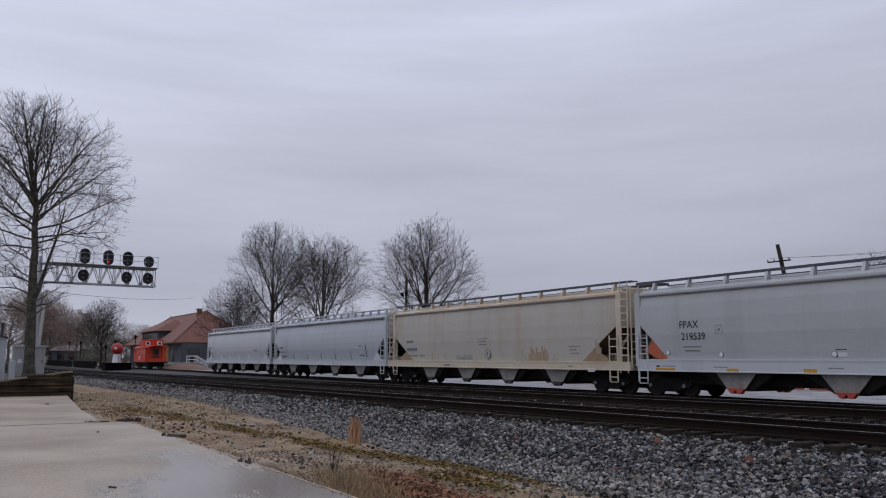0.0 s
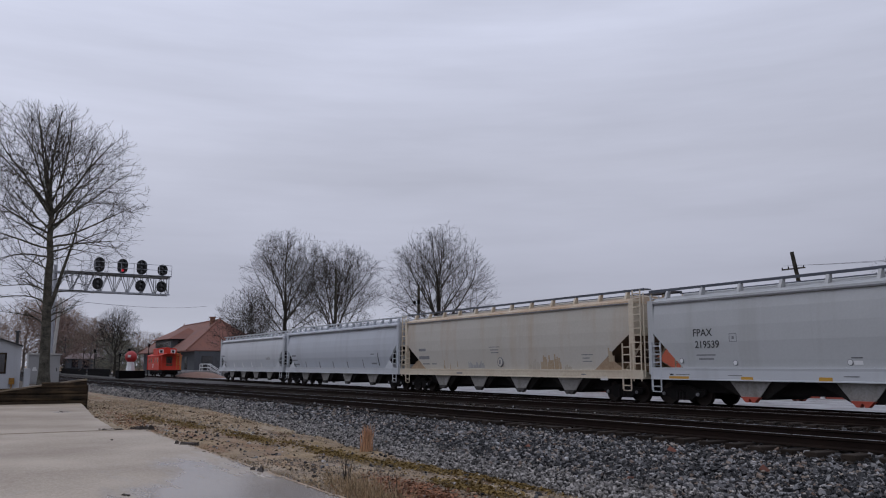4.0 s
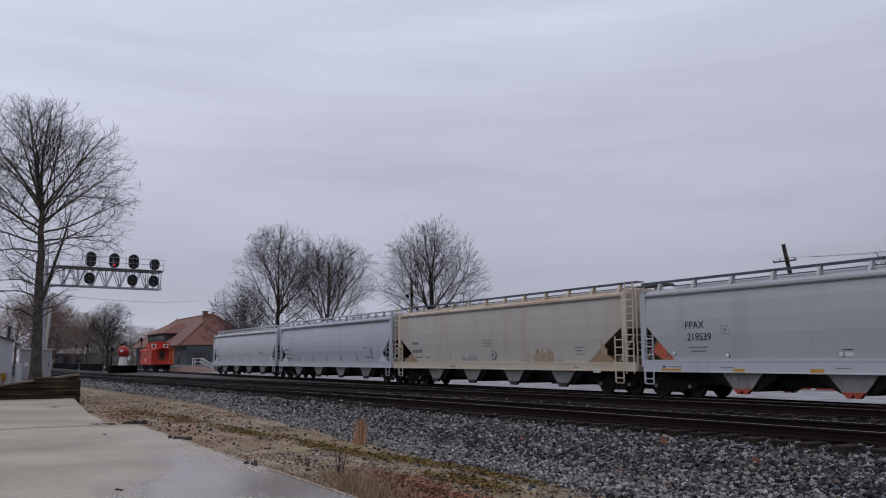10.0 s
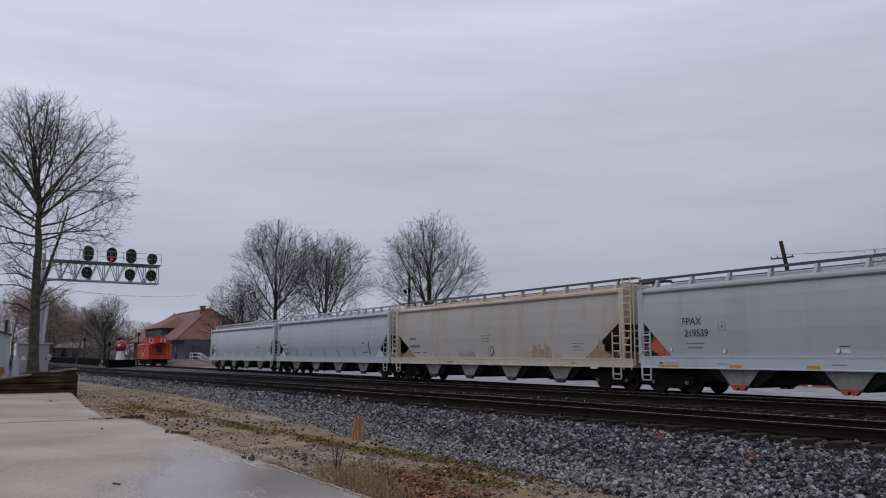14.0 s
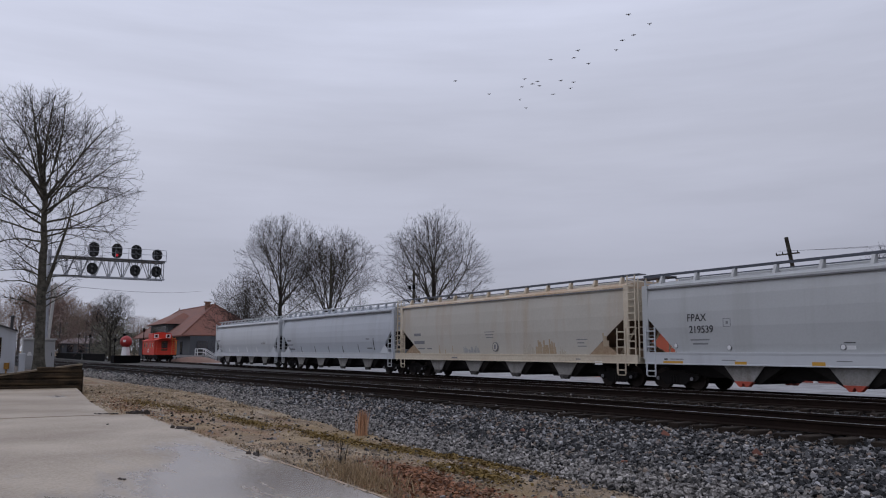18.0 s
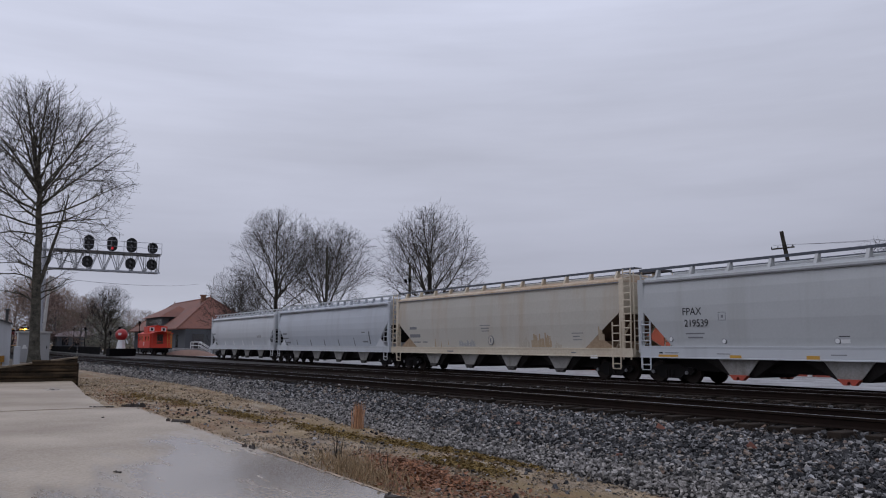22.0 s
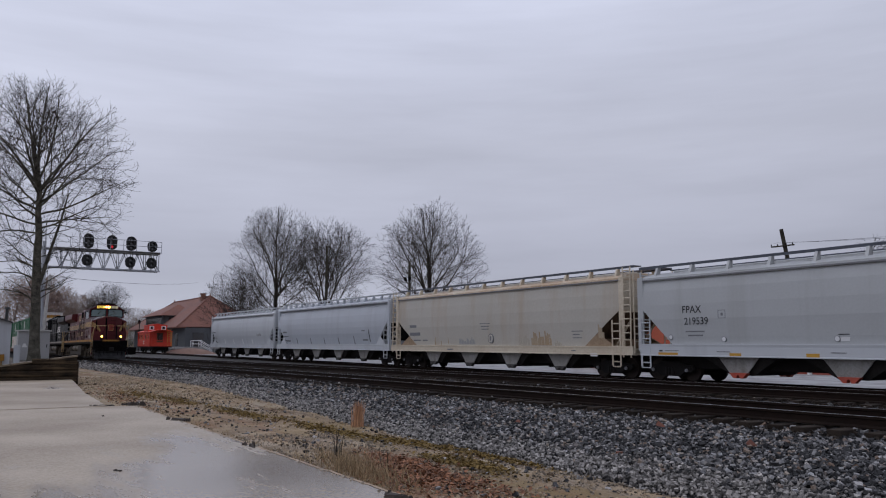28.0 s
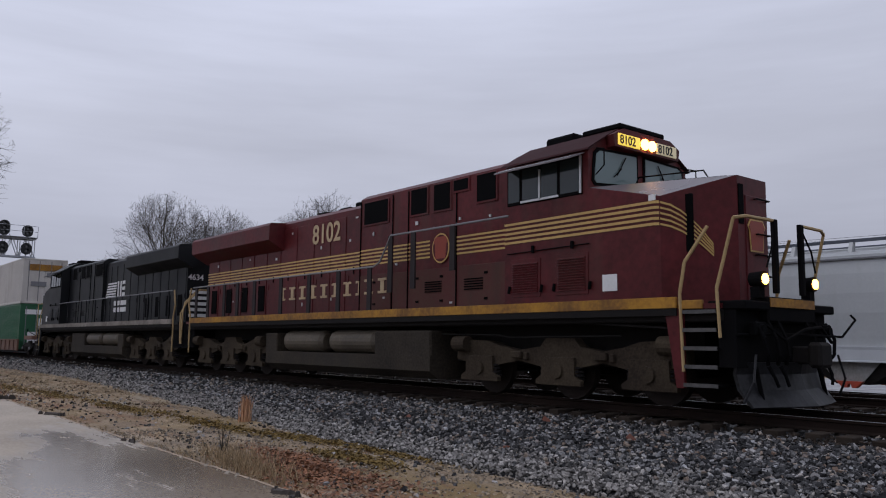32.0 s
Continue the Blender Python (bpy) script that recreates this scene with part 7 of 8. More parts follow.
for x in (5.0, 6.4):
    pipe(bm, [(x, 0.2, 1.15), (x, 0.2, 2.2), (x, 1.5, 2.2), (x, 3.3, 1.1), (x, 3.3, 0)], 0.06)
    pipe(bm, [(x, 0.2, 1.65), (x, 1.5, 1.65), (x, 3.3, 0.55)], 0.05)
    pipe(bm, [(x, 1.5, 1.15), (x, 1.5, 2.2)], 0.05)
part("railing", bm, M["white"], deck, "white pipe railing")
bm = bmesh.new()
vs = []
for i in range(17):
    for j in range(9):
        u, w = i / 16 * 2 - 1, j / 8 * 2 - 1
        vs.append(bm.verts.new((3.0 * u, 4.5 * w, max(-0.02, 1.0 * (1 - u * u) * (1 - w * w) + 0.08 * noise.noise((i * 0.6, j * 0.6, 3))))))
for i in range(16):
    for j in range(8):
        bm.faces.new((vs[i * 9 + j], vs[i * 9 + 9 + j], vs[i * 9 + 10 + j], vs[i * 9 + j + 1]))
thing("spoil_heap", pose(-124.5, 31.2, -0.72), "reddish-brown heap of gravel by the dock", "gravel heap", bm=bm, mats=material("red_gravel", (0.26, 0.16, 0.12), 0.9, 0, (0.17, 0.10, 0.075), 2, 20, 0.7, 0.05), smooth=True)

# ---------------------------------------------------------------- caboose on the siding
M.update({
    "cab_red": material("caboose_red", (0.60, 0.040, 0.015), 0.5, 0, (0.48, 0.03, 0.014), 0.6, 15, 0.5),
    "orange_rail": material("orange_railing", (0.62, 0.20, 0.03), 0.5),
})
cb = thing("caboose", pose(-121.6, SIDING, SIDING_Z), "bright red wooden caboose with cupola and orange railings", "caboose")
bm = bmesh.new()
prism(bm, [(-1.45, 0.95), (-1.45, 3.05), (-0.8, 3.28), (0, 3.36), (0.8, 3.28), (1.45, 3.05), (1.45, 0.95)], -9.4, -1.5)
part("body", bm, M["cab_red"], cb)
bm = bmesh.new()
prism(bm, [(-1.55, 3.03), (-1.55, 3.10), (-0.8, 3.34), (0, 3.42), (0.8, 3.34), (1.55, 3.10), (1.55, 3.03), (0.8, 3.27), (0, 3.35), (-0.8, 3.27)], -10.3, 0.0)
part("roof", bm, M["cab_red"], cb)
bm = bmesh.new()
prism(bm, [(-1.35, 3.1), (-1.35, 4.05), (0, 4.25), (1.35, 4.05), (1.35, 3.1)], -6.3, -3.2)
cup = part("cupola", bm, M["cab_red"], cb)
bm = bmesh.new()
prism(bm, [(-1.45, 4.04), (0, 4.25), (1.45, 4.04), (1.45, 4.10), (0, 4.32), (-1.45, 4.10)], -6.4, -3.1)
part("cupola_roof", bm, M["cab_red"], cup)
for y in (-0.85, 0.85):
    bm = bmesh.new()
    box(bm, -3.2, -3.16, y - 0.34, y + 0.34, 3.42, 3.98)
    fr = part("window_frame", bm, M["white"], cup, "white window frame")
    bm = bmesh.new()
    box(bm, -3.16, -3.15, y - 0.18, y + 0.18, 3.52, 3.88)
    part("window_pane", bm, M["lens_dark"], fr)
for x in (-8.4, -6.8, -4.2, -2.4):
    bm = bmesh.new()
    box(bm, x - 0.32, x + 0.32, -1.48, -1.44, 1.95, 2.75)
    fr = part("window_frame", bm, M["orange_rail"], cb)
    bm = bmesh.new()
    box(bm, x - 0.24, x + 0.24, -1.495, -1.475, 2.03, 2.67)
    part("window_pane", bm, M["lens_dark"], fr)
bm = bmesh.new()
for z, w in ((1.62, 0.9), (1.32, 0.7)):
    box(bm, -6.0, -6.0 + w, -1.475, -1.45, z, z + 0.18)
part("stencil", bm, M["white"], cb)
bm = bmesh.new()
box(bm, -1.5, -1.46, -0.45, 0.45, 1.0, 2.95)
# dark brown in place of red: the porch shadow is in the door's colour
part("end_door", bm, M["rust"], cb, "end door, coloured dark brown for the porch shade")
bm = bmesh.new()
box(bm, -1.47, -1.45, -0.3, 0.3, 1.9, 2.7)
part("door_pane", bm, M["lens_dark"], cb)
bm = bmesh.new()
box(bm, -10.3, 0, -1.42, 1.42, 0.82, 0.98)
part("platform", bm, M["truck"], cb)
for x in (-0.05, -10.25):
    for y in (-1.35, 1.35):
        bm = bmesh.new()
        box(bm, x - 0.05, x + 0.05, y - 0.06, y + 0.06, 0.98, 3.05)
        part("platform_post", bm, M["orange_rail"] if x > -1 and y > 0 else M["cab_red"], cb)
    ladder("roof_ladder", cb, (x, 0.75, 0.95), (x, 0.75, 3.5), (0, 1, 0), 0.45, 8, M["orange_rail"], 0.03)
    bm = bmesh.new()
    for z in (1.4, 1.85):
        rod(bm, (x, -1.35, z), (x, 1.35, z), 0.035, seg=5)
    box(bm, x - 0.02, x + 0.02, -1.35, 1.35, 0.98, 1.55)
    part("end_railing", bm, M["cab_red"], cb)
    bm = bmesh.new()
    for y in (-1.3, 1.3):
        for i in range(3):
            box(bm, x - 0.45, x + 0.05, y - 0.18, y + 0.18, 0.25 + 0.24 * i, 0.28 + 0.24 * i)
    part("steps", bm, M["truck"], cb)
bm = bmesh.new()
box(bm, -9.6, -0.7, -1.1, 1.1, 0.5, 0.85)
part("underframe", bm, M["truck"], cb)
freight_truck(cb, -2.0)
freight_truck(cb, -8.2)

# ---------------------------------------------------------------- red ball tank, fences, lamps, far house
M["ball_red"] = material("ball_dark_red", (0.36, 0.025, 0.025), 0.5, 0, (0.26, 0.02, 0.02), 0.8, 15, 0.5)
tank = thing("ball_sculpture", pose(-131, 22.6, -0.78), "big red ball on a white pedestal above a black base", "sculpture")
bm = bmesh.new()
ball(bm, (0, 0, 3.28), 0.90, 20, 14)
part("ball", bm, M["ball_red"], tank, smooth=True)
bm = bmesh.new()
box(bm, 0.70, 0.86, -0.60, -0.15, 3.2, 3.55)
part("panel", bm, M["white"], tank)
bm = bmesh.new()
rod(bm, (0, 0, 1.2), (0, 0, 2.5), 0.68, 0.48, seg=8)
part("pedestal", bm, M["white"], tank)
bm = bmesh.new()
box(bm, -2.5, 0.6, -1.7, 2.1, 0, 1.2, 0.05)
part("base", bm, M["black"], tank)
for x, length in ((-148.0, 27.0), (-177.5, 46.0)):
    fence = thing("fence", pose(x, 22.2, -0.68, 0, 0, 90), "black slatted fence along the far track", "fence")
    nn = int(length / 0.5)
    me = None
    for i in range(nn):
        if me is None:
            bm = bmesh.new()
            box(bm, -0.02, 0.02, 0.0, 0.46, 0.0, 1.25)
            me = mesh_of(bm, "slat", M["black"])
        same("slat", me, fence, pose(0, i * 0.5, 0))
    bm = bmesh.new()
    box(bm, -0.08, -0.02, 0, length, 0.3, 0.4)
    part("fence_rail", bm, M["black"], fence)
    bm = bmesh.new()
    box(bm, -0.08, -0.02, 0, length, 1.0, 1.1)
    part("fence_rail", bm, M["black"], fence)


def lamp_post(x, y, h):
    lp = thing("street_lamp", pose(x, y, -0.78), "black lantern street lamp by the depot", "street lamp", group="lantern lamps")
    bm = bmesh.new()
    rod(bm, (0, 0, 0), (0, 0, 0.5), 0.14, 0.08, seg=8)
    rod(bm, (0, 0, 0.5), (0, 0, h - 0.6), 0.06, seg=8)
    part("post", bm, M["black"], lp)
    bm = bmesh.new()
    rod(bm, (0, 0, h - 0.6), (0, 0, h - 0.15), 0.14, 0.24, seg=6)
    part("lantern", bm, M["lens_dark"], lp)
    bm = bmesh.new()
    rod(bm, (0, 0, h - 0.15), (0, 0, h + 0.1), 0.27, 0.03, seg=6)
    part("cap", bm, M["black"], lp)


for x, y, h in ((-138, 23.5, 4.6), (-137.5, 26.4, 5.5), (-187, 22.7, 5.3), (-172, 22.9, 5.1), (-143.0, 22.9, 3.9)):
    lamp_post(x, y, h)
house = thing("far_house", pose(-222, 23.2, -0.8) @ Matrix.Diagonal((1.38, 1.38, 1.38, 1)), "far house with dark walls and a faded pinkish roof", "house")
bm = bmesh.new()
box(bm, -5, 0, 0, 6.4, 0, 2.7)
part("wall", bm, M["depot_wall"], house)
bm = bmesh.new()
prism(bm, [(-0.3, 2.7), (-0.3, 2.85), (1.2, 3.7), (5.2, 3.7), (6.7, 2.85), (6.7, 2.7)], -5.5, 0.5)
part("roof", bm, material("pale_pink_roofing", (0.52, 0.44, 0.43), 0.8, 0, (0.36, 0.29, 0.285), 0.6, 12, 0.7), house, "faded pinkish roof")
for y in (0.8, 2.8, 4.8):
    bm = bmesh.new()
    box(bm, 0, 0.05, y, y + 1.1, 1.1, 2.5)
    part("window", bm, M["lens_dark"], house)

# ---------------------------------------------------------------- poles and wires behind the hopper cars
def pole(x, y, h, arms=True, foot=(0, 0), lamps=False):
    p = thing("utility_pole", pose(x, y, -0.78), "dark wooden utility pole" + (" with a crossarm" if arms else ""), "pole")
    bm = bmesh.new()
    rod(bm, (*foot, 0), (0, 0, h), 0.16, 0.12, seg=10)
    part("pole_shaft", bm, M["bark"], p)
    if arms:
        bm = bmesh.new()
        box(bm, -0.75, 0.85, -0.05, 0.05, h - 1.10, h - 1.02)
        part("crossarm", bm, M["bark"], p)
        for k in (-0.75, -0.3, 0.3, 0.75):
            bm = bmesh.new()
            rod(bm, (k, 0, h - 1.02), (k, 0, h - 0.90), 0.035, 0.025, seg=8)
            part("insulator", bm, M["black"], p)
    if lamps:
        for s in (-1, 1):
            bm = bmesh.new()
            box(bm, s * 0.42 - 0.14, s * 0.42 + 0.14, -0.35, -0.1, h - 2.1, h - 1.7, 0.04)
            rod(bm, (0, 0, h - 2.0), (s * 0.4, -0.2, h - 2.0), 0.03)
            part("floodlight", bm, M["black"], p)
    return p


pole(-83.9, 36.0, 12.8, False)
pole(-71.8, 40.0, 10.3, False, lamps=True)
pole(-31.3, 44.0, 9.0, True, (0.95, 1.1))
M["wire"] = material("black_wire", (0.03, 0.03, 0.032), 0.7)


def wire(p, q, sag, r=0.010):
    p, q = Vector(p), Vector(q)
    t = Tubes()
    pts = [p.lerp(q, i / 14) - Vector((0, 0, sag * 4 * (i / 14) * (1 - i / 14))) for i in range(15)]
    t.add(pts, [r] * 15, 3)
    tagged(new("overhead_wire", t.mesh("overhead_wire", M["wire"])), "thin black overhead wire between poles", "wire", group="overhead wires")


wire((-31.9, 44, 7.4), (6, 47, 8.6), 0.9)
wire((-31.0, 44, 7.35), (6, 46, 8.1), 0.9)
bare_tree(kind_c, pose(-27.5, 48, -0.75, 0, 0, 15) @ Matrix.Diagonal((0.6, 0.6, 0.66, 1)), "small bare tree behind the leaning pole")
wire((-74, 7.1, 6.6), (-152, 39.3, 12.3), 0.5, 0.02)
red = thing("red_shed", pose(-47, 40, -0.72), "orange-red metal shed behind the siding", "shed")
bm = bmesh.new()
box(bm, 0, 11.5, 0, 6, 0, 3.3)
part("wall", bm, material("orange_red_metal", (0.48, 0.10, 0.045), 0.6, 0, (0.36, 0.08, 0.04), 1, 12, 0.6, 0, (3, 3, 0.3), (0.2, 0.06, 0.04), 0.4), red)
bm = bmesh.new()
prism(bm, [(-0.3, 3.3), (3, 4.0), (6.3, 3.3)], -0.3, 11.8)
part("roof", bm, M["roof_dark"], red)
for x0, x1 in ((-31.8, -29.62), (-29.38, -25.5)):
    bm = bmesh.new()
    box(bm, x0, x1, 43.6, 44.0, -0.75, 0.6, 0.03)
    thing("brick_wall", None, "low red brick wall beyond the siding", "wall", bm=bm, mats=material("red_brick", (0.32, 0.075, 0.05), 0.8, 0, (0.22, 0.05, 0.035), 2, 20, 0.6))
bm = bmesh.new()
box(bm, -29.60, -29.40, 43.4, 43.6, -0.75, 0.62, 0.02)
thing("marker_post", None, "short white marker post by the brick wall", "post", bm=bm, mats=M["white"])

# ---------------------------------------------------------------- loose stones, litter and dry grass
def rocks(name, pts, sizes, mat, label, seed, flat=1.0, kind="stuff"):
    """Crushed stones: turned, uneven six-sided lumps, all in one mesh."""
    g = np.random.default_rng(seed)
    n = len(pts)
    cube = np.array([(x, y, z) for x in (-1, 1) for y in (-1, 1) for z in (-1, 1)], float) * 0.5
    v = cube[None] * g.uniform((0.7, 0.5, 0.45), (1.6, 1.1, 0.95), (n, 3))[:, None] * np.array((1, 1, flat)) + g.uniform(-0.16, 0.16, (n, 8, 3))
    spin = g.uniform(0, math.pi, n)
    q = np.stack([np.cos(spin), g.normal(0, 0.24, n), g.normal(0, 0.24, n), np.sin(spin)], 1)
    q /= np.linalg.norm(q, axis=1, keepdims=True)
    w, x, y, z = q.T
    r = np.stack([1 - 2 * (y * y + z * z), 2 * (x * y - z * w), 2 * (x * z + y * w), 2 * (x * y + z * w), 1 - 2 * (x * x + z * z), 2 * (y * z - x * w), 2 * (x * z - y * w), 2 * (y * z + x * w), 1 - 2 * (x * x + y * y)], 1).reshape(n, 3, 3)
    v = np.einsum("nij,nkj->nki", r, v) * sizes[:, None, None] + pts[:, None]
    quads = np.array(((0, 1, 3, 2), (4, 6, 7, 5), (0, 4, 5, 1), (2, 3, 7, 6), (0, 2, 6, 4), (1, 5, 7, 3)))
    f = (quads[None] + 8 * np.arange(n)[:, None, None]).reshape(-1)
    me = bpy.data.meshes.new(name)
    me.vertices.add(n * 8)
    me.vertices.foreach_set("co", v.reshape(-1))
    me.loops.add(len(f))
    me.loops.foreach_set("vertex_index", f)
    me.polygons.add(n * 6)
    me.polygons.foreach_set("loop_start", np.arange(0, len(f), 4))
    me.polygons.foreach_set("use_smooth", np.zeros(n * 6, bool))
    me.update(calc_edges=True)
    me.materials.append(mat)
    return tagged(new(name, me), label, "gravel", kind=kind)


def scatter(n, x0, x1, y0, y1, seed, bias=1.0):
    g = np.random.default_rng(seed)
    x = x0 + (x1 - x0) * g.random(n) ** bias
    y = y0 + (y1 - y0) * g.random(n)
    return x, y


def on_bed(x, y):
    return np.array([bed_height(a, b) + 0.03 * noise.noise((a * 1.3, b * 1.6, 2)) for a, b in zip(x, y)])


def on_ground(x, y):
    return np.array([ground_height(a, b) + 0.05 * noise.noise((a * 0.5, b * 0.7, 0)) + 0.025 * noise.noise((a * 1.9, b * 2.3, 5)) for a, b in zip(x, y)])


def toe(x, g):
    return 7.28 + np.minimum(2.3, np.maximum(0, (-x - 12.5) * 0.10)) + g.normal(0, 0.12, len(x))


M["stone_dusty"] = material("dusty_stone", (0.28, 0.26, 0.24), 0.75, 0, (0.08, 0.075, 0.07), 8, 90, 0.7, 0.004, island=0.95, spec=0.3)
# darker, browner stones between and beside the near rails
M["stone_railside"] = material("dark_brown_stone", (0.034, 0.025, 0.019), 0.7, 0, (0.012, 0.010, 0.008), 8, 90, 0.7, 0.004, island=0.7, spec=0.12)
for k, (n, x0, x1, y0, y1, size) in enumerate(((98000, -23, -3.7, 7.0, 11.68, 0.035), (46000, -48, -23, 7.8, 11.68, 0.048), (24000, -95, -48, 8.6, 11.6, 0.075), (7000, -40, -3.5, 11.9, 13.15, 0.042), (12000, -45, -4, 13.4, 16.6, 0.038))):
    g = np.random.default_rng(40 + k)
    x, y = scatter(n, x0, x1, y0, y1, 50 + k)
    keep = y > toe(x, g) - 0.22
    x, y = x[keep], y[keep]
    s = size * np.clip(g.lognormal(0, 0.30, len(x)), 0.5, 1.6)
    z = on_bed(x, y) + s * g.uniform(-0.15, 1.1, len(x))
    between = y > 11.72
    railside = between & (g.random(len(x)) < 0.88) | (y > 11.1 + g.normal(0, 0.12, len(x))) & ~between & (g.random(len(x)) < 0.5)
    dusty = (y < toe(x, g) + 0.9 + g.normal(0, 0.3, len(x))) & ~railside
    s = np.where(dusty, s * 0.8, s)
    for sel, mat, text in ((~railside & ~dusty, "stone", "dark grey crushed ballast stones, wet"), (dusty, "stone_dusty", "smaller dusty grey stones at the ballast foot"), (railside, "stone_railside", "blackish brown ballast stones along the rails")):
        if sel.any():
            rocks("ballast_stones", np.stack([x, y, z], 1)[sel], s[sel], M[mat], text, 60 + k)

M.update({
    "pebble": material("tan_pebbles", (0.37, 0.285, 0.185), 0.8, 0, (0.23, 0.165, 0.105), 5, 60, 0.6, 0.003, island=0.35),
    "leaf_litter": material("red_brown_leaf_litter", (0.25, 0.112, 0.055), 0.8, 0, (0.13, 0.058, 0.03), 5, 60, 0.6, island=0.6),
    "dry_grass": material("dry_straw_grass", (0.34, 0.245, 0.14), 0.8, 0, (0.25, 0.17, 0.09), 6, 40, 0.6, island=0.4),
    "stake": material("orange_dry_stems", (0.50, 0.29, 0.165), 0.8, 0, (0.36, 0.17, 0.085), 6, 40, 0.6, island=0.3),
    "moss": material("olive_moss", (0.185, 0.118, 0.030), 0.9, 0, (0.12, 0.076, 0.022), 6, 50, 0.7, island=0.4),
    "rubber": material("dark_shards", (0.022, 0.016, 0.012), 0.7, 0, (0.06, 0.04, 0.028), 6, 40, 0.6, 0.004),
    "edge_pale": material("broken_concrete", (0.30, 0.255, 0.20), 0.85, 0, (0.22, 0.19, 0.15), 4, 40, 0.7, 0.004, island=0.3),
})
M["brick_bit"] = material("weathered_brick_bit", (0.20, 0.075, 0.045), 0.9, 0, (0.10, 0.04, 0.03), 8, 40, 0.7)
M["fine_gravel"] = material("grey_brown_gravel", (0.25, 0.205, 0.155), 0.85, 0, (0.08, 0.062, 0.046), 6, 60, 0.6, island=0.8)
g = np.random.default_rng(7)
x, y = scatter(6500, -50, -4, 4.05, 10.0, 8)
keep = y < toe(x, g) + 0.4
x, y = x[keep], y[keep]
s = (0.016 + 0.03 * g.random(len(x)) ** 3) * np.where(x < -24, 1.8, 1.0)
rocks("mud_pebbles", np.stack([x, y, on_ground(x, y) + s * 0.2], 1), s, M["pebble"], "small tan pebbles in the mud", 9)
x, y = scatter(8000, -14, -4, 4.2, 7.6, 12)
keep = y < toe(x, g) + 0.5
x, y = x[keep], y[keep]
s = 0.010 + 0.02 * g.random(len(x)) ** 2
rocks("fine_gravel", np.stack([x, y, on_ground(x, y) + s * 0.2], 1), s, M["fine_gravel"], "fine grey-brown gravel trodden into the mud", 13)
# clods of dark soil lying in drifts
x, y = scatter(60000, -40, -4, 4.1, 8.6, 28)
drift = np.array([noise.noise((a * 0.55, b * 1.9, 3.3)) + 0.6 * noise.noise((a * 1.7, b * 4.2, 8.1)) for a, b in zip(x, y)])
keep = (drift > 0.20) & (y < toe(x, g) - 0.15) & (g.random(len(x)) < 0.08)
x, y = x[keep], y[keep]
s = (0.014 + 0.045 * g.random(len(x)) ** 3) * np.where(x < -20, 1.5, 1.0)
M["clod"] = material("dark_soil_clods", (0.12, 0.082, 0.05), 0.9, 0, (0.03, 0.02, 0.014), 6, 60, 0.7, 0.004, island=0.6, spec=0.15)
rocks("soil_clods", np.stack([x, y, on_ground(x, y) + s * 0.1], 1), s, M["clod"], "clods of dark wet soil lying in drifts", 31, 0.6)
x, y = scatter(900, -30, -4, 4.6, 7.4, 18)
s = 0.024 + 0.04 * g.random(len(x)) ** 3
rocks("stray_stones", np.stack([x, y, on_ground(x, y) + s * 0.2], 1), s, M["stone"], "stray grey stones in the mud", 19)
x = np.linspace(-4.2, -21.2, 240) + g.normal(0, 0.03, 240)
y = 4.04 + g.normal(0, 0.03, 240)
rocks("edge_rubble", np.stack([x, y, np.full(240, -0.47)], 1), g.uniform(0.02, 0.06, 240), M["edge_pale"], "pale crumbs of the broken slab edge", 29)


def flakes(name, centres, n, size, mat, label, seed, category="litter"):
    rng = random.Random(seed)
    v, f = [], []
    for i in range(n):
        cx, cy, rx, ry = rng.choice(centres)
        px, py = rng.gauss(cx, rx), rng.gauss(cy, ry)
        if py < 4.1:
            continue
        p = Vector((px, py, float(on_ground([px], [py])[0]) + rng.uniform(0.004, 0.03)))
        a = Vector((rng.gauss(0, 1), rng.gauss(0, 1), rng.gauss(0, 0.35))).normalized()
        b = a.cross(Vector((rng.gauss(0, 0.3), rng.gauss(0, 0.3), 1))).normalized()
        k = size * rng.uniform(0.5, 1.3)
        o = len(v)
        v += [p - a * k, p + b * k * 0.55 + Vector((0, 0, k * 0.3)), p + a * k, p - b * k * 0.55]
        f.append((o, o + 1, o + 2, o + 3))
    me = bpy.data.meshes.new(name)
    me.from_pydata([tuple(p) for p in v], [], f)
    me.materials.append(mat)
    return tagged(new(name, me), label, category, kind="stuff")


flakes("leaf_litter", [(-10.3, 5.5, 0.5, 0.12), (-9.9, 5.4, 0.5, 0.16), (-9.1, 5.0, 0.5, 0.14), (-8.9, 4.85, 0.6, 0.2), (-8.0, 5.3, 0.6, 0.2), (-26, 4.6, 2.5, 0.3), (-30, 5.2, 3.0, 0.5), (-8.0, 4.6, 0.9, 0.25), (-9.4, 5.35, 0.5, 0.12), (-8.9, 5.25, 0.4, 0.1)], 5600, 0.034, M["leaf_litter"], "red-brown dead leaves lying on the mud", 3)
flakes("moss_patch", [(-14.4, 6.25, 0.7, 0.12), (-13.4, 6.55, 0.8, 0.14), (-12.4, 6.95, 0.7, 0.12), (-13.0, 6.5, 0.9, 0.2), (-10.3, 7.1, 0.7, 0.1), (-19.2, 6.1, 1.0, 0.16), (-28, 5.55, 1.6, 0.25), (-25, 5.9, 1.5, 0.2), (-9.2, 6.0, 0.5, 0.12), (-17, 6.7, 1.0, 0.15)], 15000, 0.034, M["moss"], "olive moss patches on the mud", 4, "moss")


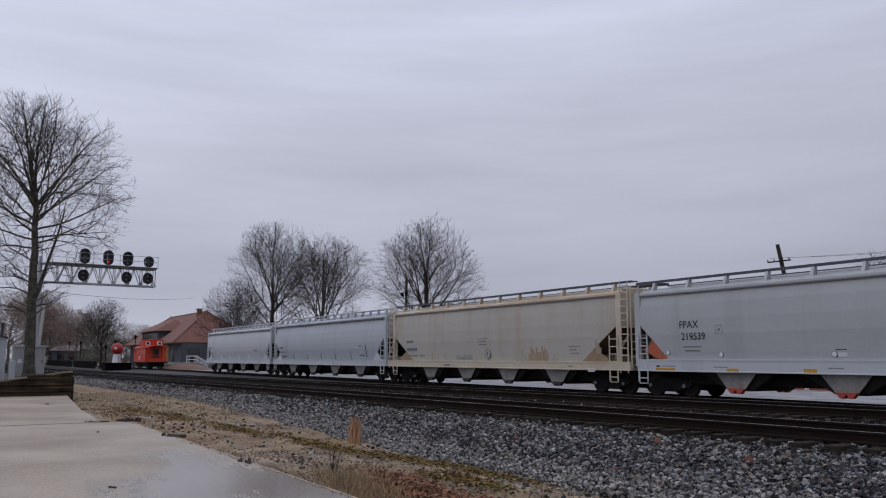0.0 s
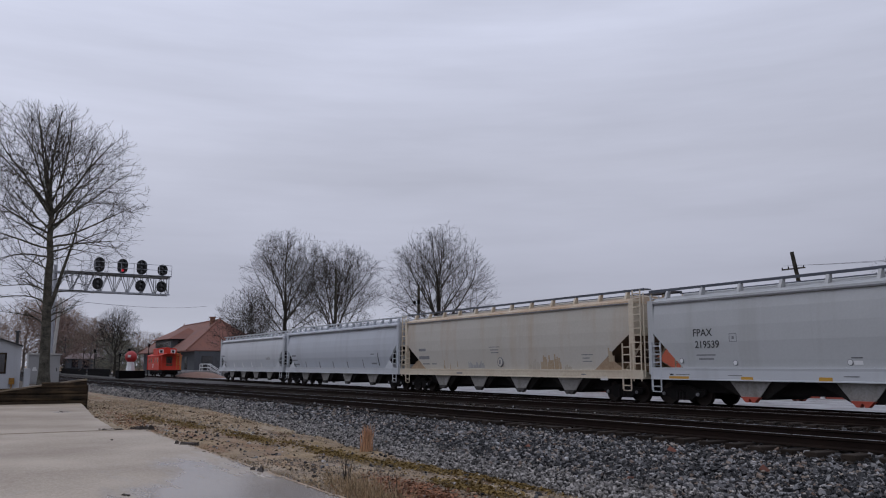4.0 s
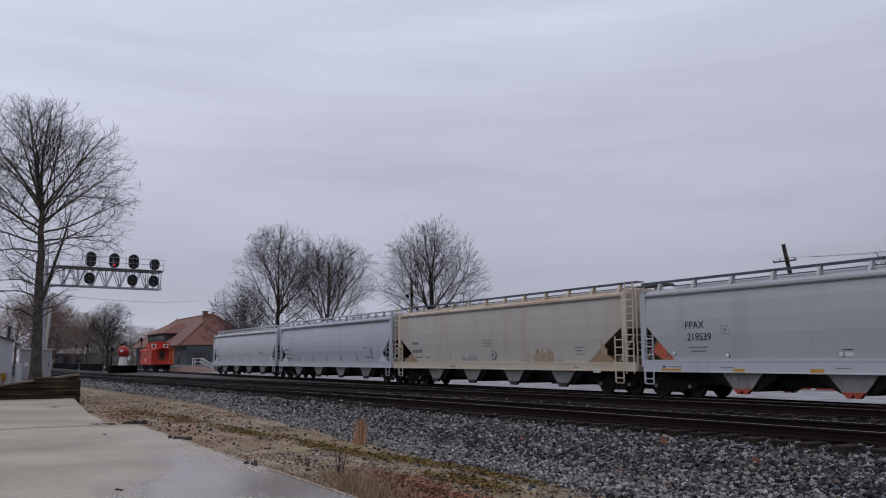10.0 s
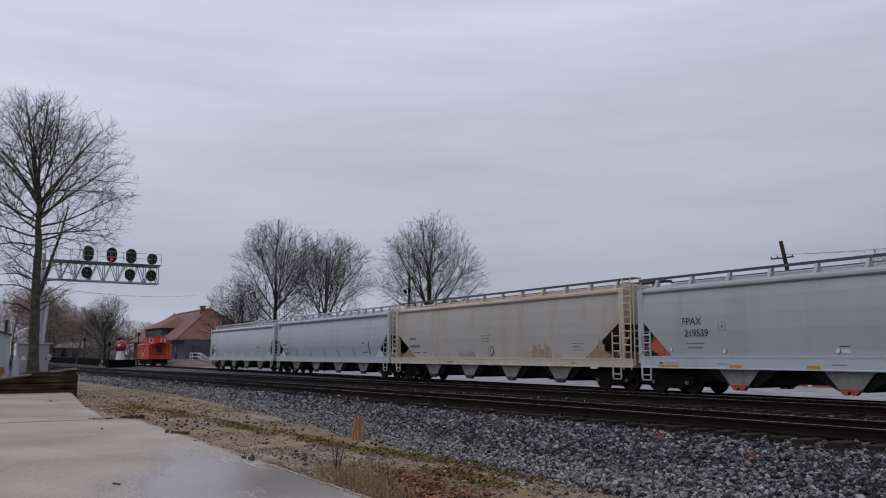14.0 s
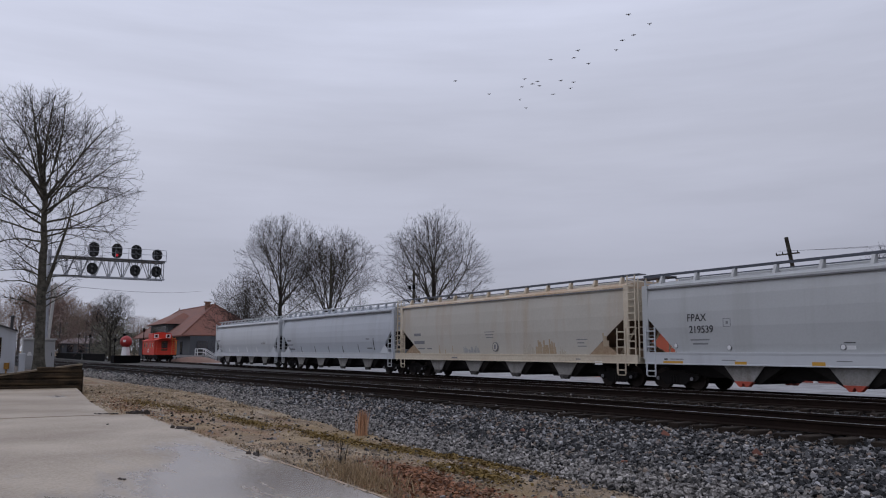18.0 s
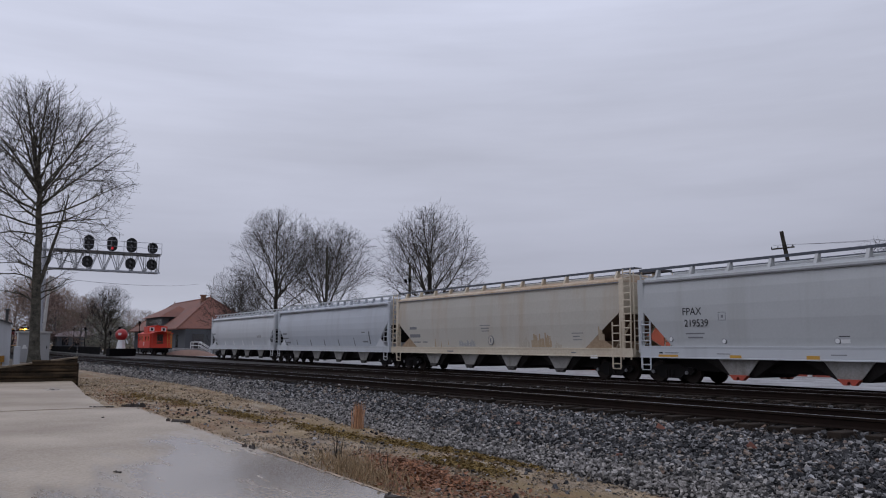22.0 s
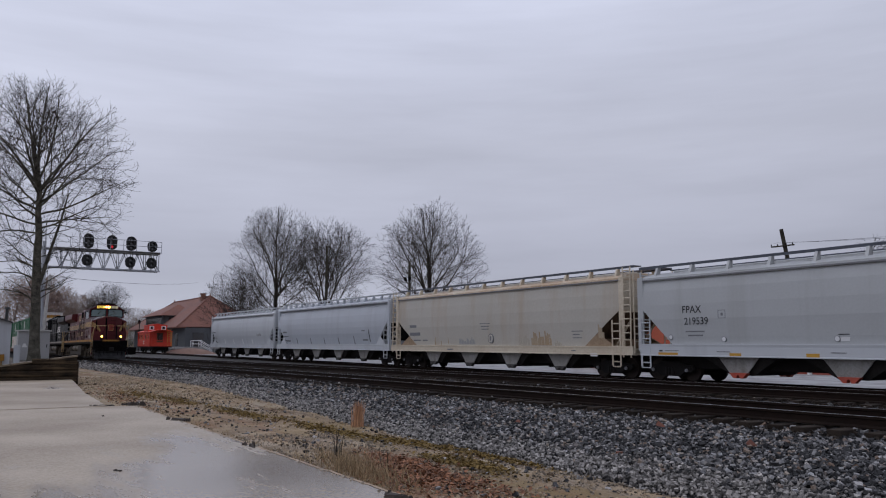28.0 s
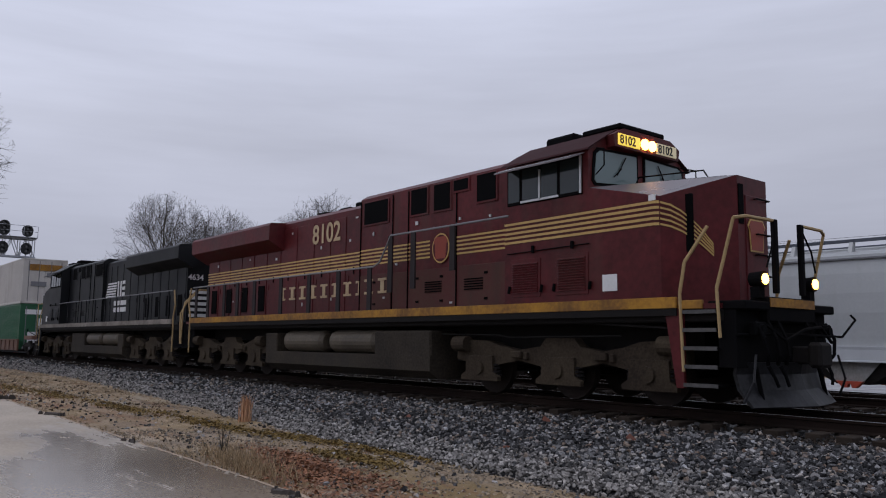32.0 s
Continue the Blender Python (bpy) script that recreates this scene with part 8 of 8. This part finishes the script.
def blades(name, spots, n, h, mat, label, seed, lean=0.35, kind="stuff", category="grass", width=0.004):
    rng = random.Random(seed)
    v, f = [], []
    for i in range(n):
        cx, cy, rx, ry = rng.choice(spots)
        px, py = rng.gauss(cx, rx), rng.gauss(cy, ry)
        if py < 4.05:
            continue
        p = Vector((px, py, float(on_ground([px], [py])[0]) - 0.01))
        k = h * rng.uniform(0.4, 1.15)
        d = Vector((rng.gauss(0, lean), rng.gauss(0, lean), 1)).normalized()
        a = turned(d, radians(90), rng)
        q = p + d * k * 0.6
        e = q + (d + Vector((rng.gauss(0, lean), rng.gauss(0, lean), -0.1))).normalized() * k * 0.4
        w = width * rng.uniform(0.7, 1.5)
        o = len(v)
        v += [p - a * w, p + a * w, q + a * w * 0.8, q - a * w * 0.8, e]
        f += [(o, o + 1, o + 2, o + 3), (o + 3, o + 2, o + 4)]
    me = bpy.data.meshes.new(name)
    me.from_pydata([tuple(p) for p in v], [], f)
    me.materials.append(mat)
    return tagged(new(name, me), label, category, kind=kind)


blades("dry_grass", [(-9.9, 4.6, 0.35, 0.16), (-10.3, 4.75, 0.4, 0.2), (-9.4, 4.5, 0.35, 0.16), (-9.0, 4.45, 0.5, 0.16)], 1000, 0.24, M["dry_grass"], "straw-coloured dead grass tuft by the slab", 5)
blades("grass_fringe", [(-8, 4.2, 1.6, 0.08), (-14, 4.25, 2.5, 0.1), (-19, 4.4, 2, 0.15), (-26, 4.5, 3, 0.3)], 1600, 0.08, M["dry_grass"], "short dead grass along the slab edge", 6)
blades("dry_plant", [(-15.35, 7.34, 0.05, 0.05), (-15.28, 7.36, 0.03, 0.03)], 300, 0.52, M["stake"], "upright clump of orange dry stems at the ballast foot", 7, 0.07, "", "plant", 0.008)
blades("weed_stalk", [(-10.6, 4.78, 0.02, 0.02), (-10.6, 4.78, 0.02, 0.02), (-9.2, 4.9, 0.4, 0.3)], 26, 0.42, M["bark"], "thin dark dead weed stalks", 8, 0.12, "stuff", "plant", 0.005)


def chunk(x, y, l, w, h, turn, seed):
    """A clump of broken shards, one long and several small ones lying against it."""
    rng = random.Random(seed)
    bm = bmesh.new()
    for k in range(9):
        big_one = k == 0
        cx, cy = (0, 0) if big_one else (rng.uniform(-1.3, 1.3) * l, rng.uniform(-1.1, 1.1) * w)
        sl, sw, sh = (l, w * 0.7, h * 0.8) if big_one else (l * rng.uniform(0.15, 0.4), w * rng.uniform(0.2, 0.5), h * rng.uniform(0.3, 1.1))
        n, yaw = 7, rng.uniform(-0.6, 0.6)
        low, high = [], []
        for i in range(n):
            a = 2 * math.pi * i / n
            r = rng.uniform(0.6, 1.15)
            px, py = sl * r * math.cos(a), sw * r * math.sin(a)
            px, py = cx + px * math.cos(yaw) - py * math.sin(yaw), cy + px * math.sin(yaw) + py * math.cos(yaw)
            low.append(bm.verts.new((px, py, -0.01)))
            high.append(bm.verts.new((cx + (px - cx) * rng.uniform(0.4, 0.9), cy + (py - cy) * rng.uniform(0.4, 0.9), sh * rng.uniform(0.35, 1.1))))
        bm.faces.new(low), bm.faces.new(high)
        for i in range(n):
            bm.faces.new((low[i], low[(i + 1) % n], high[(i + 1) % n], high[i]))
    thing("rubble_clump", pose(x, y, -0.445, 0, 0, turn), "dark broken shards and litter lying on the slab edge", "debris", group="clumps on the slab edge", bm=bm, mats=M["rubber"])


for i, a in enumerate(((-7.32, 3.97, 0.16, 0.08, 0.05, 10), (-12.05, 4.02, 0.17, 0.07, 0.06, 8), (-16.75, 4.05, 0.24, 0.12, 0.06, 20), (-21.3, 4.02, 0.25, 0.14, 0.10, 40), (-21.5, 3.45, 0.3, 0.08, 0.03, 90), (-10.6, 1.85, 0.07, 0.03, 0.012, 30), (-18.5, 2.9, 0.05, 0.03, 0.015, 0))):
    chunk(*a, i)
x, y = np.array([-9.93, -8.6, -12.4, -7.6]), np.array([10.4, 8.2, 9.3, 9.8])
rocks("brick_bits", np.stack([x, y, on_bed(x, y) + 0.05], 1), np.array([0.13, 0.09, 0.08, 0.1]), M["brick_bit"], "reddish brick bits among the ballast", 77)

# ---------------------------------------------------------------- birds crossing the sky
BIRDS = []
M["feather"] = material("grey_feathers", (0.16, 0.16, 0.17), 0.8)
bm = bmesh.new()
ball(bm, (0, 0, 0), 0.036, 8, 6, (2.0, 0.8, 0.8))
prism(bm, [(-0.13, 0.02), (-0.06, 0.02), (-0.06, -0.02), (-0.13, -0.02)], -0.01, 0.01, "z")
bird_body = mesh_of(bm, "body", M["feather"])
WING = [(0.05, 0.02), (-0.05, 0.02), (-0.05, 0.12), (-0.02, 0.13), (0.01, 0.08)]
bm = bmesh.new()
prism(bm, WING, -0.006, 0.006, "z")
bird_wing = mesh_of(bm, "wing", M["feather"])
bm = bmesh.new()
prism(bm, [(x, -y) for x, y in WING], -0.006, 0.006, "z")
bird_wing_b = mesh_of(bm, "wing", M["feather"])
FLOCK = [(-33.6, 17.6), (-34.6, 20.7), (-34.5, 23.0), (-35.7, 24.4), (-32.4, 21.6), (-31.2, 20.9), (-31.6, 21.8), (-31.7, 22.4), (-31.1, 21.8), (-32.5, 24.1), (-27.9, 20.2), (-30.3, 22.9), (-31.1, 24.3), (-30.1, 23.7), (-27.0, 21.1), (-26.1, 20.6), (-27.3, 22.4), (-25.0, 22.3), (-23.8, 21.6), (-23.0, 21.6), (-21.3, 19.6), (-21.6, 21.3)]
for place in FLOCK:
    bird = thing("bird", None, "small dark bird flying with its flock", "bird", group="flock of birds")
    same("body", bird_body, bird)
    flap = random.uniform(-0.5, 0.9)
    same("wing", bird_wing, bird, pose(0, 0, 0, flap * 40, 0, 0))
    same("wing", bird_wing_b, bird, pose(0, 0, 0, -flap * 40, 0, 0))
    BIRDS.append((bird, place))

# ---------------------------------------------------------------- what moves
TRAIN_X = [(0.0, -553.0), (14.0, -302.0), (20.0, -203.5), (23.0, -156.0), (25.0, -126.0), (27.5, -86.1), (28.5, -68.6), (29.5, -51.2), (30.5, -33.9), (31.0, -25.05), (31.5, -16.0), (32.0, -6.48)]


def motions():
    for ob, back, turn, *up in TRAIN:
        rows = []
        for t, x in TRAIN_X:
            head, tail = line_fall(x + back), line_fall(x + back - (21 if not turn else -21))
            tilt = math.degrees(math.atan2(head - tail, 21))
            rows.append((t, pose(x + back, NEAR, head + (up[0] if up else 0), 0, -tilt, turn)))
        walk(ob, rows)
    for bird, (x, y) in BIRDS:
        # they sit in the field beyond the siding, rise and pass overhead
        rows = [(0.0, 14.2, -0.70), (14.2, 14.2, -0.70), (15.2, 15.2, 3.0), (16.2, 16.2, 11.0), (17.2, 17.2, 17.0)] + [(t, t, 17.0) for t in (18.0, 19.0, 20.0, 26.0, 32.0)]
        walk(bird, [(t, pose(x + 10.5 * (u - 18.5), y - 13.5 * (u - 18.5), z, 0, 0, -52)) for t, u, z in rows])


motions()
